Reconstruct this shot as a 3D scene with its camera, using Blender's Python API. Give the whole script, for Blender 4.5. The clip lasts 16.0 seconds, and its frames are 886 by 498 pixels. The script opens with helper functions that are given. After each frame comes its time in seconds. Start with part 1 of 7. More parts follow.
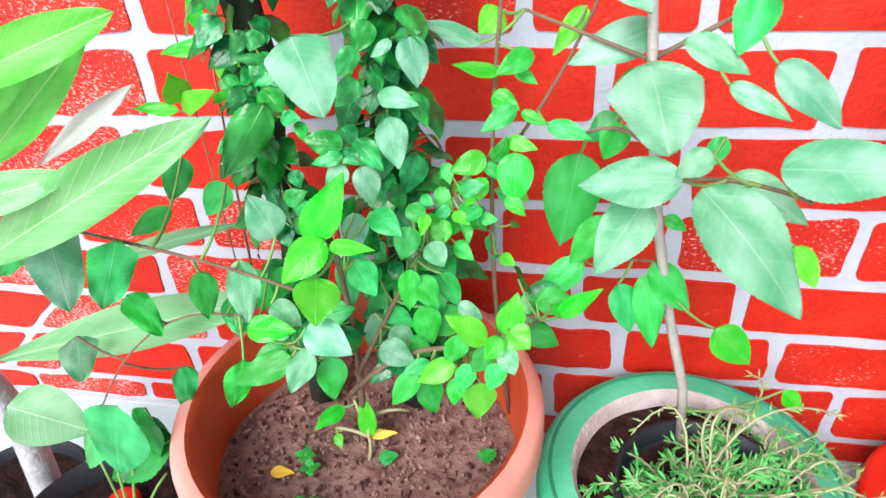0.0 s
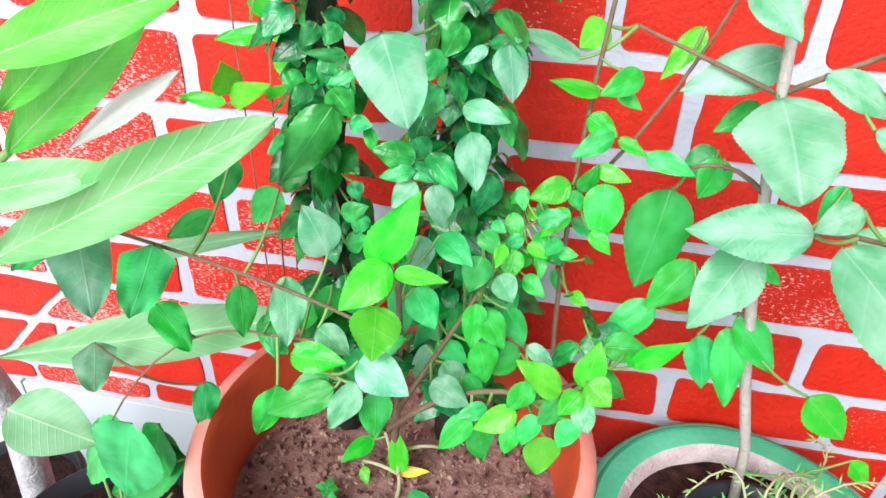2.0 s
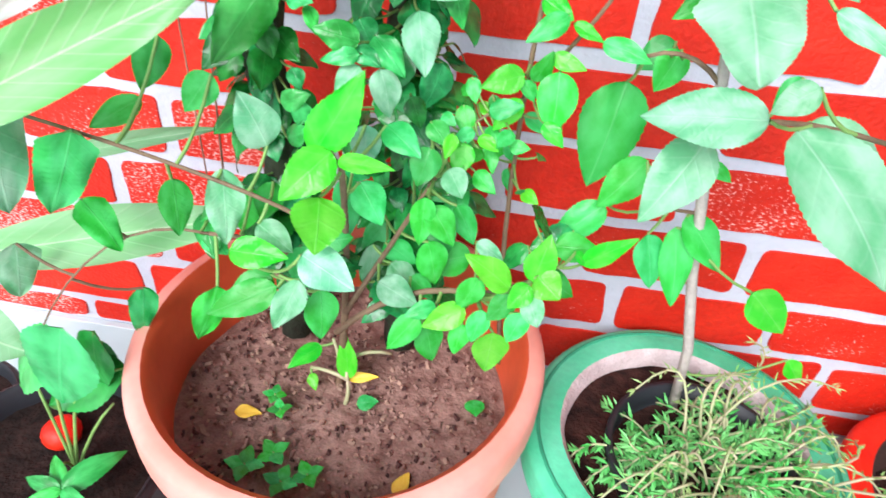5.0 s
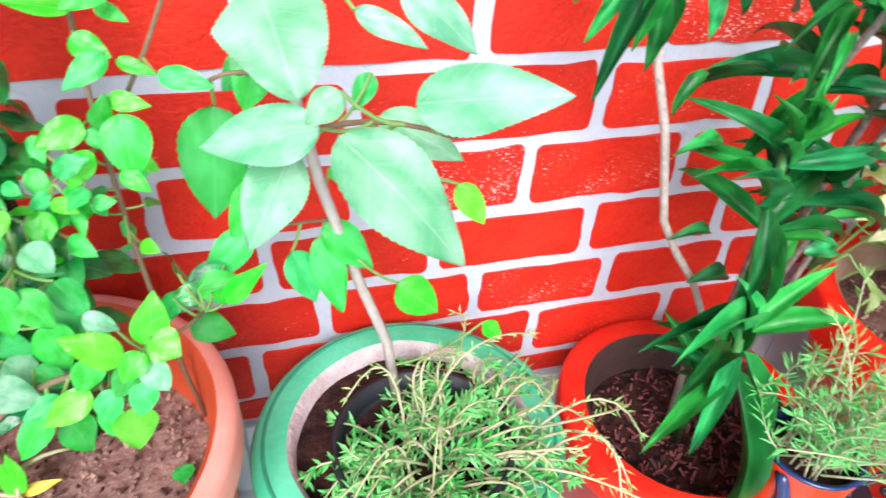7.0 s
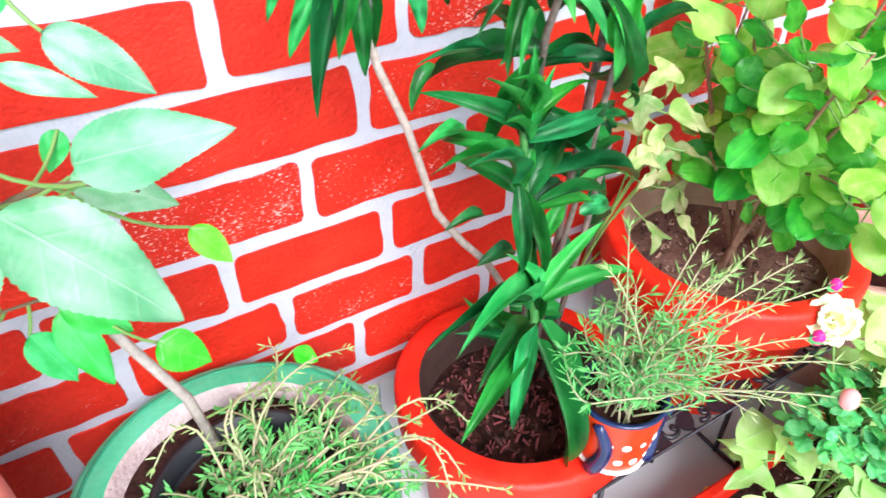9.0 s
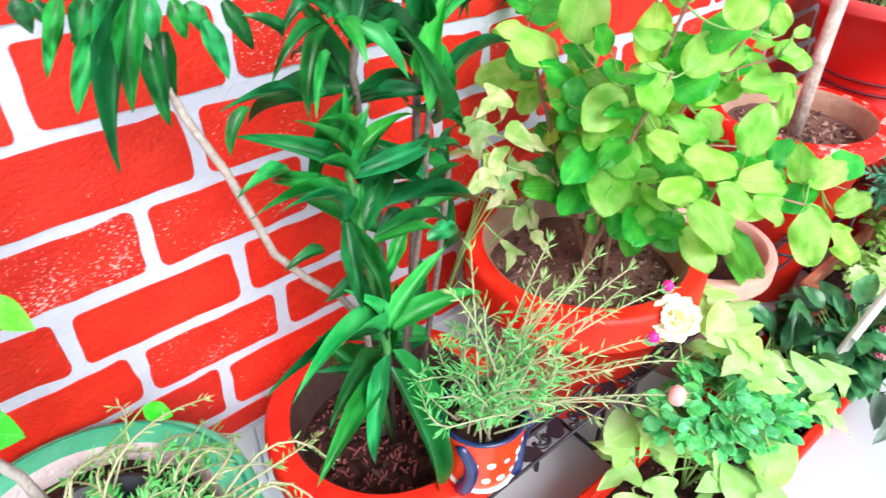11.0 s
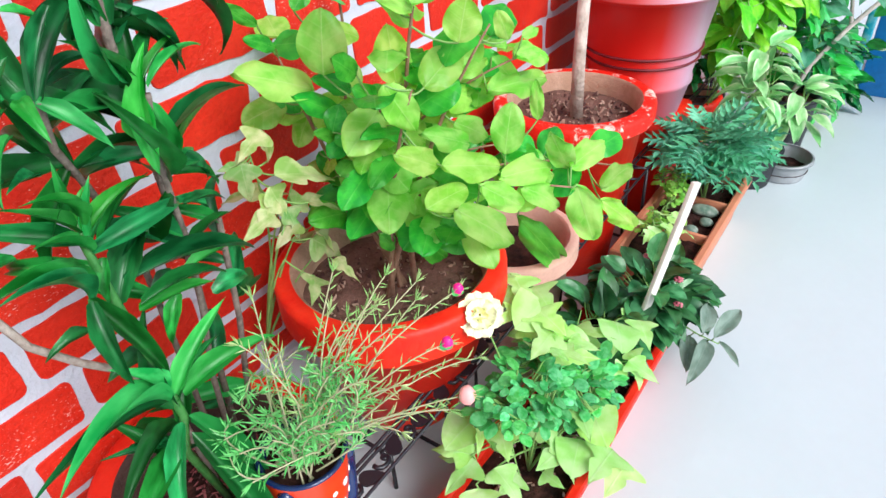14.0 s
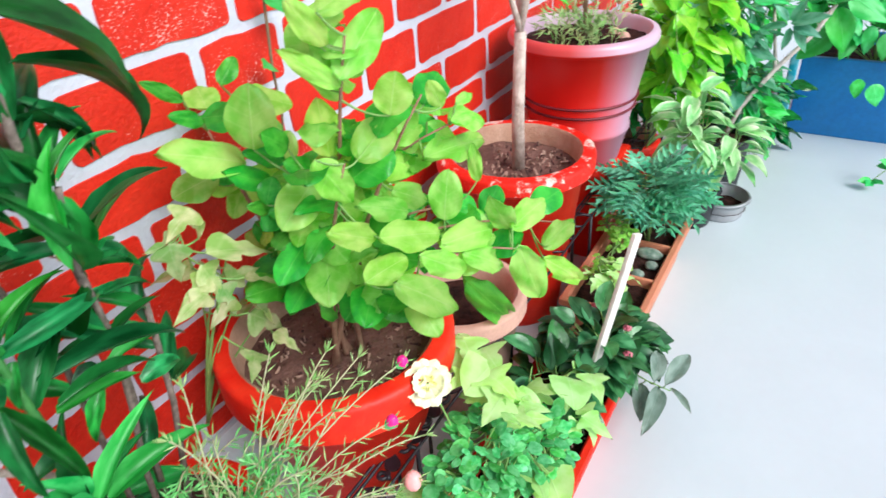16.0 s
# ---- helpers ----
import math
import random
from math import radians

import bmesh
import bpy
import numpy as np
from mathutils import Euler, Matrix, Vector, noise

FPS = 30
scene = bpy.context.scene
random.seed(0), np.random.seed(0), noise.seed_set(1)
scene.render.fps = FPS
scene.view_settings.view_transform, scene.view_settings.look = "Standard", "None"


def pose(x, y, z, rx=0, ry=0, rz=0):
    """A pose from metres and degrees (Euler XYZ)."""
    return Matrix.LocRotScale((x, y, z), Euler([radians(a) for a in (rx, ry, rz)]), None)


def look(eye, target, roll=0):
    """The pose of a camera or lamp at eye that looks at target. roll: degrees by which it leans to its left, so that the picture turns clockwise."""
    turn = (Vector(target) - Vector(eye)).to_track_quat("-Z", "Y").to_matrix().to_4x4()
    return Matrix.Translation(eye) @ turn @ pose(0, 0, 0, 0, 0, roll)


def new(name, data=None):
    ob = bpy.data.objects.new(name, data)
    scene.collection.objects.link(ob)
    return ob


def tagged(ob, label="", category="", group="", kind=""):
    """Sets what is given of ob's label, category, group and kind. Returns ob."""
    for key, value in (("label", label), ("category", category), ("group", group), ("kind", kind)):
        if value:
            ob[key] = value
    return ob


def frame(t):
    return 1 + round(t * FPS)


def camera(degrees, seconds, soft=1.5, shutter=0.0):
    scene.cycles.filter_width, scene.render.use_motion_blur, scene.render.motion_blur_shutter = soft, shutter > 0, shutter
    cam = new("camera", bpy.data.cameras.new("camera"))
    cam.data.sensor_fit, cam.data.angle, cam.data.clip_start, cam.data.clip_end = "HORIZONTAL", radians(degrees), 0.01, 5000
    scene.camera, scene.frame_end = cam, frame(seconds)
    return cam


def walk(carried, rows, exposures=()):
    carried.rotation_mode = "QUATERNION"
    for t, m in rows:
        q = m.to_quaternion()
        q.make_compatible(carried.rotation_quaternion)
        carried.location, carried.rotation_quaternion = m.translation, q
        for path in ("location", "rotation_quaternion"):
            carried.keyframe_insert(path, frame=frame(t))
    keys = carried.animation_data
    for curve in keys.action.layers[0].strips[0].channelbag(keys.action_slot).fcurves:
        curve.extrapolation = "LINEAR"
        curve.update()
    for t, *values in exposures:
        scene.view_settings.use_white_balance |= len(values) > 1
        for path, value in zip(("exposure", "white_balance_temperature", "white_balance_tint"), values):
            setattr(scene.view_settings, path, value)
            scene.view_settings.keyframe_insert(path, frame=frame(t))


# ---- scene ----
cam = camera(67.9, 16.0, shutter=0.5)
PATH = [
    (0, (0.007, -0.643, 0.851), (-0.318, 0.993, -0.253), -3.5),
    (0.5, (-0.026, -0.621, 0.843), (-0.317, 1.019, -0.264), -0.8),
    (1, (-0.046, -0.607, 0.84), (-0.367, 1.037, -0.253), 0.3),
    (1.5, (-0.056, -0.599, 0.837), (-0.386, 1.051, -0.243), 1.3),
    (2, (-0.057, -0.598, 0.836), (-0.376, 1.05, -0.251), 1.5),
    (2.5, (-0.057, -0.598, 0.833), (-0.382, 1.034, -0.276), 1.1),
    (3, (-0.06, -0.6, 0.832), (-0.412, 1.015, -0.294), 0.5),
    (3.2, (-0.061, -0.597, 0.831), (-0.416, 1.014, -0.299), 0.4),
    (5.3, (-0.047, -0.597, 0.8), (-0.137, 0.95, -0.464), 5.6),
    (5.5, (-0.039, -0.591, 0.798), (-0.065, 0.957, -0.468), 5.2),
    (6, (-0.005, -0.579, 0.802), (0.102, 0.985, -0.44), 4.4),
    (6.5, (0.039, -0.577, 0.816), (0.33, 0.984, -0.4), 3.4),
    (7, (0.065, -0.574, 0.816), (0.517, 0.94, -0.41), 3.2),
    (7.5, (0.088, -0.575, 0.817), (0.653, 0.905, -0.404), 1.8),
    (8, (0.108, -0.575, 0.823), (0.791, 0.861, -0.39), 0.5),
    (8.5, (0.126, -0.579, 0.823), (0.886, 0.813, -0.394), -0.2),
    (8.7, (0.136, -0.583, 0.821), (0.911, 0.796, -0.403), -0.5),
    (10.8, (0.2, -0.614, 0.832), (1.214, 0.638, -0.353), 0.0),
    (11, (0.205, -0.621, 0.833), (1.243, 0.617, -0.346), -0.2),
    (11.5, (0.222, -0.636, 0.837), (1.341, 0.538, -0.333), -0.7),
    (12, (0.24, -0.655, 0.839), (1.439, 0.438, -0.331), -1.3),
    (12.5, (0.252, -0.669, 0.842), (1.498, 0.372, -0.326), -2.0),
    (13, (0.266, -0.68, 0.845), (1.547, 0.312, -0.327), -2.8),
    (13.5, (0.272, -0.687, 0.847), (1.583, 0.294, -0.301), -3.6),
    (14, (0.274, -0.691, 0.848), (1.575, 0.29, -0.312), -4.1),
    (14.5, (0.277, -0.694, 0.849), (1.589, 0.293, -0.293), -4.8),
    (15, (0.279, -0.694, 0.854), (1.615, 0.286, -0.266), -4.5),
    (15.5, (0.29, -0.69, 0.862), (1.667, 0.27, -0.225), -3.3),
    (16, (0.311, -0.689, 0.868), (1.738, 0.21, -0.206), -4.0),
]
walk(cam, [(t, look(eye, target, roll)) for t, eye, target, roll in PATH], [(0, 0.78, 6300, 10), (3, 0.78, 6300, 10), (5.5, 1.0, 6250, 14), (8.5, 1.10, 6250, 14), (11, 1.02, 6200, 12), (12.5, 0.70, 6200, 10), (14.5, 0.64, 6250, 10), (16, 0.62, 6250, 10)])


# world, sun, exposure
world = bpy.data.worlds.new("sky")
scene.world = world
world.use_nodes = True
wn, wl = world.node_tree.nodes, world.node_tree.links
sky = wn.new("ShaderNodeTexSky")
sky.sky_type = "NISHITA"
sky.sun_disc = False
sky.sun_elevation, sky.sun_rotation = radians(40), radians(195)
pale = wn.new("ShaderNodeHueSaturation")
pale.inputs["Saturation"].default_value = 0.4
wl.new(sky.outputs[0], pale.inputs["Color"])
wl.new(pale.outputs[0], wn["Background"].inputs[0])
wn["Background"].inputs[1].default_value = 0.115
sun_data = bpy.data.lights.new("sun", "SUN")
sun_data.energy, sun_data.angle, sun_data.color = 2.6, radians(34), (1.0, 0.98, 0.95)
sun = new("sun", sun_data)
sun.matrix_world = look((-0.8, -3.0, 2.6), (0.0, 0.0, 0.0))


# materials
def mat(name, base, rough=0.5, var=0.15, scale=30.0, bump=0.0, bump_scale=200.0, spec=0.5, second=None, amount=0.5, metal=0.0, rnd=0.0, coat=0.0):
    """Base colour with broad and fine variation, an optional second colour in patches, and fine relief."""
    m = bpy.data.materials.new(name)
    m.use_nodes = True
    n, l = m.node_tree.nodes, m.node_tree.links
    p = n["Principled BSDF"]
    p.inputs["Roughness"].default_value = rough
    p.inputs["Specular IOR Level"].default_value = spec
    p.inputs["Metallic"].default_value = metal
    p.inputs["Coat Weight"].default_value = coat
    co = n.new("ShaderNodeTexCoord")
    big = n.new("ShaderNodeTexNoise")
    big.inputs["Scale"].default_value, big.inputs["Detail"].default_value = scale, 6
    l.new(co.outputs["Object"], big.inputs["Vector"])
    mix = n.new("ShaderNodeMix")
    mix.data_type = "RGBA"
    ramp = n.new("ShaderNodeValToRGB")
    ramp.color_ramp.elements[0].position, ramp.color_ramp.elements[1].position = 0.5 - 0.2 * (1 - abs(amount - 0.5)) + (0.5 - amount) * 0.4, 0.68 + (0.5 - amount) * 0.4
    l.new(big.outputs["Fac"], ramp.inputs[0])
    l.new(ramp.outputs[0], mix.inputs[0])
    mix.inputs[6].default_value = (*base, 1)
    mix.inputs[7].default_value = (*(second or [min(1, c * (1 + 2 * var)) for c in base]), 1)
    fine = n.new("ShaderNodeTexNoise")
    fine.inputs["Scale"].default_value, fine.inputs["Detail"].default_value = scale * 9, 4
    l.new(co.outputs["Object"], fine.inputs["Vector"])
    hsv = n.new("ShaderNodeHueSaturation")
    mr = n.new("ShaderNodeMapRange")
    mr.inputs["To Min"].default_value, mr.inputs["To Max"].default_value = 1 - var, 1 + var
    l.new(fine.outputs["Fac"], mr.inputs[0])
    out = mr.outputs[0]
    if rnd:
        info = n.new("ShaderNodeObjectInfo")
        r2 = n.new("ShaderNodeMapRange")
        r2.inputs["To Min"].default_value, r2.inputs["To Max"].default_value = 1 - rnd, 1 + rnd
        l.new(info.outputs["Random"], r2.inputs[0])
        mul = n.new("ShaderNodeMath")
        mul.operation = "MULTIPLY"
        l.new(out, mul.inputs[0])
        l.new(r2.outputs[0], mul.inputs[1])
        out = mul.outputs[0]
    l.new(out, hsv.inputs["Value"])
    l.new(mix.outputs[2], hsv.inputs["Color"])
    l.new(hsv.outputs[0], p.inputs["Base Color"])
    if bump:
        bn = n.new("ShaderNodeTexNoise")
        bn.inputs["Scale"].default_value, bn.inputs["Detail"].default_value = bump_scale, 5
        l.new(co.outputs["Object"], bn.inputs["Vector"])
        b = n.new("ShaderNodeBump")
        b.inputs["Strength"].default_value, b.inputs["Distance"].default_value = bump, 0.004
        l.new(bn.outputs["Fac"], b.inputs["Height"])
        l.new(b.outputs[0], p.inputs["Normal"])
    return m


def brick_paint(name, lo, hi):
    """Red paint brushed over white: solid in places, broken into pale streaks and specks in others, more on some bricks than on others."""
    m = mat(name, (0.58, 0.013, 0.004), 0.55, 0.2, 16, 0.5, 220, 0.3, (0.66, 0.026, 0.009), 0.5, rnd=0.12)
    n, l = m.node_tree.nodes, m.node_tree.links
    p = n["Principled BSDF"]
    red = p.inputs["Base Color"].links[0].from_socket
    co = n.new("ShaderNodeTexCoord")
    sc = n.new("ShaderNodeMapping")
    sc.inputs["Scale"].default_value = (0.55, 1.0, 1.15)
    l.new(co.outputs["Object"], sc.inputs[0])
    speck = n.new("ShaderNodeTexNoise")
    speck.inputs["Scale"].default_value, speck.inputs["Detail"].default_value, speck.inputs["Roughness"].default_value = 360, 3, 0.65
    l.new(sc.outputs[0], speck.inputs["Vector"])
    patch = n.new("ShaderNodeTexNoise")
    patch.inputs["Scale"].default_value = 22
    l.new(co.outputs["Object"], patch.inputs["Vector"])
    info = n.new("ShaderNodeObjectInfo")
    lim = n.new("ShaderNodeMapRange")
    lim.inputs["To Min"].default_value, lim.inputs["To Max"].default_value = lo, hi
    l.new(info.outputs["Random"], lim.inputs[0])
    s1 = n.new("ShaderNodeMath")
    s1.operation = "MULTIPLY_ADD"
    l.new(patch.outputs["Fac"], s1.inputs[0])
    s1.inputs[1].default_value = 0.30
    l.new(speck.outputs["Fac"], s1.inputs[2])
    s2 = n.new("ShaderNodeMath")
    s2.operation = "SUBTRACT"
    l.new(s1.outputs[0], s2.inputs[0])
    l.new(lim.outputs[0], s2.inputs[1])
    s3 = n.new("ShaderNodeMath")
    s3.operation, s3.use_clamp = "MULTIPLY", True
    l.new(s2.outputs[0], s3.inputs[0])
    s3.inputs[1].default_value = 14.0
    k = n.new("ShaderNodeMix")
    k.data_type = "RGBA"
    l.new(s3.outputs[0], k.inputs[0])
    l.new(red, k.inputs[6])
    k.inputs[7].default_value = (0.86, 0.44, 0.40, 1)
    l.new(k.outputs[2], p.inputs["Base Color"])
    return m


M_BRICK = brick_paint("brick_paint", 0.82, 0.98)
M_BRICK_SPECK = brick_paint("brick_paint_thin", 0.73, 0.82)
M_BRICK_DRY = brick_paint("brick_paint_dry", 0.66, 0.76)
M_MORTAR = mat("white_paint", (0.49, 0.51, 0.59), 0.6, 0.06, 12, 0.5, 150)
M_TILE = mat("glazed_white_tile", (0.53, 0.60, 0.63), 0.28, 0.02, 5)
# Near-black brown for the squat red pot's inside wall.
M_DARK_CLAY = mat("dark_clay", (0.045, 0.02, 0.016), 0.8, 0.2, 40, 0.5, 150)
M_PALE_GROUT = mat("pale_grout", (0.52, 0.59, 0.62), 0.7, 0.08, 40)
M_MAUVE = mat("mauve_plastic", (0.52, 0.36, 0.46), 0.35, 0.05, 8, second=(0.58, 0.44, 0.52))
M_TERRA = mat("terracotta_plastic", (0.70, 0.17, 0.11), 0.34, 0.08, 8, 0.0, spec=0.6, second=(0.76, 0.25, 0.18), rnd=0.0)
M_TERRA_RIM = mat("pinkish_terracotta", (0.74, 0.26, 0.20), 0.38, 0.1, 10, second=(0.80, 0.37, 0.31))
M_TERRA_IN = mat("terracotta_inside", (0.60, 0.075, 0.025), 0.42, 0.1, 10, second=(0.68, 0.11, 0.04))
M_GREEN_POT = mat("green_painted_cement", (0.05, 0.52, 0.27), 0.34, 0.15, 18, 0.22, 90, second=(0.13, 0.63, 0.39))
M_GREEN_GROOVE = mat("groove_shade_paint", (0.02, 0.24, 0.13), 0.6, 0.2, 40)
M_CEMENT = mat("bare_cement", (0.52, 0.40, 0.40), 0.9, 0.2, 40, 0.8, 180, second=(0.68, 0.58, 0.58))
M_RED_POT = mat("red_painted_clay", (0.68, 0.012, 0.004), 0.45, 0.1, 25, 0.3, 90, 0.3, second=(0.76, 0.03, 0.01))
M_RED_WORN = mat("worn_red_paint", (0.68, 0.013, 0.004), 0.5, 0.12, 26, 0.5, 120, 0.3, second=(0.74, 0.56, 0.48))
for node in M_RED_WORN.node_tree.nodes:
    if node.type == "VALTORGB":
        node.color_ramp.elements[0].position, node.color_ramp.elements[1].position = 0.545, 0.60
    if node.type == "TEX_NOISE" and node.inputs["Scale"].default_value == 26:
        node.inputs["Roughness"].default_value = 0.72
M_CLAY = mat("bare_clay", (0.36, 0.20, 0.13), 0.85, 0.2, 40, 0.5, 150, second=(0.45, 0.28, 0.2))
M_SOIL = mat("dry_soil", (0.17, 0.085, 0.07), 0.95, 0.5, 55, 1.0, 120, 0.2, (0.36, 0.22, 0.185), 0.5)
M_BROWN_SOIL = mat("brown_soil", (0.10, 0.05, 0.038), 0.95, 0.45, 30, 1.0, 140, 0.2, (0.19, 0.105, 0.085), 0.5)
M_DARK_SOIL = mat("dark_soil", (0.014, 0.007, 0.006), 0.95, 0.5, 60, 1.0, 180, 0.15, (0.07, 0.028, 0.022), 0.4)
M_BLACK_SOIL = mat("black_soil", (0.010, 0.006, 0.005), 0.9, 0.5, 60, 1.0, 180, 0.2, (0.03, 0.016, 0.013), 0.35)
M_BLACK = mat("black_plastic", (0.010, 0.012, 0.016), 0.5, 0.2, 20)
M_IRON = mat("black_iron", (0.012, 0.011, 0.016), 0.4, 0.2, 60)
M_PINK_CLAY = mat("pale_clay", (0.52, 0.30, 0.24), 0.7, 0.12, 20, 0.3, 120)
M_BROWN_TRAY = mat("brown_plastic", (0.48, 0.18, 0.10), 0.5, 0.12, 20)
M_BLUE = mat("blue_paint", (0.004, 0.18, 0.54), 0.5, 0.2, 9, 0.2, 60, second=(0.015, 0.22, 0.56))
M_WOOD = mat("pale_wood", (0.62, 0.58, 0.54), 0.7, 0.15, 60)


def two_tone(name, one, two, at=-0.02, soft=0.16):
    """A colour that fades into another across the pot, along x minus y."""
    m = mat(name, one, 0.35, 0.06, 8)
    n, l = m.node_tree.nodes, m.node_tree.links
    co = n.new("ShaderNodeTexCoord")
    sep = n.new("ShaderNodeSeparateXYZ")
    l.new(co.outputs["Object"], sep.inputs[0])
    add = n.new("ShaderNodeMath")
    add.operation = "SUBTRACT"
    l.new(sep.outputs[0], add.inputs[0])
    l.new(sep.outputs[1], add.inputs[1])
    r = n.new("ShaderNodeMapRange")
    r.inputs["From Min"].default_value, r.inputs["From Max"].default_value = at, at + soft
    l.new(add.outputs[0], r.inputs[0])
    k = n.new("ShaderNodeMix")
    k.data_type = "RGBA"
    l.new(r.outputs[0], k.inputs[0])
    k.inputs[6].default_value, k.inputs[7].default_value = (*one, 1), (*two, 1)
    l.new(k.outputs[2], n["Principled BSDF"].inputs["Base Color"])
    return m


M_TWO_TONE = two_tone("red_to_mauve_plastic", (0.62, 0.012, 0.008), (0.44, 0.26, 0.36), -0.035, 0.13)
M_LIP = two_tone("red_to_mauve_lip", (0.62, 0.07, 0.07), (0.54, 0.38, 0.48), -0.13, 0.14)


def part(name, bm, material, parent=None, label="", smooth=True):
    me = bpy.data.meshes.new(name)
    bm.normal_update()
    bm.to_mesh(me)
    bm.free()
    if smooth:
        me.polygons.foreach_set("use_smooth", [True] * len(me.polygons))
    me.materials.append(material)
    ob = new(name, me)
    if parent is not None:
        ob.parent = parent
    if label:
        ob["label"] = label
    return ob


def thing(name, label, category, at=(0, 0, 0), group="", kind=""):
    ob = new(name)
    ob.empty_display_size = 0.05
    ob.location = at
    return tagged(ob, label, category, group, kind)


def box(bm, lo, hi, bevel=0.0):
    g = bmesh.ops.create_cube(bm, size=1)
    for v in g["verts"]:
        v.co = [lo[i] + (v.co[i] + 0.5) * (hi[i] - lo[i]) for i in range(3)]
    if bevel:
        es = list({e for v in g["verts"] for e in v.link_edges})
        bmesh.ops.bevel(bm, geom=es, offset=bevel, segments=2, affect="EDGES", profile=0.5)
    return bm


def lathe(profile, seg=48, wobble=0.0, seed=0):
    """A body of revolution from (radius, height) pairs."""
    bm = bmesh.new()
    rings = []
    for r, z in profile:
        ring = []
        for i in range(seg):
            a = 2 * math.pi * i / seg
            k = 1 + wobble * noise.noise((math.cos(a) * 1.5 + seed, math.sin(a) * 1.5, z * 9))
            ring.append(bm.verts.new((r * k * math.cos(a), r * k * math.sin(a), z)))
        rings.append(ring)
    for a, b in zip(rings, rings[1:]):
        for i in range(seg):
            bm.faces.new((a[i], a[(i + 1) % seg], b[(i + 1) % seg], b[i]))
    return bm


def disc(radius, height, bumps=0.004, seg=40, rings=9, seed=0):
    """An uneven sheet of soil."""
    bm = bmesh.new()
    mid = bm.verts.new((0, 0, height))
    last = None
    for k in range(1, rings + 1):
        r = radius * k / rings
        ring = []
        for i in range(seg):
            a = 2 * math.pi * i / seg
            x, y = r * math.cos(a), r * math.sin(a)
            h = bumps * (noise.noise((x * 30 + seed, y * 30, 0)) + 1.2 * noise.noise((x * 9, y * 9 + seed, 3)) + 0.6 * noise.noise((x * 90, y * 90, seed)))
            ring.append(bm.verts.new((x, y, height + h)))
        for i in range(seg):
            j = (i + 1) % seg
            if last is None:
                bm.faces.new((mid, ring[i], ring[j]))
            else:
                bm.faces.new((last[i], ring[i], ring[j], last[j]))
        last = ring
    return bm


def tube(bm, points, r0, r1=None, seg=7, closed=True):
    """A tapering round bar along the points."""
    r1 = r0 if r1 is None else r1
    pts = [Vector(p) for p in points]
    rings = []
    for i, p in enumerate(pts):
        d = (pts[min(i + 1, len(pts) - 1)] - pts[max(i - 1, 0)]).normalized()
        s = d.orthogonal().normalized() if i == 0 else (side - d * side.dot(d)).normalized()
        side = s
        u = d.cross(s)
        r = r0 + (r1 - r0) * i / (len(pts) - 1)
        rings.append([bm.verts.new(p + r * (math.cos(2 * math.pi * k / seg) * s + math.sin(2 * math.pi * k / seg) * u)) for k in range(seg)])
    for a, b in zip(rings, rings[1:]):
        for k in range(seg):
            bm.faces.new((a[k], a[(k + 1) % seg], b[(k + 1) % seg], b[k]))
    if closed:
        bm.faces.new(list(reversed(rings[0])))
        bm.faces.new(rings[-1])
    return bm


def curve(a, b, sag=(0, 0, 0), n=8):
    """Points from a to b, bowed by sag in the middle."""
    a, b, s = Vector(a), Vector(b), Vector(sag)
    return [a.lerp(b, i / n) + s * (4 * (i / n) * (1 - i / n)) for i in range(n + 1)]


# ---- the setting ----
FLOOR = -0.03
SKIRT = 0.107

bm = bmesh.new()
box(bm, (-3.0, 0.0, FLOOR - 0.1), (5.0, 0.15, 2.6))
wall_north = tagged(part("wall_north", bm, M_MORTAR, smooth=False), "white-painted wall with hand-painted red bricks", "wall", kind="structure")

bm = bmesh.new()
box(bm, (-8.0, -8.0, FLOOR - 0.1), (8.0, 0.0, FLOOR - 0.0006))
floor = tagged(part("floor", bm, M_PALE_GROUT, smooth=False), "glossy white ceramic tile floor with pale joints", "floor", kind="structure")


def floor_tiles():
    """Square tiles of 0.6 m, each a slab with rounded edges, over the stretch that is seen."""
    bm = bmesh.new()
    box(bm, (0.0, 0.0, -0.006), (0.6, 0.6, 0.0))
    first = None
    for j in range(6):
        for i in range(12):
            x, y = -2.66 + 0.6 * i, -0.604 - 0.6 * j
            if first is None:
                first = part("tile", bm, M_TILE, floor, smooth=False)
                ob = first
            else:
                ob = new("tile", first.data)
                ob.parent = floor
            ob.location = (x, y, FLOOR)


def skirting_tiles():
    bm = bmesh.new()
    box(bm, (0.002, 0.0, 0.0), (0.398, 0.01, SKIRT - FLOOR), 0.0015)
    first = None
    base = thing("baseboard", "white tile skirting along the wall foot", "baseboard", kind="structure")
    for i in range(17):
        if first is None:
            first = part("tile", bm, M_TILE, base, smooth=False)
            ob = first
        else:
            ob = new("tile", first.data)
            ob.parent = base
        ob.location = (-2.42 + 0.4 * i, -0.0102, FLOOR)


skirting_tiles()

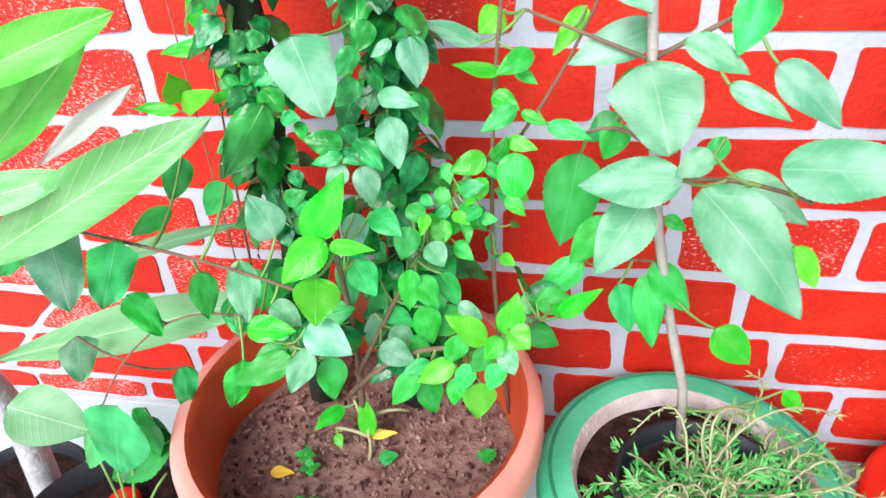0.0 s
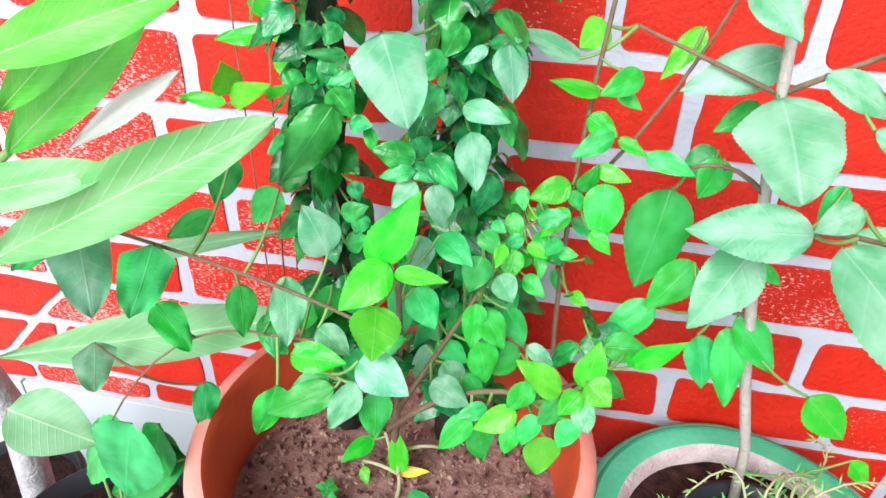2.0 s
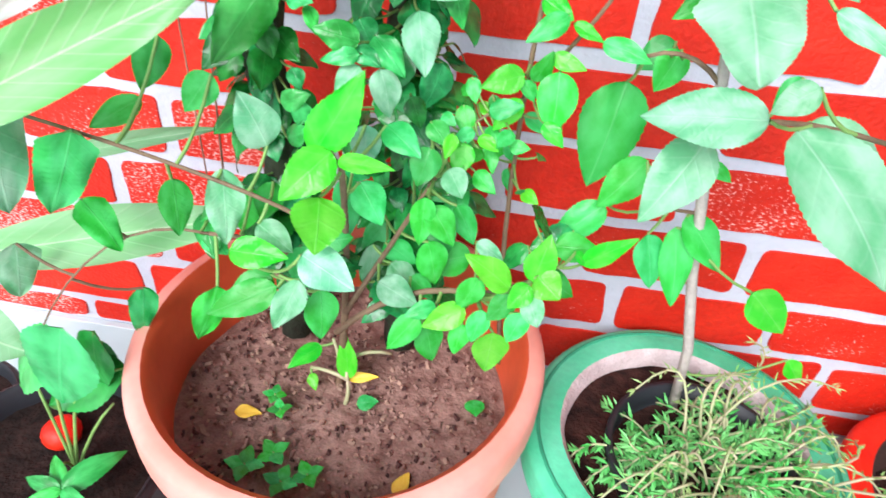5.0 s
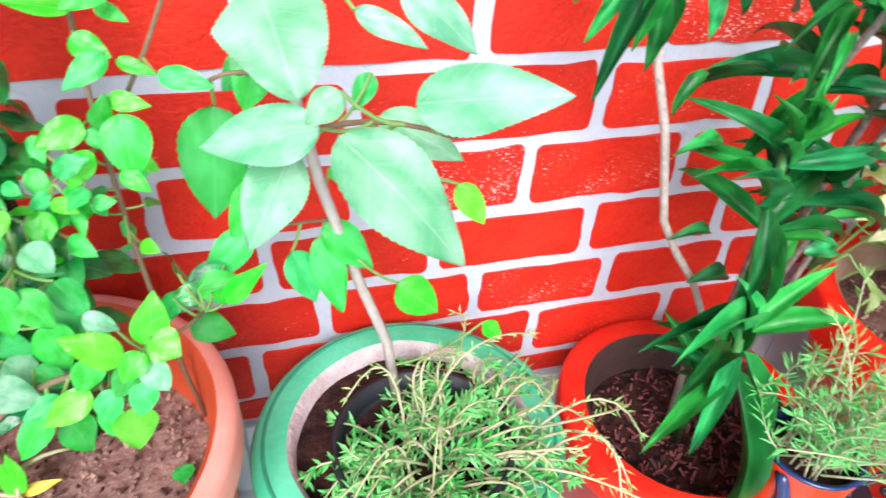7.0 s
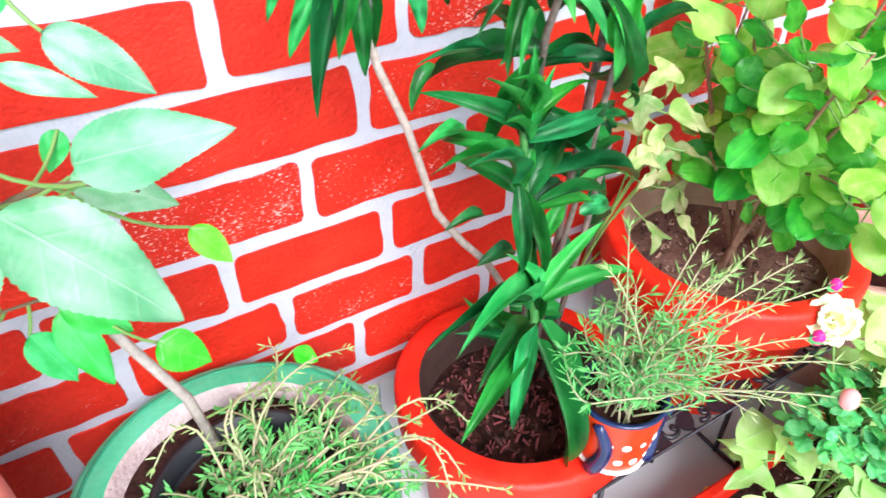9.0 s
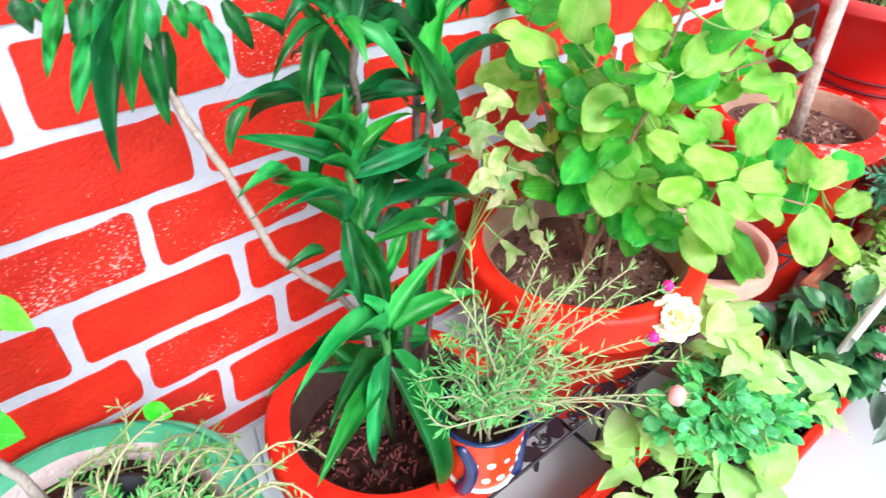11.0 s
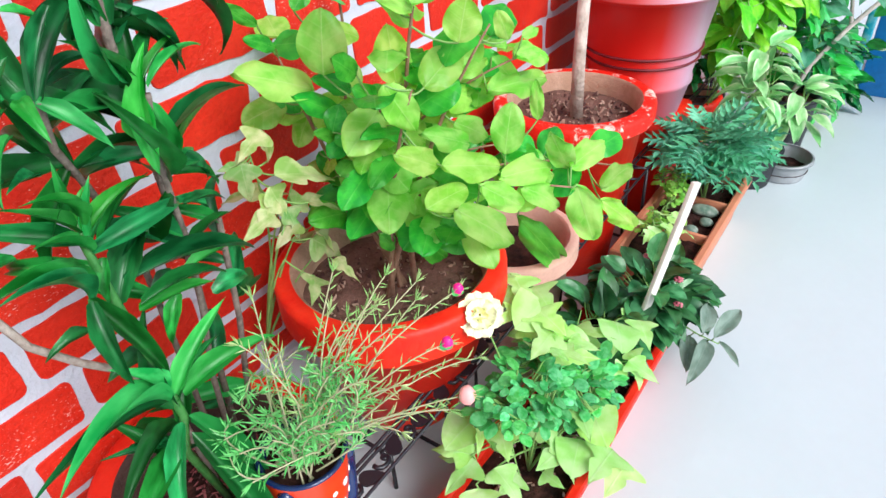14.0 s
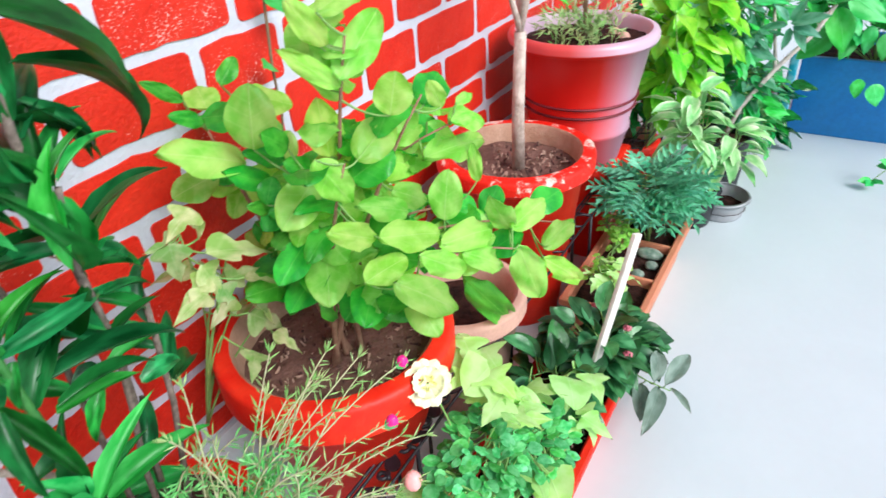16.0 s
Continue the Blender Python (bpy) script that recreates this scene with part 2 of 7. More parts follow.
# height of the joints between the courses, and the joints measured in each course
COURSES = [0.109, 0.149, 0.236, 0.315, 0.396, 0.482, 0.572, 0.664, 0.75, 0.84, 0.93, 1.02, 1.11, 1.20, 1.30, 1.40]
JOINTS = [[-0.60, -0.16, 0.13, 0.52, 0.70], [(-0.83, -0.76), (-0.734, -0.72), -0.50, -0.21, 0.011, 0.185, 0.365, 0.56, 0.76], [(-0.745, -0.68), -0.46, -0.10, 0.095, 0.279, 0.456, 0.63, 0.83], [-0.50, -0.31, -0.15, 0.04, 0.225, 0.416, 0.60, 0.80],
          [-0.61, -0.422, -0.24, -0.058, 0.14, 0.328, 0.52, 0.717, 0.905, 1.10, 1.27, 1.453, 1.65], [-0.70, -0.49, -0.30, -0.12, 0.14, 0.40, 0.60, 0.80, 0.993, 1.19, 1.36, 1.60], [-0.60, -0.44, -0.22, 0.05, 0.262, 0.45, 0.66, 0.858, 1.012, 1.084, 1.122, 1.30, 1.47], [-0.43, -0.20, -0.03, 0.137, 0.37, 0.55, 0.738, 0.933, 1.084, 1.122, 1.364, 1.535]]


# bricks of the middle stretch whose paint is thin, by course and left joint
THIN = {(2, 0.279), (4, 0.14), (4, 0.328), (5, 0.40), (5, 0.80), (6, 0.858), (7, 0.738), (7, 0.37), (1, 0.365), (3, 0.60), (6, 0.45)}


def brick_mesh(width, height, seed, lean=(0.0, 0.0)):
    """A painted brick: a thin pad with a wavering, round-cornered outline and a soft edge."""
    rnd = random.Random(seed)
    bm = bmesh.new()
    r = min(0.0085, height * 0.25)
    out = []
    corners = [(r, r, 180), (width - r, r, 270), (width - r, height - r, 0), (r, height - r, 90)]
    for k, (cx, cy, a0) in enumerate(corners):
        for s in range(4):
            a = radians(a0 + 30 * s)
            out.append((cx + r * math.cos(a), cy + r * math.sin(a)))
        nx, ny, a1 = corners[(k + 1) % 4]
        ax, ay = out[-1]
        bx, by = nx + r * math.cos(radians(a1)), ny + r * math.sin(radians(a1))
        n = 7 if k % 2 == 0 else 3
        for s in range(1, n):
            out.append((ax + (bx - ax) * s / n, ay + (by - ay) * s / n))
    f = rnd.uniform(0, 50)
    w = [Vector((x + 0.0045 * noise.noise((x * 28 + f, y * 28, 1)), y + 0.0045 * noise.noise((x * 28, y * 28 + f, 7)))) for x, y in out]
    w = [Vector((p.x + p.y / height * (lean[0] * (1 - p.x / width) + lean[1] * p.x / width), p.y)) for p in w]
    c = sum(w, Vector((0, 0))) / len(w)
    back = [bm.verts.new((p.x, 0.004, p.y)) for p in w]
    front = [bm.verts.new((p.x + (c.x - p.x) * 0.02, -0.0025, p.y + (c.y - p.y) * 0.04)) for p in w]
    n = len(w)
    for i in range(n):
        bm.faces.new((back[i], back[(i + 1) % n], front[(i + 1) % n], front[i]))
    bm.faces.new(front)
    return bm


def bricks():
    rnd = random.Random(5)
    for k, joints in enumerate(JOINTS + [[]] * (len(COURSES) - 1 - len(JOINTS))):
        z0, z1 = COURSES[k], COURSES[k + 1]
        xs = [j if isinstance(j, tuple) else (j, j) for j in joints] or [(rnd.uniform(-0.2, 0.0),) * 2]
        while xs[0][0] > -1.5:
            xs.insert(0, (xs[0][0] - rnd.uniform(0.16, 0.21),) * 2)
        while xs[-1][0] < 3.2:
            xs.append((xs[-1][0] + rnd.uniform(0.18, 0.22),) * 2)
        gap = 0.007 if k else 0.004
        for (a, at), (b, bt) in zip(xs, xs[1:]):
            dry = rnd.random()
            if bt - at < 0.05 and b - a < 0.05:
                continue
            bm = brick_mesh(b - a - 2 * gap, z1 - z0 - 2 * gap * rnd.uniform(0.8, 1.15), rnd.random() * 99, (at - a, bt - b))
            ob = part("brick", bm, M_BRICK_DRY if b < -0.22 and dry < 0.8 else M_BRICK_SPECK if (k, a) in THIN or dry < (0.06 if b < 1.1 else 0.2) else M_BRICK, wall_north, smooth=False)
            ob.location = (a + gap, 0.0, z0 + gap)
            ob.rotation_euler = (0, radians(rnd.uniform(-0.6, 0.6)), 0)


# ---- pots ----
M_DARK_BAND = mat("dark_band", (0.12, 0.008, 0.014), 0.5, 0.2, 40)
def pot(name, label, at, rim, height, lip=0.03, lip_h=0.04, base=0.68, material=None, inner=None, soil=None, depth=0.05, wobble=0.0, rim_mat=None, lipround=0.008, group="pots along the wall", bands=()):
    """A flower pot: tapering body with its lip, and the soil in it. rim is the outer radius of the lip; at is the foot's centre."""
    ob = thing(name, label, "plant pot", at, group)
    b = rim - lip * 0.55
    t = lip * 0.9
    prof = [(0.0, 0.0), (rim * base * 0.97, 0.0), (rim * base, 0.006)]
    for f in bands:
        z = f * (height - lip_h)
        rr = rim * base + (b - rim * base) * f
        prof += [(rr, z - 0.008), (rr + 0.004, z - 0.004), (rr + 0.004, z + 0.004), (rr, z + 0.008)]
    prof += [(b - 0.002, height - lip_h), (rim - lipround * 0.4, height - lip_h + 0.003), (rim, height - lip_h + lipround)]
    body = part("body", lathe(prof, 56, wobble, at[0]), material, ob)
    ip = [(rim, height - lip_h + lipround), (rim, height - lipround), (rim - lipround * 0.3, height - lipround * 0.3), (rim - lipround, height), (rim - t + lipround * 0.6, height), (rim - t, height - lipround * 0.6), (rim - t - 0.006, height - depth - 0.02)]
    part("rim", lathe(ip[:5], 56, wobble, at[0]), rim_mat or material, ob)
    part("inside", lathe(ip[4:], 56, wobble, at[0]), inner or material, ob)
    part("soil", disc(rim - t - 0.001, height - depth, 0.005, seed=at[0] * 7), soil or M_SOIL, ob)
    return ob


terracotta = pot("terracotta_pot", "large glossy terracotta-coloured plastic pot on the tiled floor", (-0.175, -0.2, FLOOR), 0.183, 0.375 - FLOOR, 0.024, 0.05, 0.74, M_TERRA, M_TERRA_IN, M_SOIL, 0.088, 0.0, M_TERRA_RIM, 0.010, bands=(0.75,))
green = pot("green_pot", "green-painted cement pot with a bare cement inside", (0.162, -0.172, FLOOR), 0.157, 0.265 - FLOOR, 0.044, 0.045, 0.72, M_GREEN_POT, M_CEMENT, M_DARK_SOIL, 0.022, 0.03, group="pots along the wall")
pot("red_pot", "squat red-painted clay pot with dark soil", (0.50, -0.165, FLOOR), 0.152, 0.20 - FLOOR, 0.04, 0.05, 0.75, M_RED_POT, M_DARK_CLAY, M_DARK_SOIL, 0.06, 0.02)
pot("red_pot", "red-painted clay pot with a broad lip and dry soil", (0.82, -0.187, 0.05), 0.162, 0.265, 0.032, 0.06, 0.55, M_RED_POT, M_CLAY, M_BROWN_SOIL, 0.05, 0.02)
pot("red_pot", "red-painted clay pot with paint worn off its lip", (1.387, -0.193, FLOOR), 0.155, 0.34 - FLOOR, 0.034, 0.035, 0.6, M_RED_POT, M_CLAY, M_BROWN_SOIL, 0.04, 0.02, M_RED_WORN)
pink = pot("clay_pot", "pale unpainted clay pot half hidden behind leaves", (1.09, -0.225, FLOOR), 0.115, 0.21 - FLOOR, 0.022, 0.04, 0.7, M_PINK_CLAY, M_PINK_CLAY, M_DARK_SOIL, 0.05)
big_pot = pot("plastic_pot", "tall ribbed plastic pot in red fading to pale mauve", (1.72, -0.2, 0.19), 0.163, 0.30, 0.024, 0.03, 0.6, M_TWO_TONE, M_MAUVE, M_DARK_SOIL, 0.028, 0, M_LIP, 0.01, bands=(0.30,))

for f in (0.50, 0.58):
    rr = 0.163 * 0.6 + (0.1498 - 0.163 * 0.6) * f + 0.0012
    ring = [(rr * math.cos(k * math.pi / 24), rr * math.sin(k * math.pi / 24), f * 0.27) for k in range(49)]
    part("groove_band", tube(bmesh.new(), ring, 0.0028, None, 6, False), M_DARK_BAND, big_pot.children[0], "dark moulded band")


def tray(name, label, lo, hi, material, soil=True, wall=0.008):
    """An open oblong planter with flanged rim."""
    ob = thing(name, label, "planter", ((lo[0] + hi[0]) / 2, (lo[1] + hi[1]) / 2, lo[2]))
    hx, hy, h = (hi[0] - lo[0]) / 2, (hi[1] - lo[1]) / 2, hi[2] - lo[2]
    bm = bmesh.new()
    sx, sy = hx - 0.012, hy - 0.012
    rings = []
    for x, y, z in ((sx * 0.93, sy * 0.88, 0), (sx, sy, h - 0.02), (hx, hy, h - 0.018), (hx, hy, h), (sx - 0.004, sy - 0.004, h), (sx * 0.95, sy * 0.9, 0.012)):
        rings.append([bm.verts.new((a * x, b * y, z)) for a, b in ((-1, -1), (1, -1), (1, 1), (-1, 1))])
    for a, b in zip(rings, rings[1:]):
        for i in range(4):
            bm.faces.new((a[i], a[(i + 1) % 4], b[(i + 1) % 4], b[i]))
    bm.faces.new(list(reversed(rings[0])))
    bmesh.ops.bevel(bm, geom=[e for e in bm.edges], offset=0.003, segments=1, affect="EDGES")
    part("body", bm, material, ob, smooth=False)
    if soil:
        bm = bmesh.new()
        nx, ny = 24, 10
        g = [[bm.verts.new((-sx * 0.97 + 1.94 * sx * i / nx, -sy * 0.95 + 1.9 * sy * j / ny, h - 0.025 + 0.008 * noise.noise((i * 0.9 + lo[0] * 9, j * 0.9, 2)))) for j in range(ny + 1)] for i in range(nx + 1)]
        for i in range(nx):
            for j in range(ny):
                bm.faces.new((g[i][j], g[i + 1][j], g[i + 1][j + 1], g[i][j + 1]))
        part("soil", bm, M_DARK_SOIL, ob)
    return ob


tray("red_planter", "long bright red plastic planter on the floor", (0.50, -0.505, FLOOR), (1.21, -0.345, 0.06), M_RED_POT)
brown_tray = tray("brown_planter", "brown plastic planter holding seedlings", (1.30, -0.49, FLOOR), (1.72, -0.325, 0.08), M_BROWN_TRAY)


# Lip groove drawn as a dark green ring, its shade put into the colour.
ring = [(0.146 * math.cos(k * math.pi / 24), 0.146 * math.sin(k * math.pi / 24), 0.2645 - FLOOR) for k in range(49)]
part("groove", tube(bmesh.new(), ring, 0.0022, None, 6, False), M_GREEN_GROOVE, green, "dark ring drawn for the shaded groove round the lip")


def crumbs(name, label, cx, cy, z, radius, count, size, materials, seed, oblong=None, stretch=3.0):
    """Grit, bark and dry bits strewn over soil, in one mesh."""
    rnd = random.Random(seed)
    for k, material in enumerate(materials):
        bm = bmesh.new()
        for i in range(count // len(materials)):
            a, r = rnd.uniform(0, 6.283), radius * math.sqrt(rnd.random())
            x, y = (cx + r * math.cos(a), cy + r * math.sin(a)) if not oblong else (cx + rnd.uniform(-1, 1) * oblong[0], cy + rnd.uniform(-1, 1) * oblong[1])
            s = size * rnd.uniform(0.3, 1.0)
            g = bmesh.ops.create_cube(bm, size=1)
            m = pose(x, y, z, rnd.uniform(0, 360), rnd.uniform(0, 360), rnd.uniform(0, 360)) @ Matrix.Diagonal((s * rnd.uniform(0.6, stretch), s * 0.7, s * 0.5, 1))
            for v in g["verts"]:
                v.co = m @ (v.co + Vector((rnd.uniform(-0.2, 0.2), rnd.uniform(-0.2, 0.2), 0)))
        ob = part(name, bm, material, smooth=False)
        tagged(ob, label, "debris", kind="stuff")


M_FIBRE = mat("red_fibre", (0.16, 0.03, 0.035), 0.9, 0.3, 90, second=(0.30, 0.09, 0.09))
M_BIT_DARK = mat("dark_bits", (0.05, 0.02, 0.018), 0.9, 0.4, 90)
M_BIT_PALE = mat("pale_bits", (0.27, 0.17, 0.13), 0.9, 0.3, 90)
crumbs("soil_crumbs", "dark and pale crumbs strewn over dry soil", -0.175, -0.2, 0.292, 0.15, 1100, 0.0055, (M_BIT_DARK, M_SOIL, M_BIT_PALE, M_SOIL), 1, None, 1.6)
crumbs("soil_crumbs", "crumbs of earth in the jasmine's red pot", 0.82, -0.187, 0.267, 0.12, 260, 0.005, (M_BIT_DARK, M_BIT_PALE), 2)
crumbs("soil_crumbs", "crumbs of earth in the worn red pot", 1.387, -0.193, 0.302, 0.11, 260, 0.006, (M_BIT_DARK, M_BIT_PALE), 3)
crumbs("soil_crumbs", "dry reddish bits on the dracaena's soil", 0.50, -0.165, 0.143, 0.105, 420, 0.005, (M_BIT_DARK, M_FIBRE, M_FIBRE), 4, None, 5.0)
crumbs("soil_crumbs", "bits of bark and stone in the red planter", 0.86, -0.425, 0.037, 0.1, 240, 0.006, (M_BIT_PALE, M_CEMENT, M_BIT_DARK), 5, (0.33, 0.06))


# ---- leaves ----
def leaf_mat(name, base, second, vein, rough=0.38, side=26.0, side_amount=0.25, shine=0.25, rnd=0.22, edge=None, hue=0.015, rib=0.45, ior=1.5):
    """A leaf: two greens in soft patches, paler midrib and side veins, light shining through."""
    m = bpy.data.materials.new(name)
    m.use_nodes = True
    n, l = m.node_tree.nodes, m.node_tree.links
    p = n["Principled BSDF"]
    p.inputs["Roughness"].default_value = rough
    p.inputs["Specular IOR Level"].default_value = 0.5
    p.inputs["IOR"].default_value = ior

    def calc(op, a, b=0.0, clamp=False):
        k = n.new("ShaderNodeMath")
        k.operation, k.use_clamp = op, clamp
        for i, v in enumerate((a, b)):
            if isinstance(v, (int, float)):
                k.inputs[i].default_value = v
            else:
                l.new(v, k.inputs[i])
        return k.outputs[0]

    def blend(fac, a, b):
        k = n.new("ShaderNodeMix")
        k.data_type = "RGBA"
        l.new(fac, k.inputs[0])
        for i, v in ((6, a), (7, b)):
            if isinstance(v, tuple):
                k.inputs[i].default_value = (*v, 1)
            else:
                l.new(v, k.inputs[i])
        return k.outputs[2]

    co = n.new("ShaderNodeTexCoord")
    sep = n.new("ShaderNodeSeparateXYZ")
    l.new(co.outputs["Object"], sep.inputs[0])
    ax = calc("ABSOLUTE", sep.outputs[0])
    mid = calc("SUBTRACT", 1.0, calc("MULTIPLY", ax, 44.0), True)
    wave = calc("SINE", calc("MULTIPLY", calc("SUBTRACT", sep.outputs[1], calc("MULTIPLY", ax, 0.45)), side * 2.2))
    veins = calc("MULTIPLY", calc("POWER", calc("MAXIMUM", wave, 0.0), 10.0), side_amount)
    big = n.new("ShaderNodeTexNoise")
    big.inputs["Scale"].default_value, big.inputs["Detail"].default_value = 2.3, 5
    info = n.new("ShaderNodeObjectInfo")
    shift = n.new("ShaderNodeVectorMath")
    l.new(co.outputs["Object"], shift.inputs[0])
    cmb = n.new("ShaderNodeCombineXYZ")
    l.new(calc("MULTIPLY", info.outputs["Random"], 30.0), cmb.inputs[2])
    l.new(cmb.outputs[0], shift.inputs[1])
    l.new(shift.outputs[0], big.inputs["Vector"])
    col = blend(calc("MULTIPLY", calc("SUBTRACT", big.outputs["Fac"], 0.38), 4.0, True), base, second)
    if edge:
        col = blend(calc("MULTIPLY", calc("SUBTRACT", ax, 0.30), 6.0, True), col, edge)
    col = blend(calc("ADD", calc("MULTIPLY", mid, rib), veins, True), col, vein)
    hsv = n.new("ShaderNodeHueSaturation")
    l.new(calc("ADD", calc("MULTIPLY", info.outputs["Random"], 2 * rnd), 1 - rnd), hsv.inputs["Value"])
    l.new(calc("ADD", calc("MULTIPLY", calc("FRACT", calc("MULTIPLY", info.outputs["Random"], 7.3)), 2 * hue), 0.5 - hue), hsv.inputs["Hue"])
    l.new(col, hsv.inputs["Color"])
    l.new(hsv.outputs[0], p.inputs["Base Color"])
    b = n.new("ShaderNodeBump")
    b.inputs["Strength"].default_value, b.inputs["Distance"].default_value = 0.2, 0.008
    l.new(calc("ADD", calc("ADD", veins, calc("MULTIPLY", mid, 0.4)), calc("MULTIPLY", big.outputs["Fac"], 0.8)), b.inputs["Height"])
    l.new(b.outputs[0], p.inputs["Normal"])
    t = n.new("ShaderNodeBsdfTranslucent")
    l.new(hsv.outputs[0], t.inputs[0])
    mixs = n.new("ShaderNodeMixShader")
    mixs.inputs[0].default_value = shine
    l.new(p.outputs[0], mixs.inputs[1])
    l.new(t.outputs[0], mixs.inputs[2])
    l.new(mixs.outputs[0], n["Material Output"].inputs[0])
    return m


def ovate(s):
    return 0.5 * (math.sin(math.pi * s ** 0.72) ** 0.78) * (1 - 0.22 * s ** 3) if 0 < s < 1 else 0.0


def heart(s):
    return 0.5 * min(1.0, (s * 5.5) ** 0.55) * (1 - s ** 2.6) ** 0.75 if s < 1 else 0.0


def plump(s):
    return 0.5 * math.sin(math.pi * s ** 0.88) ** 0.57 if 0 < s < 1 else 0.0


def broad(s):
    return 0.5 * math.sin(math.pi * s ** 0.82) ** 0.55 * (1 - 0.25 * max(0.0, s - 0.8) / 0.2) if 0 < s < 1 else 0.0


def wide_heart(s):
    return 0.5 * min(1.0, (s * 3.6) ** 0.6) * (1 - s ** 2.2) ** 0.62 if s < 1 else 0.0


def spatulate(s):
    return 0.5 * math.sin(math.pi * s ** 1.12) ** 0.66 if 0 < s < 1 else 0.0


def obovate(s):
    return 0.5 * math.sin(math.pi * s ** 1.35) ** 0.85 if 0 < s < 1 else 0.0


def lance(s):
    return 0.5 * math.sin(math.pi * s ** 0.85) ** 0.75 if 0 < s < 1 else 0.0


def strap(s):
    return 0.5 * min(1.0, 0.42 + 2.4 * s) * (1 - s ** 1.7) ** 0.95 if s < 1 else 0.0


def lobed(s):
    return (0.5 * min(1.0, (s * 6) ** 0.5) if s < 0.28 else 0.5 - 0.36 * ((s - 0.28) / 0.14) ** 0.8 if s < 0.42 else 0.16 + 0.06 * math.sin((s - 0.42) * 12) if s < 0.62 else 0.2 * (1 - (s - 0.62) / 0.38)) if 0 < s < 1 else 0.0


def leaf_mesh(name, shape, n=10, fold=0.18, droop=0.5, ripple=0.02, teeth=0.0, seed=0, curl=0.0, across=2):
    """A unit leaf from its stalk at the origin to its tip at (0, 1, 0), upper side to +z."""
    pts, y, z = [], 0.0, 0.0
    for i in range(n + 1):
        pts.append((y, z))
        a = droop * (i + 0.5) / n
        y += math.cos(a) / n
        z -= math.sin(a) / n
    ey, ez = pts[-1]
    k = math.hypot(ey, ez)
    c, s_ = ey / k, -ez / k
    verts, faces = [], []
    m = 2 * across + 1
    for i, (y, z) in enumerate(pts):
        s = i / n
        y2, z2 = (y * c - z * s_) / k, (y * s_ + z * c) / k
        w = shape(s) * (1 + (teeth if i % 2 else -teeth * 0.4))
        for j in range(-across, across + 1):
            x = w * j / across
            h = fold * abs(x) + ripple * math.sin(9 * s + 2.2 * j + seed) * abs(j) / across - curl * (x * 2) ** 2 * 0.3
            verts.append((x, y2 - (0.35 * abs(x) * teeth * 3 if teeth else 0), z2 + h))
    for i in range(n):
        for j in range(m - 1):
            a = i * m + j
            faces.append((a, a + 1, a + m + 1, a + m))
    me = bpy.data.meshes.new(name)
    me.from_pydata(verts, [], faces)
    me.polygons.foreach_set("use_smooth", [True] * len(faces))
    return me


def leaf_set(name, material, shape, kinds=4, **kw):
    """A few variants of one leaf on one material."""
    out = []
    for i in range(kinds):
        a = dict(kw)
        a["droop"] = kw.get("droop", 0.5) * (0.5 + 1.0 * i / max(1, kinds - 1))
        a["seed"] = i * 1.7
        me = leaf_mesh(name, shape, **a)
        me.materials.append(material)
        out.append(me)
    return out


def put_leaf(plant, mesh, base, tip, width, normal=(0, -0.7, 0.7), name="leaf"):
    b, t, nrm = Vector(base), Vector(tip), Vector(normal)
    d = t - b
    length = d.length
    y = d / length
    x = y.cross(nrm)
    if x.length < 0.05:
        x = y.cross(Vector((0.3, -0.9, 0.2)))
    x.normalize()
    z = x.cross(y)
    ob = new(name, mesh)
    ob.parent = plant
    m = Matrix(((x.x, y.x, z.x, 0), (x.y, y.y, z.y, 0), (x.z, y.z, z.z, 0), (0, 0, 0, 1)))
    ob.matrix_basis = Matrix.Translation(b - plant.location) @ m @ Matrix.Diagonal((width * length, length, length, 1))
    return ob


def shape_part(name, bm, material, plant, label="", smooth=True):
    """A part whose mesh is given in the world's place."""
    ob = part(name, bm, material, plant, label, smooth)
    ob.location = -plant.location
    return ob


def nearest(p, stems):
    best, far = None, 1e9
    for pts in stems:
        for a, b in zip(pts, pts[1:]):
            a, b = Vector(a), Vector(b)
            d = b - a
            u = max(0, min(1, (p - a).dot(d) / max(1e-9, d.length_squared)))
            q = a + d * u
            if (q - p).length < far:
                best, far = q, (q - p).length
    return best, far


def stalks(plant, stems, bases, material, r=0.0011, reach=0.12):
    """A thin stalk from each leaf's foot to the nearest stem."""
    for b in bases:
        b = Vector(b)
        q, far = nearest(b, stems)
        if 0.004 < far < reach:
            shape_part("leaf_stalk", tube(bmesh.new(), curve(q, b, (0, 0, -0.1 * far), 4), r * 1.2, r, 5, False), material, plant)


def stem_part(plant, stems, material, name="stem", label=""):
    for pts, r0, r1 in stems:
        shape_part(name, tube(bmesh.new(), pts, r0, r1, 8), material, plant, label)


G = random.Random(11)


def rv(a, b):
    return G.uniform(a, b)


def jitter(v, k):
    return Vector(v) + Vector((rv(-k, k), rv(-k, k), rv(-k, k)))


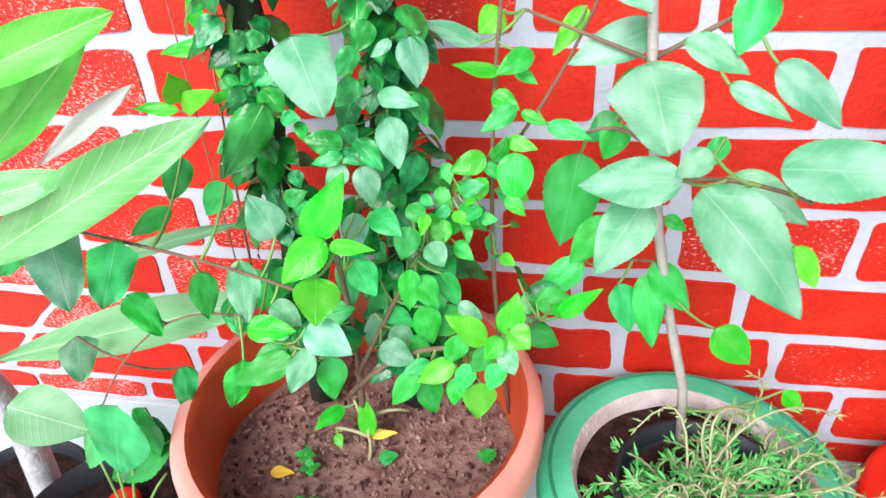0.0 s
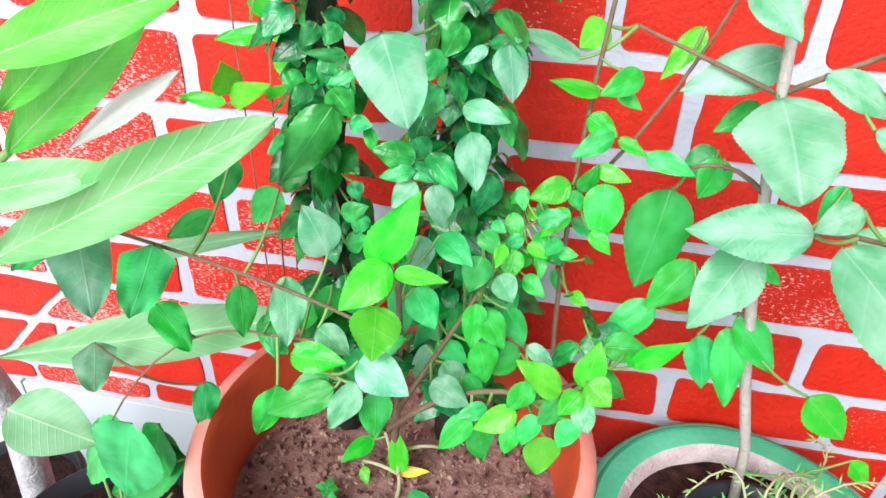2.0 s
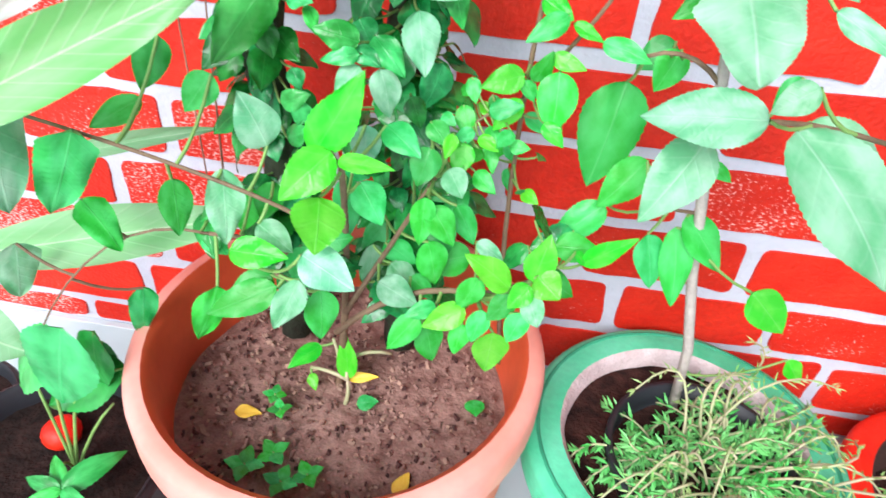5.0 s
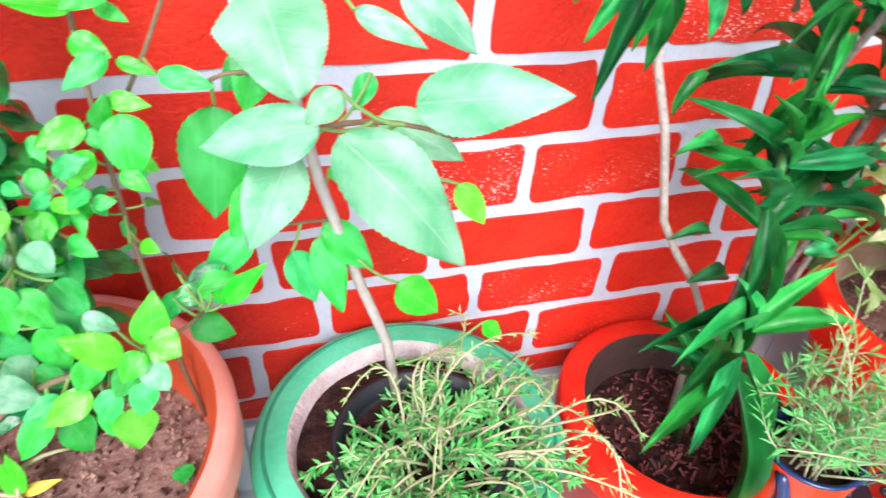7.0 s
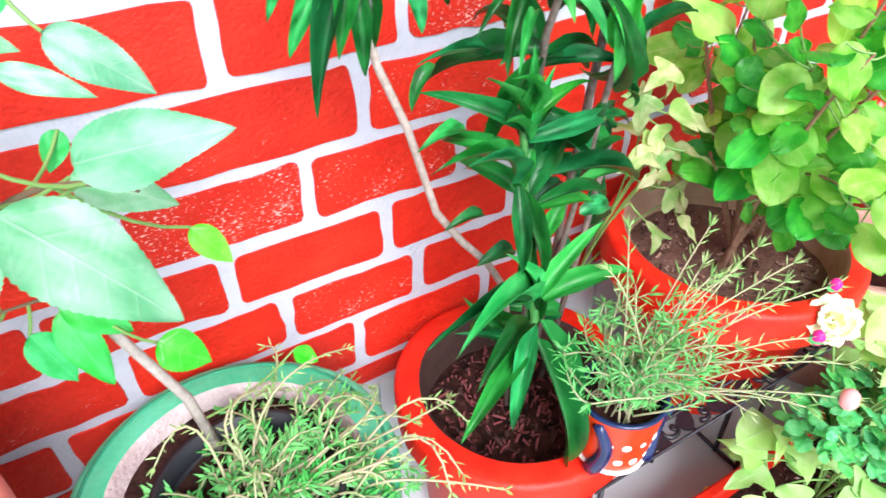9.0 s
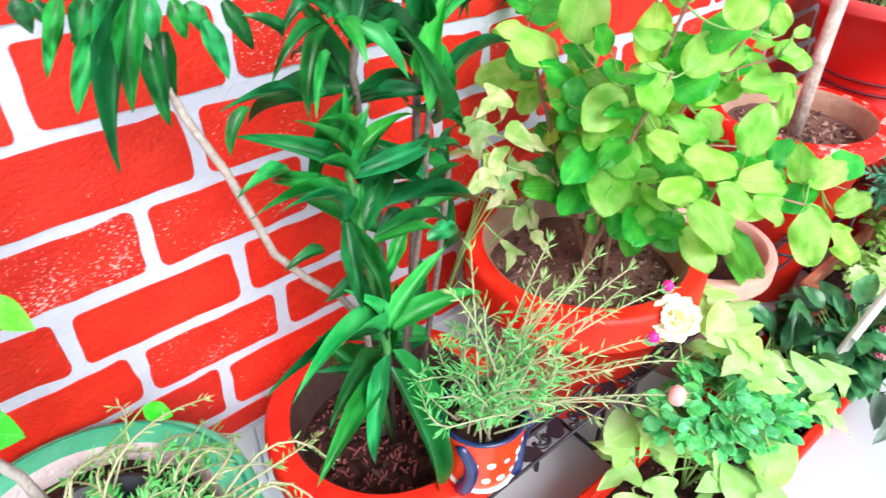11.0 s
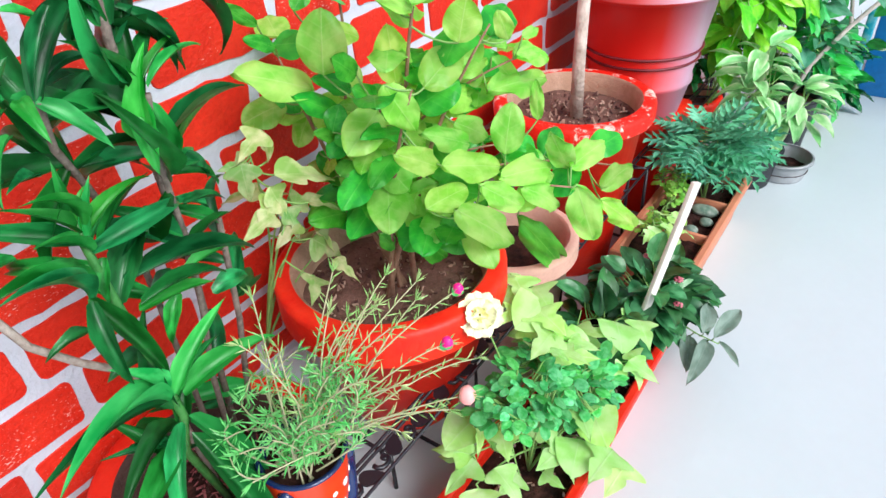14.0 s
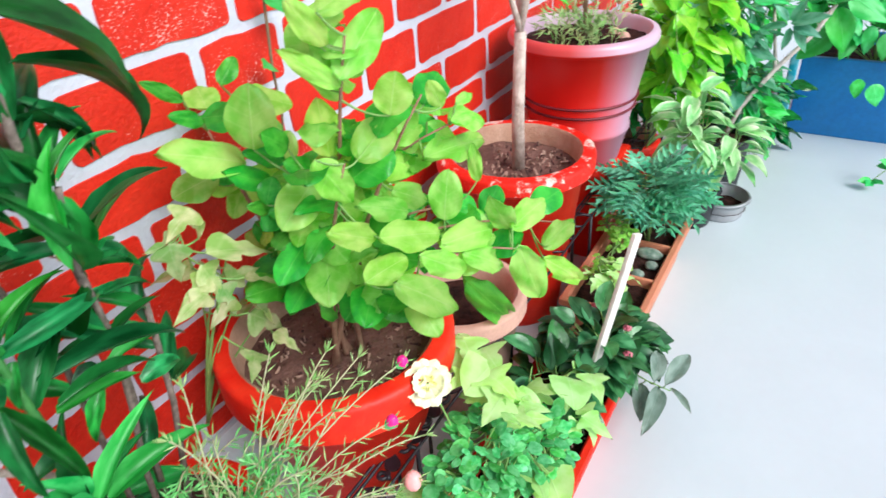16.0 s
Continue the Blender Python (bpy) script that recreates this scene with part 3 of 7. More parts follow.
def scatter(plant, meshes, centre, radii, count, size, width, stems_to, material, up=0.5, shell=0.55, droop=0.35, low=-1.0, seed=1, twig=0.0011):
    """Leaves in an uneven mass round centre: each points outward and down, its face up and outward; stalks run to the nearest stem."""
    rnd = random.Random(seed)
    bases = []
    c = Vector(centre)
    while len(bases) < count:
        d = Vector((rnd.gauss(0, 1), rnd.gauss(0, 1), rnd.gauss(0, 1))).normalized()
        if d.z < low:
            continue
        lump = 0.8 + 0.45 * noise.noise(d * 1.7 + Vector((seed, 0, 0)))
        p = c + Vector((d.x * radii[0], d.y * radii[1], d.z * radii[2])) * rnd.uniform(shell, 1.0) * lump
        s = rnd.uniform(*size)
        out = Vector((d.x, d.y, 0.25 * d.z - droop + rnd.uniform(-0.35, 0.35))).normalized()
        out = (out + Vector((rnd.uniform(-0.5, 0.5), rnd.uniform(-0.5, 0.5), 0))).normalized()
        nrm = (d * 0.55 + Vector((0, -0.25, up)) + Vector((rnd.uniform(-0.3, 0.3), rnd.uniform(-0.3, 0.3), 0))).normalized()
        put_leaf(plant, rnd.choice(meshes), p, p + out * s, width * rnd.uniform(0.85, 1.15), nrm)
        bases.append(p)
    if stems_to:
        stalks(plant, stems_to, bases, material, twig, reach=0.5)


def needles(stems, length, width, step, spread=0.9, start=0.15, seed=3, end_tuft=5):
    """Small narrow leaves all along the stems, in one mesh."""
    rnd = random.Random(seed)
    verts, faces = [], []

    def one(p, d, s):
        x = d.cross(Vector((rnd.uniform(-1, 1), rnd.uniform(-1, 1), rnd.uniform(-1, 1)))).normalized() * width * 0.5
        u = d.cross(x).normalized() * width * 0.35
        k = len(verts)
        for q in (p, p + d * s * 0.45 + x + u, p + d * s, p + d * s * 0.45 - x + u, p + d * s * 0.45 - u):
            verts.append(q)
        faces.extend(((k, k + 1, k + 2), (k, k + 2, k + 3), (k, k + 3, k + 4), (k + 4, k + 3, k + 2), (k, k + 4, k + 1), (k + 1, k + 4, k + 2)))

    for pts in stems:
        pts = [Vector(p) for p in pts]
        total = sum((b - a).length for a, b in zip(pts, pts[1:]))
        n = max(3, int(total * (1 - start) / step))
        for i in range(n):
            s = start + (1 - start) * i / n
            f = s * (len(pts) - 1)
            a = min(int(f), len(pts) - 2)
            p = pts[a].lerp(pts[a + 1], f - a)
            t = (pts[a + 1] - pts[a]).normalized()
            side = t.cross(Vector((rnd.gauss(0, 1), rnd.gauss(0, 1), rnd.gauss(0, 1)))).normalized()
            one(p, (t * rnd.uniform(0.4, 0.9) + side * spread).normalized(), length * rnd.uniform(0.6, 1.15))
        t = (pts[-1] - pts[-2]).normalized()
        for i in range(end_tuft):
            side = t.cross(Vector((rnd.gauss(0, 1), rnd.gauss(0, 1), rnd.gauss(0, 1)))).normalized()
            one(pts[-1], (t + side * 0.6).normalized(), length * rnd.uniform(0.7, 1.1))
    me = bpy.data.meshes.new("needles")
    me.from_pydata(verts, [], faces)
    return me


def needle_part(plant, mesh, material, name="fine_foliage"):
    mesh.materials.append(material)
    ob = new(name, mesh)
    ob.parent = plant
    ob.location = -plant.location
    ob["kind"] = "stuff"
    return ob


L_HIB = leaf_mat("hibiscus_leaf", (0.016, 0.40, 0.045), (0.06, 0.54, 0.13), (0.12, 0.56, 0.19), 0.42, 18, 0.04, 0.2, 0.34)
L_YOUNG = leaf_mat("young_leaf", (0.06, 0.66, 0.02), (0.14, 0.74, 0.06), (0.2, 0.75, 0.15), 0.3, 9, 0.12, 0.4)
# Darker copy of the climber green: shade inside the foliage, put into the colour.
L_CLIMB_SHADED = leaf_mat("shaded_climber_leaf", (0.005, 0.13, 0.022), (0.02, 0.30, 0.06), (0.04, 0.40, 0.10), 0.26, 10, 0.05, 0.08, 0.45)
L_PLUM = leaf_mat("frangipani_leaf", (0.17, 0.60, 0.17), (0.33, 0.74, 0.33), (0.66, 0.88, 0.62), 0.4, 34, 0.22, 0.4, 0.15, rib=0.8)
L_DRAC = leaf_mat("dracaena_leaf", (0.003, 0.075, 0.012), (0.022, 0.27, 0.06), (0.025, 0.28, 0.065), 0.34, 3, 0.05, 0.05, 0.6, rib=0.2, ior=1.42)
L_DRAC_NEW = leaf_mat("dracaena_young_leaf", (0.010, 0.26, 0.03), (0.06, 0.48, 0.09), (0.08, 0.50, 0.12), 0.38, 3, 0.05, 0.18, 0.4, rib=0.3, ior=1.42)
L_JAS = leaf_mat("jasmine_leaf", (0.26, 0.72, 0.07), (0.50, 0.86, 0.20), (0.62, 0.89, 0.34), 0.4, 13, 0.12, 0.5, 0.22)
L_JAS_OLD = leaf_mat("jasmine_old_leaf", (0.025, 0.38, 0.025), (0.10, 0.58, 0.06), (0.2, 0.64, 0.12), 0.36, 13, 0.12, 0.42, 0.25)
L_LIME = leaf_mat("lime_vine_leaf", (0.43, 0.79, 0.20), (0.60, 0.88, 0.38), (0.66, 0.89, 0.46), 0.5, 6, 0.1, 0.35, 0.15)
L_TRAD = leaf_mat("dark_trailing_leaf", (0.012, 0.10, 0.024), (0.06, 0.22, 0.08), (0.10, 0.26, 0.12), 0.3, 4, 0.1, 0.08, 0.55)
L_ROSE = leaf_mat("rose_leaf", (0.05, 0.44, 0.09), (0.17, 0.62, 0.23), (0.22, 0.62, 0.28), 0.42, 9, 0.15, 0.25, 0.35)
L_MARI = leaf_mat("marigold_leaf", (0.07, 0.40, 0.20), (0.19, 0.58, 0.36), (0.2, 0.58, 0.38), 0.45, 5, 0.1, 0.3, 0.3)
L_VARI = leaf_mat("variegated_leaf", (0.20, 0.58, 0.18), (0.46, 0.78, 0.38), (0.2, 0.56, 0.18), 0.4, 6, 0.2, 0.3, 0.2, (0.84, 0.93, 0.68))
L_NEEDLE = mat("fine_foliage", (0.05, 0.42, 0.07), 0.4, 0.3, 30, second=(0.20, 0.56, 0.18))
L_NEEDLE_PALE = mat("fine_foliage_pale", (0.11, 0.40, 0.07), 0.45, 0.25, 22, second=(0.42, 0.50, 0.22))
# Pole coloured near-black to give the shaded inside of the climbers.
M_POLE = mat("shade_dark_pole", (0.018, 0.026, 0.012), 0.9, 0.4, 90, 0.6, 200)
M_STEM_GREEN = mat("green_stem", (0.16, 0.30, 0.08), 0.6, 0.2, 60)
M_STEM_BROWN = mat("brown_twig", (0.15, 0.10, 0.06), 0.8, 0.25, 90, 0.4, 300)
M_STEM_PALE = mat("pale_stem", (0.50, 0.42, 0.29), 0.6, 0.15, 40, second=(0.37, 0.44, 0.22))
M_BARK = mat("grey_bark", (0.40, 0.36, 0.33), 0.85, 0.2, 70, 0.6, 200, second=(0.52, 0.47, 0.42))
M_PALE_BARK = mat("pale_grey_bark", (0.36, 0.34, 0.34), 0.85, 0.3, 50, 0.8, 160, second=(0.56, 0.55, 0.56))
M_CANE = mat("ringed_cane", (0.10, 0.08, 0.065), 0.75, 0.3, 120, 0.5, 250, second=(0.24, 0.19, 0.16))
M_YELLOW_LEAF = mat("yellow_leaf", (0.80, 0.50, 0.03), 0.5, 0.15, 20, second=(0.85, 0.62, 0.10))
M_PETAL_WHITE = mat("cream_petal", (0.86, 0.86, 0.50), 0.6, 0.05, 20, second=(0.90, 0.90, 0.70))
M_PETAL_HEART = mat("yellow_petal", (0.90, 0.88, 0.48), 0.6, 0.05, 20)
M_MAGENTA = mat("magenta_petal", (0.78, 0.01, 0.22), 0.5, 0.1, 30)
M_PINK = mat("pink_petal", (0.86, 0.36, 0.34), 0.5, 0.1, 30)

# Pale mint puts the sky's sheen on glossy leaves into their base colour.
L_HIB_SHEEN = leaf_mat("sky_sheen_hibiscus_leaf", (0.12, 0.45, 0.22), (0.31, 0.62, 0.42), (0.42, 0.70, 0.52), 0.42, 17, 0.10, 0.3, 0.2)
HIB_SHEEN = leaf_set("large_leaf", L_HIB_SHEEN, ovate, 4, n=42, teeth=0.03, droop=0.5, fold=0.09, ripple=0.03, across=3, curl=0.12)
HIB = leaf_set("hibiscus_leaf", L_HIB, ovate, 4, n=28, teeth=0.03, droop=0.5, fold=0.08, ripple=0.025, across=3, curl=0.2)
HIB_YOUNG = leaf_set("young_leaf", L_YOUNG, ovate, 3, n=26, teeth=0.035, droop=0.4, fold=0.12, ripple=0.03, across=3, curl=0.1)
HIB_MIX = [HIB[0], HIB[2], HIB_SHEEN[1], HIB_YOUNG[0]]
CLIMB = leaf_set("shaded_climber_leaf", L_CLIMB_SHADED, ovate, 4, n=12, teeth=0.03, droop=0.6, fold=0.08, ripple=0.03, across=3, curl=0.2)
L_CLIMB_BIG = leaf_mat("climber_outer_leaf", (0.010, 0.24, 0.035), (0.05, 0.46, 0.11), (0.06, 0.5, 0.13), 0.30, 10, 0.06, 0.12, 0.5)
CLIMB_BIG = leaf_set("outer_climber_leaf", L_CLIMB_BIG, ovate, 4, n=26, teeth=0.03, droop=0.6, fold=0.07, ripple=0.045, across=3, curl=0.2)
CLIMB_SHEEN = leaf_set("sky_sheen_climber_leaf", L_HIB_SHEEN, ovate, 3, n=26, teeth=0.03, droop=0.6, fold=0.07, ripple=0.045, across=3, curl=0.2)
HEARTS = leaf_set("heart_leaf", L_HIB, heart, 4, n=34, teeth=0.03, droop=0.6, fold=0.07, ripple=0.045, across=3, curl=0.15)
HEARTS_SHEEN = leaf_set("sky_sheen_heart_leaf", L_HIB_SHEEN, heart, 3, n=34, teeth=0.016, droop=0.4, fold=0.05, ripple=0.03, across=3, curl=0.15)
BROAD = leaf_set("broad_hibiscus_leaf", L_HIB_SHEEN, wide_heart, 3, n=44, teeth=0.022, droop=0.5, fold=0.08, ripple=0.06, across=3, curl=0.1)
# Lit copy of the frangipani leaf: brighter lime green with light in the colour.
L_PLUM_LIT = leaf_mat("lit_frangipani_leaf", (0.09, 0.62, 0.05), (0.20, 0.76, 0.13), (0.5, 0.86, 0.4), 0.4, 34, 0.12, 0.4, 0.12, hue=0.006, rib=0.8)
PLUM_LIT = leaf_set("lit_lime_frangipani_leaf", L_PLUM_LIT, spatulate, 3, n=22, droop=0.3, fold=0.08, ripple=0.012, across=3)
PLUM = leaf_set("frangipani_leaf", L_PLUM, spatulate, 4, n=22, droop=0.5, fold=0.08, ripple=0.012, across=3)
L_PALE = leaf_mat("pale_broad_leaf", (0.19, 0.50, 0.22), (0.30, 0.60, 0.34), (0.52, 0.74, 0.5), 0.45, 34, 0.16, 0.25, 0.1, rib=0.7)
PLUM_OBOVATE = leaf_set("lower_frangipani_leaf", L_PALE, obovate, 2, n=26, droop=0.3, fold=0.08, ripple=0.012, across=3)
L_DULL = leaf_mat("dull_leaf_back", (0.44, 0.52, 0.48), (0.54, 0.62, 0.58), (0.60, 0.68, 0.62), 0.6, 34, 0.1, 0.3, 0.1, rib=0.5)
PLUM_DULL = leaf_set("dull_frangipani_leaf", L_DULL, obovate, 2, n=22, droop=0.3, fold=0.08, ripple=0.012, across=3)
PLUM_PALE = leaf_set("pale_frangipani_leaf", L_PALE, lance, 2, n=22, droop=0.4, fold=0.08, ripple=0.012, across=3)
PLUM_BROAD = leaf_set("broad_leaf", L_PALE, ovate, 2, n=18, droop=0.4, fold=0.12, ripple=0.03)
L_GREY = leaf_mat("grey_trailing_leaf", (0.14, 0.22, 0.17), (0.26, 0.36, 0.30), (0.34, 0.42, 0.36), 0.4, 5, 0.2, 0.2, 0.15)
L_KAL = leaf_mat("kalanchoe_leaf", (0.10, 0.52, 0.012), (0.27, 0.71, 0.04), (0.34, 0.74, 0.07), 0.3, 4, 0.1, 0.3, 0.25)
DRAC = leaf_set("dracaena_leaf", L_DRAC, strap, 5, n=16, droop=1.6, fold=0.34, ripple=0.012)
DRAC_NEW = leaf_set("young_dracaena_leaf", L_DRAC_NEW, strap, 4, n=16, droop=1.2, fold=0.30, ripple=0.012)
GREY = leaf_set("grey_leaf", L_GREY, lance, 3, n=10, droop=0.5, fold=0.15, ripple=0.02)
KAL = leaf_set("fleshy_leaf", L_KAL, broad, 3, n=18, teeth=0.05, droop=0.7, fold=0.14, ripple=0.04)
JAS = leaf_set("jasmine_leaf", L_JAS, plump, 4, n=24, droop=0.5, fold=0.06, ripple=0.05, across=3, curl=0.15)
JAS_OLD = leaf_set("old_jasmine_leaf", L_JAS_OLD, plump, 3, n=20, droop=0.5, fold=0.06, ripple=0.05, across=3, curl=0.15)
LIME = leaf_set("lobed_leaf", L_LIME, lobed, 4, n=16, droop=0.5, fold=0.12, ripple=0.03)
LIME_HEART = leaf_set("lime_leaf", L_LIME, heart, 3, n=10, droop=0.5, fold=0.12, ripple=0.03)
TRAD = leaf_set("dark_leaf", L_TRAD, lance, 3, n=9, droop=0.6, fold=0.2, ripple=0.02)
ROSE = leaf_set("rose_leaflet", L_ROSE, plump, 3, n=14, droop=0.4, fold=0.10, teeth=0.03, curl=0.15)
VARI = leaf_set("variegated_leaf", L_VARI, ovate, 3, n=14, droop=0.5, fold=0.22, ripple=0.02)


# ---- leaves of the near plants: foot, tip, width to length ----
SHRUB_YOUNG = [(-0.17, -0.255, 0.592, -0.139, -0.25, 0.646, 0.46), (-0.154, -0.26, 0.59, -0.116, -0.27, 0.595, 0.31), (-0.158, -0.26, 0.596, -0.185, -0.285, 0.572, 0.63), (-0.164, -0.27, 0.568, -0.161, -0.295, 0.542, 0.98), (-0.222, -0.285, 0.527, -0.182, -0.285, 0.527, 0.55), (-0.038, -0.27, 0.516, -0.07, -0.265, 0.536, 0.55), (-0.024, -0.265, 0.521, -0.016, -0.25, 0.55, 0.66), (-0.021, -0.265, 0.526, -0.005, -0.275, 0.517, 1.1), (-0.026, -0.275, 0.526, -0.038, -0.285, 0.512, 0.78), (0.017, -0.2, 0.491, 0.049, -0.21, 0.528, 0.34), (-0.044, -0.265, 0.468, -0.046, -0.275, 0.438, 0.88), (-0.066, -0.26, 0.483, -0.095, -0.27, 0.468, 0.58), (0.009, -0.2, 0.5, 0.021, -0.2, 0.487, 0.53), (-0.088, -0.22, 0.597, -0.092, -0.23, 0.583, 0.56)]
SHRUB_GREEN = [(-0.199, -0.27, 0.486, -0.248, -0.285, 0.463, 0.45), (-0.173, -0.255, 0.474, -0.172, -0.265, 0.434, 0.65), (-0.253, -0.255, 0.463, -0.276, -0.26, 0.405, 0.44), (-0.283, -0.235, 0.541, -0.281, -0.245, 0.498, 0.55), (-0.292, -0.2, 0.63, -0.307, -0.21, 0.593, 0.61), (-0.302, -0.22, 0.593, -0.342, -0.225, 0.568, 0.4), (-0.256, -0.205, 0.61, -0.275, -0.215, 0.584, 0.72), (-0.059, -0.255, 0.508, -0.072, -0.26, 0.482, 0.66), (-0.027, -0.28, 0.505, -0.035, -0.285, 0.481, 0.65), (-0.054, -0.265, 0.488, -0.059, -0.27, 0.461, 0.61), (-0.035, -0.265, 0.506, -0.05, -0.27, 0.484, 0.64), (-0.088, -0.25, 0.472, -0.11, -0.26, 0.466, 0.56), (-0.1, -0.25, 0.459, -0.122, -0.26, 0.428, 0.52), (-0.097, -0.235, 0.436, -0.089, -0.24, 0.401, 0.7)]
SHRUB_MORE = [(-0.106, -0.2, 0.593, -0.092, -0.21, 0.581, 0.79), (-0.135, -0.21, 0.591, -0.108, -0.225, 0.578, 0.66), (-0.103, -0.215, 0.582, -0.11, -0.225, 0.556, 0.77), (-0.15, -0.225, 0.553, -0.132, -0.235, 0.526, 0.75), (-0.103, -0.23, 0.552, -0.105, -0.235, 0.513, 0.47), (-0.099, -0.225, 0.541, -0.081, -0.235, 0.517, 0.7), (-0.083, -0.205, 0.531, -0.067, -0.215, 0.505, 0.63), (-0.103, -0.2, 0.49, -0.095, -0.205, 0.452, 0.7), (-0.113, -0.215, 0.465, -0.094, -0.22, 0.45, 0.73), (-0.068, -0.235, 0.442, -0.072, -0.24, 0.413, 0.59), (-0.167, -0.2, 0.54, -0.163, -0.21, 0.491, 0.44), (-0.269, -0.23, 0.492, -0.251, -0.235, 0.477, 0.77), (-0.236, -0.21, 0.525, -0.247, -0.215, 0.485, 0.56), (-0.221, -0.205, 0.529, -0.231, -0.21, 0.496, 0.64)]
SHRUB_PALE = [(-0.173, -0.285, 0.532, -0.136, -0.295, 0.517, 0.71), (-0.181, -0.275, 0.5, -0.199, -0.285, 0.46, 0.51), (-0.214, -0.255, 0.528, -0.189, -0.26, 0.511, 0.69), (-0.242, -0.24, 0.558, -0.243, -0.25, 0.501, 0.48), (-0.025, -0.275, 0.516, -0.016, -0.28, 0.494, 0.7), (-0.148, -0.215, 0.592, -0.147, -0.22, 0.561, 0.67), (-0.091, -0.205, 0.561, -0.079, -0.21, 0.541, 0.86), (-0.145, -0.205, 0.483, -0.151, -0.21, 0.444, 0.54), (-0.13, -0.21, 0.472, -0.11, -0.215, 0.452, 0.79), (-0.134, -0.235, 0.473, -0.103, -0.24, 0.459, 0.71), (-0.064, -0.235, 0.524, -0.044, -0.24, 0.513, 0.55), (-0.216, -0.22, 0.569, -0.235, -0.215, 0.605, 0.79)]
CLIMB_PALE = [(-0.166, -0.235, 0.736, -0.148, -0.245, 0.684, 0.82), (-0.098, -0.19, 0.723, -0.092, -0.2, 0.689, 0.67), (-0.119, -0.19, 0.663, -0.112, -0.2, 0.624, 0.63), (-0.201, -0.2, 0.709, -0.225, -0.21, 0.713, 0.34), (-0.194, -0.2, 0.699, -0.214, -0.205, 0.691, 0.38), (-0.209, -0.19, 0.727, -0.214, -0.2, 0.715, 0.88), (-0.125, -0.19, 0.68, -0.092, -0.2, 0.676, 0.49), (-0.111, -0.19, 0.72, -0.126, -0.195, 0.709, 0.46), (-0.155, -0.2, 0.626, -0.171, -0.205, 0.606, 0.69), (-0.14, -0.205, 0.628, -0.133, -0.21, 0.597, 0.68), (-0.23, -0.19, 0.685, -0.242, -0.2, 0.672, 0.68), (-0.139, -0.19, 0.678, -0.136, -0.195, 0.67, 0.82)]
CLIMB_GREEN = [(-0.213, -0.195, 0.674, -0.25, -0.215, 0.621, 0.49), (-0.141, -0.18, 0.712, -0.156, -0.19, 0.693, 0.66), (-0.139, -0.19, 0.691, -0.156, -0.2, 0.674, 0.72), (-0.129, -0.18, 0.731, -0.139, -0.19, 0.711, 0.8), (-0.111, -0.18, 0.719, -0.089, -0.185, 0.724, 0.43), (-0.156, -0.195, 0.64, -0.186, -0.2, 0.648, 0.68), (-0.155, -0.2, 0.634, -0.18, -0.205, 0.629, 0.47), (-0.16, -0.18, 0.65, -0.151, -0.185, 0.634, 1.08), (-0.149, -0.185, 0.641, -0.126, -0.195, 0.619, 0.61), (-0.159, -0.195, 0.636, -0.141, -0.2, 0.627, 0.71), (-0.22, -0.18, 0.68, -0.203, -0.185, 0.662, 0.86), (-0.202, -0.195, 0.663, -0.184, -0.2, 0.664, 0.72), (-0.192, -0.19, 0.658, -0.185, -0.195, 0.641, 0.57)]
CLIMB_DARK = [(-0.136, -0.165, 0.695, -0.129, -0.17, 0.672, 0.62), (-0.101, -0.175, 0.676, -0.092, -0.18, 0.65, 0.56), (-0.123, -0.185, 0.602, -0.114, -0.19, 0.581, 0.74), (-0.23, -0.17, 0.699, -0.213, -0.17, 0.686, 0.72), (-0.227, -0.18, 0.639, -0.22, -0.185, 0.617, 0.73), (-0.212, -0.19, 0.559, -0.191, -0.195, 0.572, 0.69), (-0.211, -0.2, 0.592, -0.189, -0.2, 0.602, 0.64), (-0.194, -0.2, 0.595, -0.199, -0.205, 0.579, 0.85), (-0.208, -0.18, 0.61, -0.202, -0.185, 0.596, 0.84), (-0.123, -0.165, 0.695, -0.115, -0.17, 0.68, 0.84), (-0.247, -0.16, 0.715, -0.243, -0.165, 0.696, 0.82), (-0.232, -0.165, 0.72, -0.244, -0.17, 0.704, 0.71), (-0.256, -0.155, 0.705, -0.252, -0.16, 0.685, 0.8), (-0.259, -0.16, 0.684, -0.25, -0.165, 0.666, 0.79)]
SLENDER_A = [(-0.013, -0.165, 0.704, -0.039, -0.18, 0.692, 0.55), (-0.038, -0.16, 0.686, -0.072, -0.17, 0.696, 0.32), (-0.026, -0.155, 0.687, -0.009, -0.16, 0.678, 0.52), (-0.043, -0.16, 0.67, -0.022, -0.165, 0.659, 0.71), (-0.025, -0.165, 0.662, -0.051, -0.175, 0.645, 0.49), (-0.021, -0.16, 0.656, 0.0, -0.165, 0.647, 0.42), (-0.0, -0.16, 0.646, 0.033, -0.17, 0.639, 0.46), (-0.048, -0.165, 0.619, -0.077, -0.175, 0.61, 0.63), (-0.041, -0.165, 0.615, -0.031, -0.165, 0.638, 0.57), (-0.032, -0.16, 0.632, -0.007, -0.165, 0.627, 0.5), (-0.025, -0.17, 0.626, -0.024, -0.18, 0.583, 0.67), (-0.048, -0.17, 0.603, -0.065, -0.175, 0.579, 0.55), (-0.047, -0.165, 0.615, -0.039, -0.17, 0.602, 0.73)]
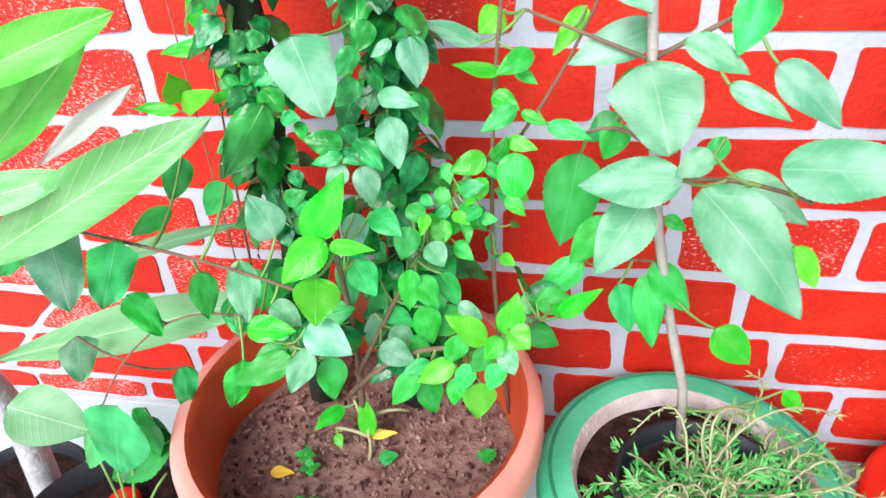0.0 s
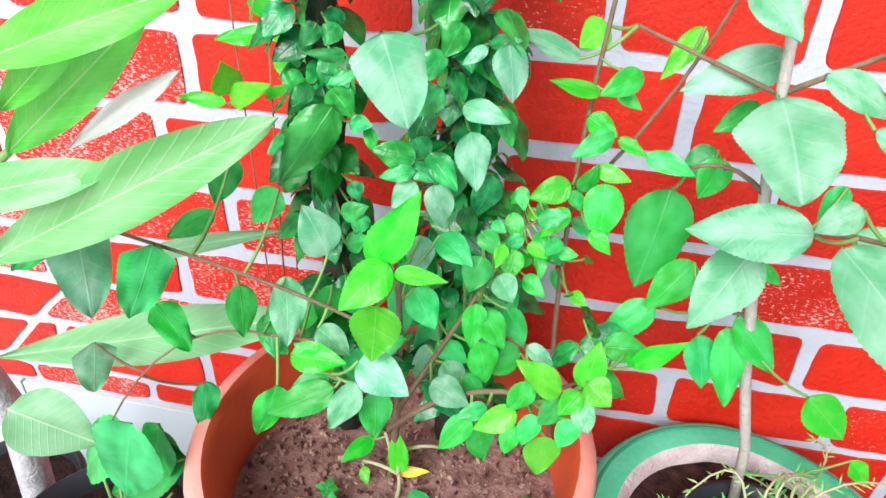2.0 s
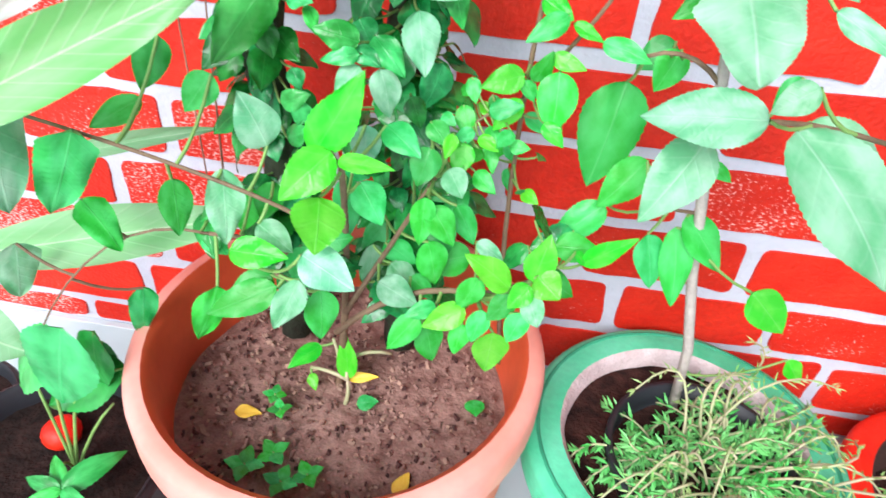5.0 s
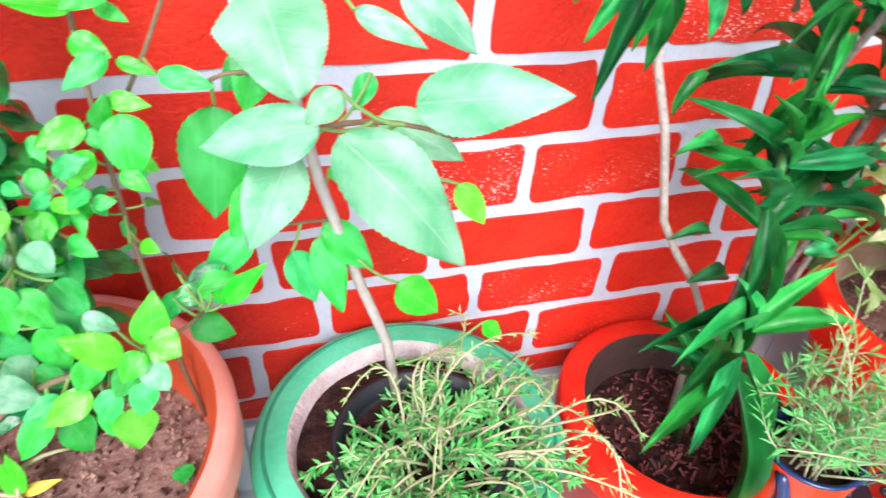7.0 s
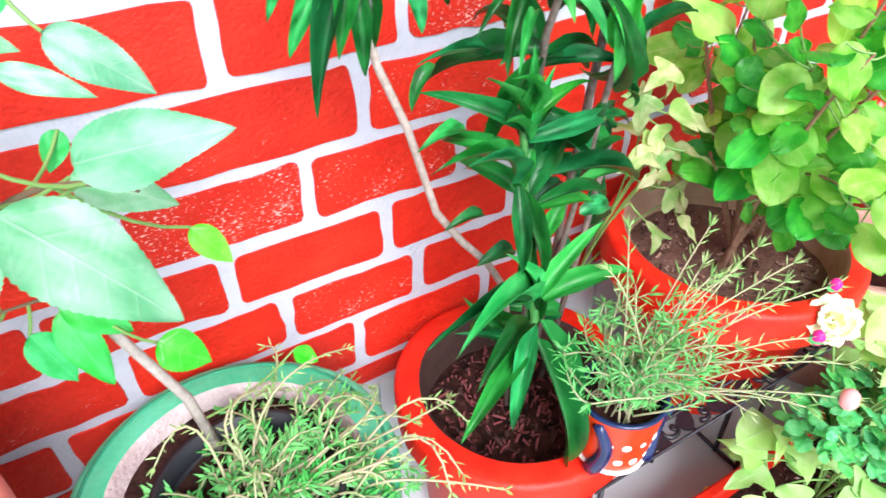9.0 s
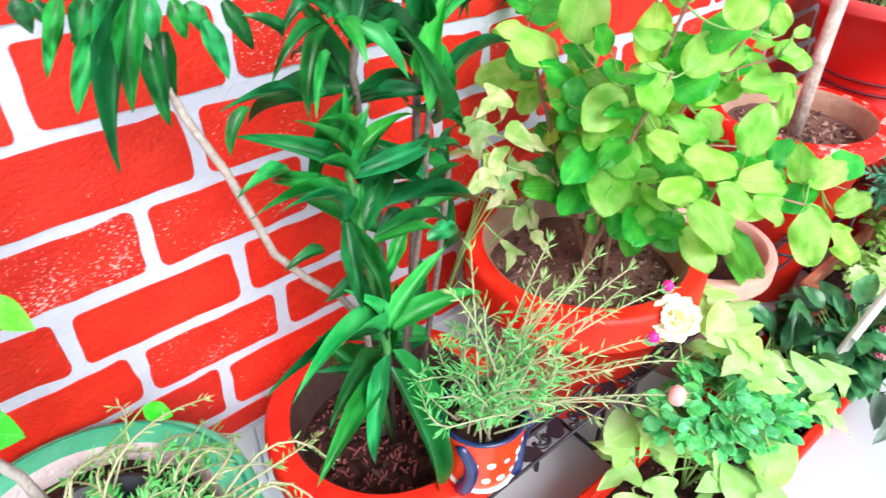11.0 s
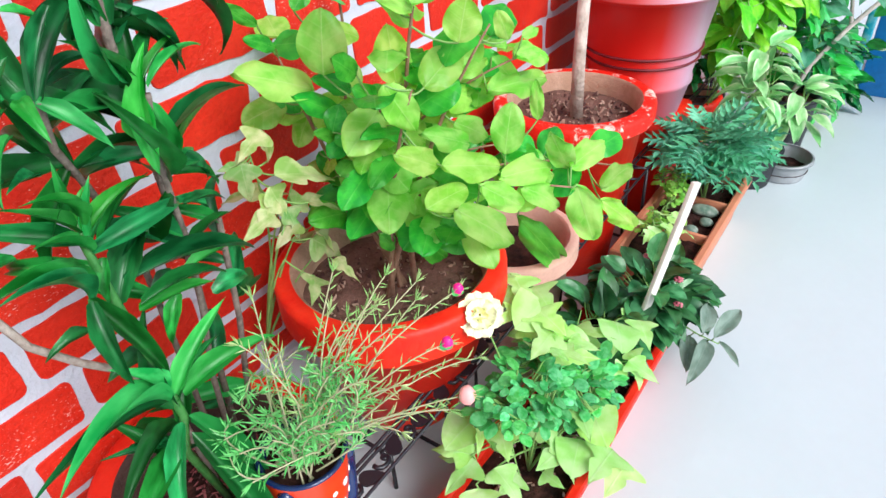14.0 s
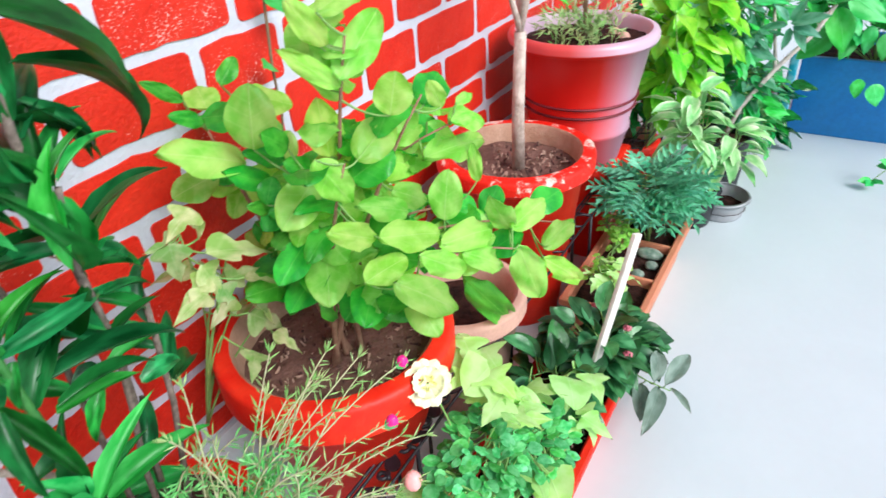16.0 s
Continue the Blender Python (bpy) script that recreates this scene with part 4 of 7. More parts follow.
HIB_DEEP = [(0.027, -0.13, 0.609, 0.014, -0.14, 0.521, 0.56), (0.088, -0.155, 0.504, 0.102, -0.165, 0.431, 0.37), (0.067, -0.16, 0.498, 0.081, -0.165, 0.446, 0.49), (0.093, -0.155, 0.516, 0.128, -0.165, 0.474, 0.54), (0.036, -0.12, 0.494, -0.006, -0.13, 0.452, 0.49), (0.055, -0.14, 0.552, 0.024, -0.15, 0.51, 0.59), (0.101, -0.14, 0.556, 0.119, -0.145, 0.545, 0.6), (0.075, -0.12, 0.675, 0.045, -0.13, 0.656, 0.51), (0.058, -0.13, 0.636, 0.046, -0.135, 0.605, 0.75), (0.057, -0.11, 0.634, 0.033, -0.115, 0.612, 0.74), (0.132, -0.16, 0.638, 0.119, -0.165, 0.614, 0.59)]
HIB_LIGHT = [(0.066, -0.19, 0.703, 0.08, -0.235, 0.658, 1.01), (0.09, -0.24, 0.642, 0.023, -0.225, 0.628, 0.5), (0.074, -0.2, 0.607, 0.04, -0.225, 0.552, 0.57), (0.074, -0.15, 0.717, 0.012, -0.16, 0.693, 0.45), (0.1, -0.26, 0.672, 0.081, -0.26, 0.655, 0.71), (-0.054, -0.14, 0.703, -0.1, -0.15, 0.722, 0.32)]
HIB_LIGHT2 = [(0.144, -0.2, 0.707, 0.187, -0.215, 0.669, 0.47), (0.089, -0.18, 0.717, 0.131, -0.19, 0.696, 0.44), (0.117, -0.2, 0.693, 0.158, -0.21, 0.672, 0.33)]
HIB_LIGHT3 = [(0.098, -0.26, 0.647, 0.159, -0.3, 0.58, 0.5), (0.138, -0.27, 0.667, 0.205, -0.31, 0.685, 0.46), (0.13, -0.2, 0.626, 0.181, -0.22, 0.6, 0.47)]
HIB_YOUNGS = [(0.141, -0.205, 0.49, 0.171, -0.215, 0.463, 0.74), (0.024, -0.13, 0.727, 0.001, -0.14, 0.693, 0.4), (-0.039, -0.13, 0.725, -0.055, -0.14, 0.71, 0.96)]
HIB_YOUNGS2 = [(0.185, -0.2, 0.57, 0.204, -0.21, 0.539, 0.53), (0.256, -0.1, 0.326, 0.278, -0.1, 0.296, 0.56)]
SPRAY_PALE = [(-0.382, -0.265, 0.602, -0.379, -0.28, 0.526, 0.57), (-0.405, -0.26, 0.48, -0.417, -0.265, 0.428, 0.63)]
SPRAY_GREEN = [(-0.32, -0.27, 0.593, -0.347, -0.28, 0.532, 0.54), (-0.343, -0.255, 0.527, -0.32, -0.26, 0.488, 0.56), (-0.403, -0.25, 0.592, -0.462, -0.255, 0.538, 0.31), (-0.342, -0.22, 0.412, -0.349, -0.23, 0.366, 0.52), (-0.371, -0.285, 0.422, -0.39, -0.295, 0.339, 0.63)]
FRANGI_MAIN = [(-0.426, -0.3, 0.581, -0.228, -0.25, 0.685, 0.19), (-0.442, -0.3, 0.625, -0.324, -0.28, 0.654, 0.24)]
FRANGI_LIME = [(-0.41, -0.27, 0.65, -0.294, -0.26, 0.745, 0.22), (-0.384, -0.29, 0.688, -0.317, -0.28, 0.746, 0.24), (-0.372, -0.31, 0.722, -0.261, -0.27, 0.761, 0.25)]
FRANGI_UNDER = [(-0.559, -0.225, 0.401, -0.239, -0.19, 0.485, 0.14), (-0.488, -0.14, 0.585, -0.373, -0.12, 0.661, 0.15), (-0.449, -0.14, 0.477, -0.295, -0.13, 0.524, 0.11), (-0.525, -0.26, 0.377, -0.448, -0.25, 0.338, 0.7), (-0.387, -0.3, 0.725, -0.39, -0.3, 0.666, 0.29)]
OFFSHOOT = [(-0.201, -0.185, 0.335, -0.224, -0.214, 0.33, 0.49), (-0.17, -0.202, 0.315, -0.176, -0.186, 0.36, 0.41), (-0.173, -0.198, 0.31, -0.143, -0.191, 0.31, 0.34), (-0.207, -0.199, 0.31, -0.2, -0.211, 0.3, 0.64), (-0.159, -0.215, 0.295, -0.139, -0.21, 0.295, 0.79), (-0.267, -0.244, 0.294, -0.242, -0.243, 0.294, 0.56), (-0.05, -0.189, 0.3, -0.046, -0.21, 0.3, 0.89)]


OPEN_SIDE = Vector((0.14, -0.68, 0.98))


def to_light(a, b, lift=0.0):
    """Leaves turn to the open side of the row, where their light comes from."""
    return (OPEN_SIDE + Vector((0, 0, lift)) - (Vector(a) + Vector(b)) / 2).normalized()


def table_leaves(plant, rows, meshes, stems, material, normal=None, k=0.12, stalk=0.0012, reach=0.12):
    """Leaves of one kind by foot and tip, each with a stalk to the nearest stem."""
    bases = []
    for i, (a, b, c, d, e, f, w) in enumerate(rows):
        put_leaf(plant, meshes[(i * 2 + 1) % len(meshes)], (a, b, c), (d, e, f), w, jitter(normal or to_light((a, b, c), (d, e, f)), k))
        bases.append((a, b, c))
    stalks(plant, stems, bases, material, stalk, reach)


# ---- the terracotta pot's shrub, with two leafy climbers on poles ----
SHRUB_STEMS = [(curve((-0.185, -0.19, 0.27), (-0.155, -0.25, 0.58), (0.0, 0.02, 0), 8), 0.0042, 0.0022),
               (curve((-0.172, -0.225, 0.40), (-0.06, -0.235, 0.475), (0, 0, 0.02), 6), 0.003, 0.002),
               (curve((-0.06, -0.235, 0.475), (0.0, -0.19, 0.475), (0, 0, -0.005), 5), 0.002, 0.0012),
               (curve((-0.17, -0.235, 0.47), (-0.26, -0.24, 0.50), (0, 0, 0.01), 6), 0.0028, 0.0015),
               (curve((-0.17, -0.235, 0.44), (-0.20, -0.27, 0.50), (0, 0, 0), 5), 0.0025, 0.0015),
               (curve((-0.165, -0.22, 0.42), (-0.10, -0.20, 0.55), (0, 0, 0), 5), 0.0025, 0.0015),
               (curve((-0.175, -0.24, 0.52), (-0.50, -0.27, 0.625), (0.05, 0, 0.0), 12), 0.0016, 0.0012),
               (curve((-0.26, -0.24, 0.50), (-0.42, -0.26, 0.38), (0.0, 0, 0.04), 8), 0.0011, 0.0008)]
shrub = thing("hibiscus_shrub", "leafy hibiscus shrub with toothed green leaves growing in the terracotta pot", "shrub", (-0.175, -0.22, 0.30))
stem_part(shrub, SHRUB_STEMS, M_STEM_BROWN)
paths = [s[0] for s in SHRUB_STEMS]
table_leaves(shrub, SHRUB_YOUNG, HIB_YOUNG, paths, M_STEM_GREEN)
table_leaves(shrub, SHRUB_GREEN + SHRUB_MORE, HIB, paths, M_STEM_GREEN)
table_leaves(shrub, SHRUB_PALE, HIB_SHEEN, paths, M_STEM_GREEN)
table_leaves(shrub, SPRAY_GREEN[:4], HEARTS, paths, M_STEM_BROWN)
table_leaves(shrub, SPRAY_PALE, HEARTS_SHEEN, paths, M_STEM_BROWN)


def fill_shrub():
    bases = []
    for i in range(34):
        s = G.choice(paths[:6])
        p = jitter(s[G.randrange(2, len(s))], 0.03) + Vector((0, 0.04, 0.012))
        if p.z < 0.44:
            continue
        d = Vector((rv(-1, 1), rv(-0.7, 0.3), rv(-1.0, 0.2))).normalized()
        # Every second filler leaf wears the darker green that stands for inner shade.
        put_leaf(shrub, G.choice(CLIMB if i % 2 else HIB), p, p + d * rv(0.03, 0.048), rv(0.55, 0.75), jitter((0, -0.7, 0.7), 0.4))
        bases.append(p)
    stalks(shrub, paths, bases, M_STEM_GREEN)


fill_shrub()


def climber(x, y, z0, z1, radius, count, seed):
    """A climber that hides its pole: leaves overlap downward all round it."""
    ob = thing("climbing_plant", "dense dark green climber with small glossy leaves on a pole", "climber", (x, y, z0))
    pole = [Vector((x + 0.006 * math.sin(9 * k), y, z0 + (z1 - z0) * k / 9)) for k in range(10)]
    stem_part(ob, [(pole, 0.017, 0.016)], M_POLE, "pole")
    rnd = random.Random(seed)
    feet = []
    for i in range(count):
        z = z0 + 0.09 + (z1 - z0 - 0.09) * (i + rnd.random()) / count
        a = rnd.uniform(0, 2 * math.pi) if rnd.random() < 0.3 else rnd.uniform(math.pi, 2 * math.pi)
        rr = radius * rnd.uniform(0.35, 1.05) * (0.8 + 0.5 * noise.noise((z * 14, seed, a)))
        p = Vector((x + rr * math.cos(a), y + rr * math.sin(a), z))
        out = Vector((math.cos(a), math.sin(a), 0))
        d = (out * rnd.uniform(0.1, 0.8) + Vector((rnd.uniform(-0.7, 0.7), -0.2, -rnd.uniform(0.2, 1.1)))).normalized()
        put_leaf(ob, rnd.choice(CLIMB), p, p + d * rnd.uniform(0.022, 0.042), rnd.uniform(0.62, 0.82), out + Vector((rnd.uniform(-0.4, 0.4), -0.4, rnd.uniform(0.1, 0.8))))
        feet.append(p)
    stalks(ob, [pole], feet, M_STEM_GREEN, 0.0009)
    return ob


left_climber = climber(-0.243, -0.135, 0.30, 0.97, 0.036, 150, 3)
right_climber = climber(-0.135, -0.130, 0.30, 0.97, 0.048, 190, 4)
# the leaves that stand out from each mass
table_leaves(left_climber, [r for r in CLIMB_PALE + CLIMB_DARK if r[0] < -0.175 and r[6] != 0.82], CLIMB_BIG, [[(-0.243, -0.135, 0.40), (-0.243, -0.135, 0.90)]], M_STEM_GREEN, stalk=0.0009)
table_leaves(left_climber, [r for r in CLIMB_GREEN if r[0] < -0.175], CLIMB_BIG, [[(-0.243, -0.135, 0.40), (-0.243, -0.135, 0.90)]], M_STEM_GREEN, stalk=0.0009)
table_leaves(right_climber, [r for r in CLIMB_PALE[1:] if r[0] >= -0.175], CLIMB_SHEEN, [[(-0.135, -0.13, 0.40), (-0.135, -0.13, 0.90)]], M_STEM_GREEN, stalk=0.0009)
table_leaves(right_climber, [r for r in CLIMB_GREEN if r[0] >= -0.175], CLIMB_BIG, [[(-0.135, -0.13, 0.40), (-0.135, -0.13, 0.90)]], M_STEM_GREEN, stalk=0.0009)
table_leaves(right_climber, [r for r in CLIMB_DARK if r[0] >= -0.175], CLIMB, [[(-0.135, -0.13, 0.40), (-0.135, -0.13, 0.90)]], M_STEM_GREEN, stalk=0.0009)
# one large leaf, pale with painted sky sheen, hangs between the two
table_leaves(right_climber, CLIMB_PALE[:1], HEARTS_SHEEN, [[(-0.135, -0.13, 0.40), (-0.135, -0.13, 0.90)]], M_STEM_GREEN, k=0.0)


def slender():
    """The thin plant between the climbers and the hibiscus."""
    ob = thing("slender_shoot", "slender green shoot with small toothed leaves before the bricks", "plant", (-0.03, -0.13, 0.30))
    main = curve((-0.03, -0.14, 0.30), (-0.022, -0.15, 0.86), (-0.02, 0, 0), 10)
    side = curve((-0.028, -0.145, 0.62), (0.05, -0.15, 0.80), (0.01, 0, 0), 5)
    low = curve((-0.03, -0.15, 0.60), (-0.10, -0.17, 0.555), (0, 0, 0.01), 5)
    stem_part(ob, [(main, 0.0024, 0.0014), (side, 0.0016, 0.001), (low, 0.0016, 0.001)], M_STEM_BROWN)
    table_leaves(ob, SLENDER_A, HIB_MIX, [main, side, low], M_STEM_GREEN, stalk=0.0009)
    feet = []
    for i in range(52):
        if i < 38:
            p = jitter((-0.062, -0.16, 0.575), 0.03) + Vector((rv(-0.035, 0.02), 0, rv(-0.03, 0.012)))
        else:
            p = jitter(main[G.randrange(6, len(main))], 0.012) + Vector((0, 0.02, 0.12))
        d = Vector((rv(-1, 1), rv(-0.6, 0.1), rv(-0.9, 0.3))).normalized()
        put_leaf(ob, G.choice(HIB if i % 4 else HIB_YOUNG), p, p + d * rv(0.014, 0.026), rv(0.5, 0.75), jitter((0, -0.7, 0.7), 0.4))
        feet.append(p)
    stalks(ob, [main, side, low], feet, M_STEM_GREEN, 0.0009)


slender()


def seedlings():
    """Sprouts and fallen leaves on the soil of the terracotta pot."""
    z = 0.292
    for x, y, big in ((-0.215, -0.285, 0.016), (-0.18, -0.30, 0.015), (-0.235, -0.225, 0.012), (-0.225, -0.24, 0.012), (-0.235, -0.30, 0.018), (-0.20, -0.31, 0.016)):
        ob = thing("seedling", "tiny green seedling sprouting from the dry soil", "seedling", (x, y, z - 0.006), "seedlings in the terracotta pot")
        st = curve((x, y, z - 0.006), (x, y, z + 0.012), (0.002, 0, 0), 3)
        stem_part(ob, [(st, 0.0008, 0.0007)], M_STEM_GREEN)
        for a in range(4):
            an = a * 1.57 + x * 40
            put_leaf(ob, G.choice(HIB), (x, y, z + 0.01), (x + big * math.cos(an), y + big * math.sin(an), z + 0.012), 0.75, (0, 0, 1))
    for i, (x, y, an, s) in enumerate(((-0.267, -0.244, 0.0, 0.026), (-0.105, -0.30, 1.2, 0.024))):
        lf = put_leaf(new("fallen_leaf_holder"), HIB_YOUNG[0], (x, y, z + 0.003), (x + s * math.cos(an), y + s * math.sin(an), z + 0.004), 0.56, (0, 0, 1), "fallen_leaf")
        holder = lf.parent
        lf.parent = None
        bpy.data.objects.remove(holder)
        lf.data = HIB_YOUNG[0].copy()
        lf.data.materials[0] = M_YELLOW_LEAF
        tagged(lf, "yellowed fallen leaf lying on dry brown soil", "leaf", "fallen leaves on the soil")
    ob = thing("offshoot", "short woody offshoot with a few bright and one yellow leaf", "plant", (-0.172, -0.212, z - 0.006))
    up = curve((-0.172, -0.212, z - 0.006), (-0.171, -0.203, z + 0.022), (0.002, 0, 0), 4)
    twigs = [up, curve(up[-1], (-0.208, -0.197, z + 0.024), (0, 0, 0.003), 4), curve(up[-1], (-0.173, -0.198, z + 0.03), (0, 0, 0.001), 3), curve((-0.185, -0.19, z - 0.006), (-0.19, -0.18, z + 0.05), (0.004, 0, 0), 4), curve((-0.176, -0.185, z + 0.03), (-0.135, -0.170, z + 0.03), (0, 0, 0.006), 4)]
    stem_part(ob, [(t, 0.0022, 0.0015) for t in twigs], M_STEM_PALE)
    table_leaves(ob, OFFSHOOT[:2] + OFFSHOOT[3:4], HIB_YOUNG, twigs, M_STEM_GREEN, (0, -0.6, 0.8), 0.1)
    yellow = put_leaf(ob, HIB_YOUNG[0], OFFSHOOT[2][:3], OFFSHOOT[2][3:6], OFFSHOOT[2][6], (0, -0.5, 0.85))
    yellow.data = HIB_YOUNG[0].copy()
    yellow.data.materials[0] = M_YELLOW_LEAF
    yellow["label"] = "yellow leaf"
    for x0, y0, _, x1, y1, _, w in (OFFSHOOT[4], OFFSHOOT[6]):
        sd = thing("seedling", "single-leaved green seedling lying on the dry soil", "seedling", (x0, y0, z - 0.004), "seedlings in the terracotta pot")
        stem_part(sd, [(curve((x0, y0, z - 0.004), (x0, y0, z + 0.004), (0.001, 0, 0), 3), 0.0009, 0.0008)], M_STEM_GREEN)
        put_leaf(sd, HIB[0], (x0, y0, z + 0.004), (x1, y1, z + 0.006), w, (0, -0.3, 0.95))


seedlings()

# ---- hibiscus in the green pot ----
HIB_STEMS = [([(0.160, -0.125, 0.23), (0.146, -0.13, 0.35), (0.118, -0.145, 0.45), (0.092, -0.165, 0.56), (0.075, -0.17, 0.66), (0.066, -0.17, 0.74), (0.07, -0.17, 0.85)], 0.0054, 0.0032),
             (curve((0.085, -0.167, 0.60), (0.16, -0.27, 0.645), (0, 0, 0.01), 6), 0.0022, 0.0013),
             (curve((0.08, -0.17, 0.63), (0.03, -0.16, 0.64), (0, 0, 0.01), 5), 0.002, 0.0014),
             (curve((0.07, -0.17, 0.70), (0.16, -0.19, 0.76), (0, 0, 0), 5), 0.0022, 0.0014),
             (curve((0.068, -0.17, 0.70), (-0.02, -0.15, 0.73), (0, 0, 0), 5), 0.0018, 0.0012),
             (curve((0.10, -0.155, 0.52), (0.06, -0.17, 0.53), (0, 0, 0), 4), 0.0016, 0.001)]
hibiscus = thing("hibiscus", "hibiscus with a thin grey trunk and large toothed leaves coloured with pale sky sheen", "shrub", (0.160, -0.125, 0.23))
stem_part(hibiscus, HIB_STEMS[:1], M_BARK, "trunk")
stem_part(hibiscus, HIB_STEMS[1:], M_STEM_BROWN, "branch")
paths2 = [s[0] for s in HIB_STEMS]
table_leaves(hibiscus, HIB_DEEP, HIB, paths2, M_STEM_GREEN)
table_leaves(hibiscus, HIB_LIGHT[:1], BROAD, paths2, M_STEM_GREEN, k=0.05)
table_leaves(hibiscus, HIB_LIGHT[1:] + HIB_LIGHT3, HIB_SHEEN, paths2, M_STEM_GREEN, None, 0.08)
table_leaves(hibiscus, HIB_LIGHT2, HIB_SHEEN, paths2, M_STEM_GREEN)
table_leaves(hibiscus, HIB_YOUNGS + HIB_YOUNGS2, HIB_YOUNG, paths2, M_STEM_GREEN)


def crown_hibiscus():
    feet = []
    for i in range(22):
        s = G.choice(paths2[:5])
        p = jitter(s[G.randrange(len(s) // 2, len(s))], 0.03)
        if p.z < 0.75 or p.x > 0.15:
            continue
        d = Vector((rv(-1, 1), rv(-0.8, 0.2), rv(-0.8, 0.2))).normalized()
        put_leaf(hibiscus, G.choice(HIB if i % 2 else HIB_SHEEN), p, p + d * rv(0.04, 0.075), rv(0.5, 0.7), jitter((0, -0.6, 0.8), 0.35))
        feet.append(p)
    stalks(hibiscus, paths2, feet, M_STEM_GREEN)


crown_hibiscus()


def black_tub():
    ob = thing("black_tub", "small black plastic nursery pot sunk in the green pot", "plant pot", (0.168, -0.20, 0.19))
    part("body", lathe([(0.062, 0.0), (0.085, 0.085), (0.089, 0.085), (0.089, 0.094), (0.083, 0.094), (0.08, 0.06)], 40), M_BLACK, ob)
    part("soil", disc(0.082, 0.066, 0.004, 28, 6), M_DARK_SOIL, ob)


black_tub()


def mossrose(name, label, centre, reach, count, seed, lift, lean, mats, needle, radius=0.0013, sag=-0.06, step=0.0035):
    """A tangle of thin trailing stems set with needle leaves."""
    rnd = random.Random(seed)
    ob = thing(name, label, "plant", centre)
    c = Vector(centre)
    lines = []
    for i in range(count):
        a = rnd.uniform(0, 2 * math.pi)
        far = reach * rnd.uniform(0.35, 1.0)
        end = c + Vector((far * math.cos(a) + lean[0] * rnd.uniform(0.2, 1), far * math.sin(a) * 0.9 + lean[1] * rnd.uniform(0.2, 1), rnd.uniform(*lift)))
        start = c + Vector((0.35 * far * math.cos(a + rnd.uniform(-1, 1)), 0.35 * far * math.sin(a), 0))
        bow = Vector((rnd.uniform(-0.03, 0.03), rnd.uniform(-0.03, 0.03), -sag * rnd.uniform(0.3, 1.0)))
        lines.append(curve(start, end, bow, 7))
    bm = bmesh.new()
    for s in lines:
        tube(bm, s, radius * 1.2, radius * 0.7, 5, False)
    shape_part("stem_tangle", bm, mats[0], ob)["kind"] = "stuff"
    needle_part(ob, needles(lines, needle[0], needle[1], step, seed=seed), mats[1])
    return ob, lines


mossrose("moss_rose_tangle", "pale trailing stems and fine green leaves filling the green pot", (0.168, -0.215, 0.25), 0.155, 96, 21, (-0.01, 0.03), (0.03, -0.03), (M_STEM_PALE, L_NEEDLE), (0.016, 0.0038), 0.0012, -0.045, 0.003)
mossrose("moss_rose_runners", "pale straggling runners hanging over the green pot's rim", (0.20, -0.22, 0.27), 0.19, 44, 22, (-0.04, 0.05), (0.03, -0.02), (M_STEM_PALE, L_NEEDLE_PALE), (0.012, 0.0022), 0.0013, -0.05, 0.007)


# ---- frangipani and its neighbours at the near end ----
FRANGI = [([(-0.66, -0.20, 0.0), (-0.635, -0.19, 0.12), (-0.60, -0.20, 0.28), (-0.60, -0.22, 0.42), (-0.585, -0.24, 0.60)], 0.020, 0.014)]
frangipani = thing("frangipani", "frangipani with a thick grey trunk and long pale-veined leaves", "tree", (-0.66, -0.20, 0.0))
stem_part(frangipani, FRANGI, M_PALE_BARK, "trunk")
table_leaves(frangipani, FRANGI_MAIN, PLUM, [FRANGI[0][0]], M_STEM_GREEN, None, 0.04, 0.004)
table_leaves(frangipani, FRANGI_LIME, PLUM_LIT, [FRANGI[0][0]], M_STEM_GREEN, None, 0.04, 0.004)
table_leaves(frangipani, FRANGI_UNDER[:1], PLUM_OBOVATE, [FRANGI[0][0]], M_STEM_PALE, None, 0.03, 0.004)
table_leaves(frangipani, FRANGI_UNDER[1:2], PLUM_DULL, [FRANGI[0][0]], M_STEM_PALE, None, 0.06, 0.004)
table_leaves(frangipani, FRANGI_UNDER[2:3] + FRANGI_UNDER[4:], PLUM_PALE, [FRANGI[0][0]], M_STEM_PALE, None, 0.06, 0.004)
put_leaf(frangipani, PLUM_BROAD[1], FRANGI_UNDER[3][:3], FRANGI_UNDER[3][3:6], FRANGI_UNDER[3][6], (0, -0.5, 0.85))
stem_part(frangipani, [(curve((-0.585, -0.24, 0.56), e, (0, 0, -0.01), 6), 0.0045, 0.003) for e in (FRANGI_MAIN[0][:3], FRANGI_LIME[0][:3], FRANGI_UNDER[0][:3])], M_STEM_GREEN, "leaf_stalk")


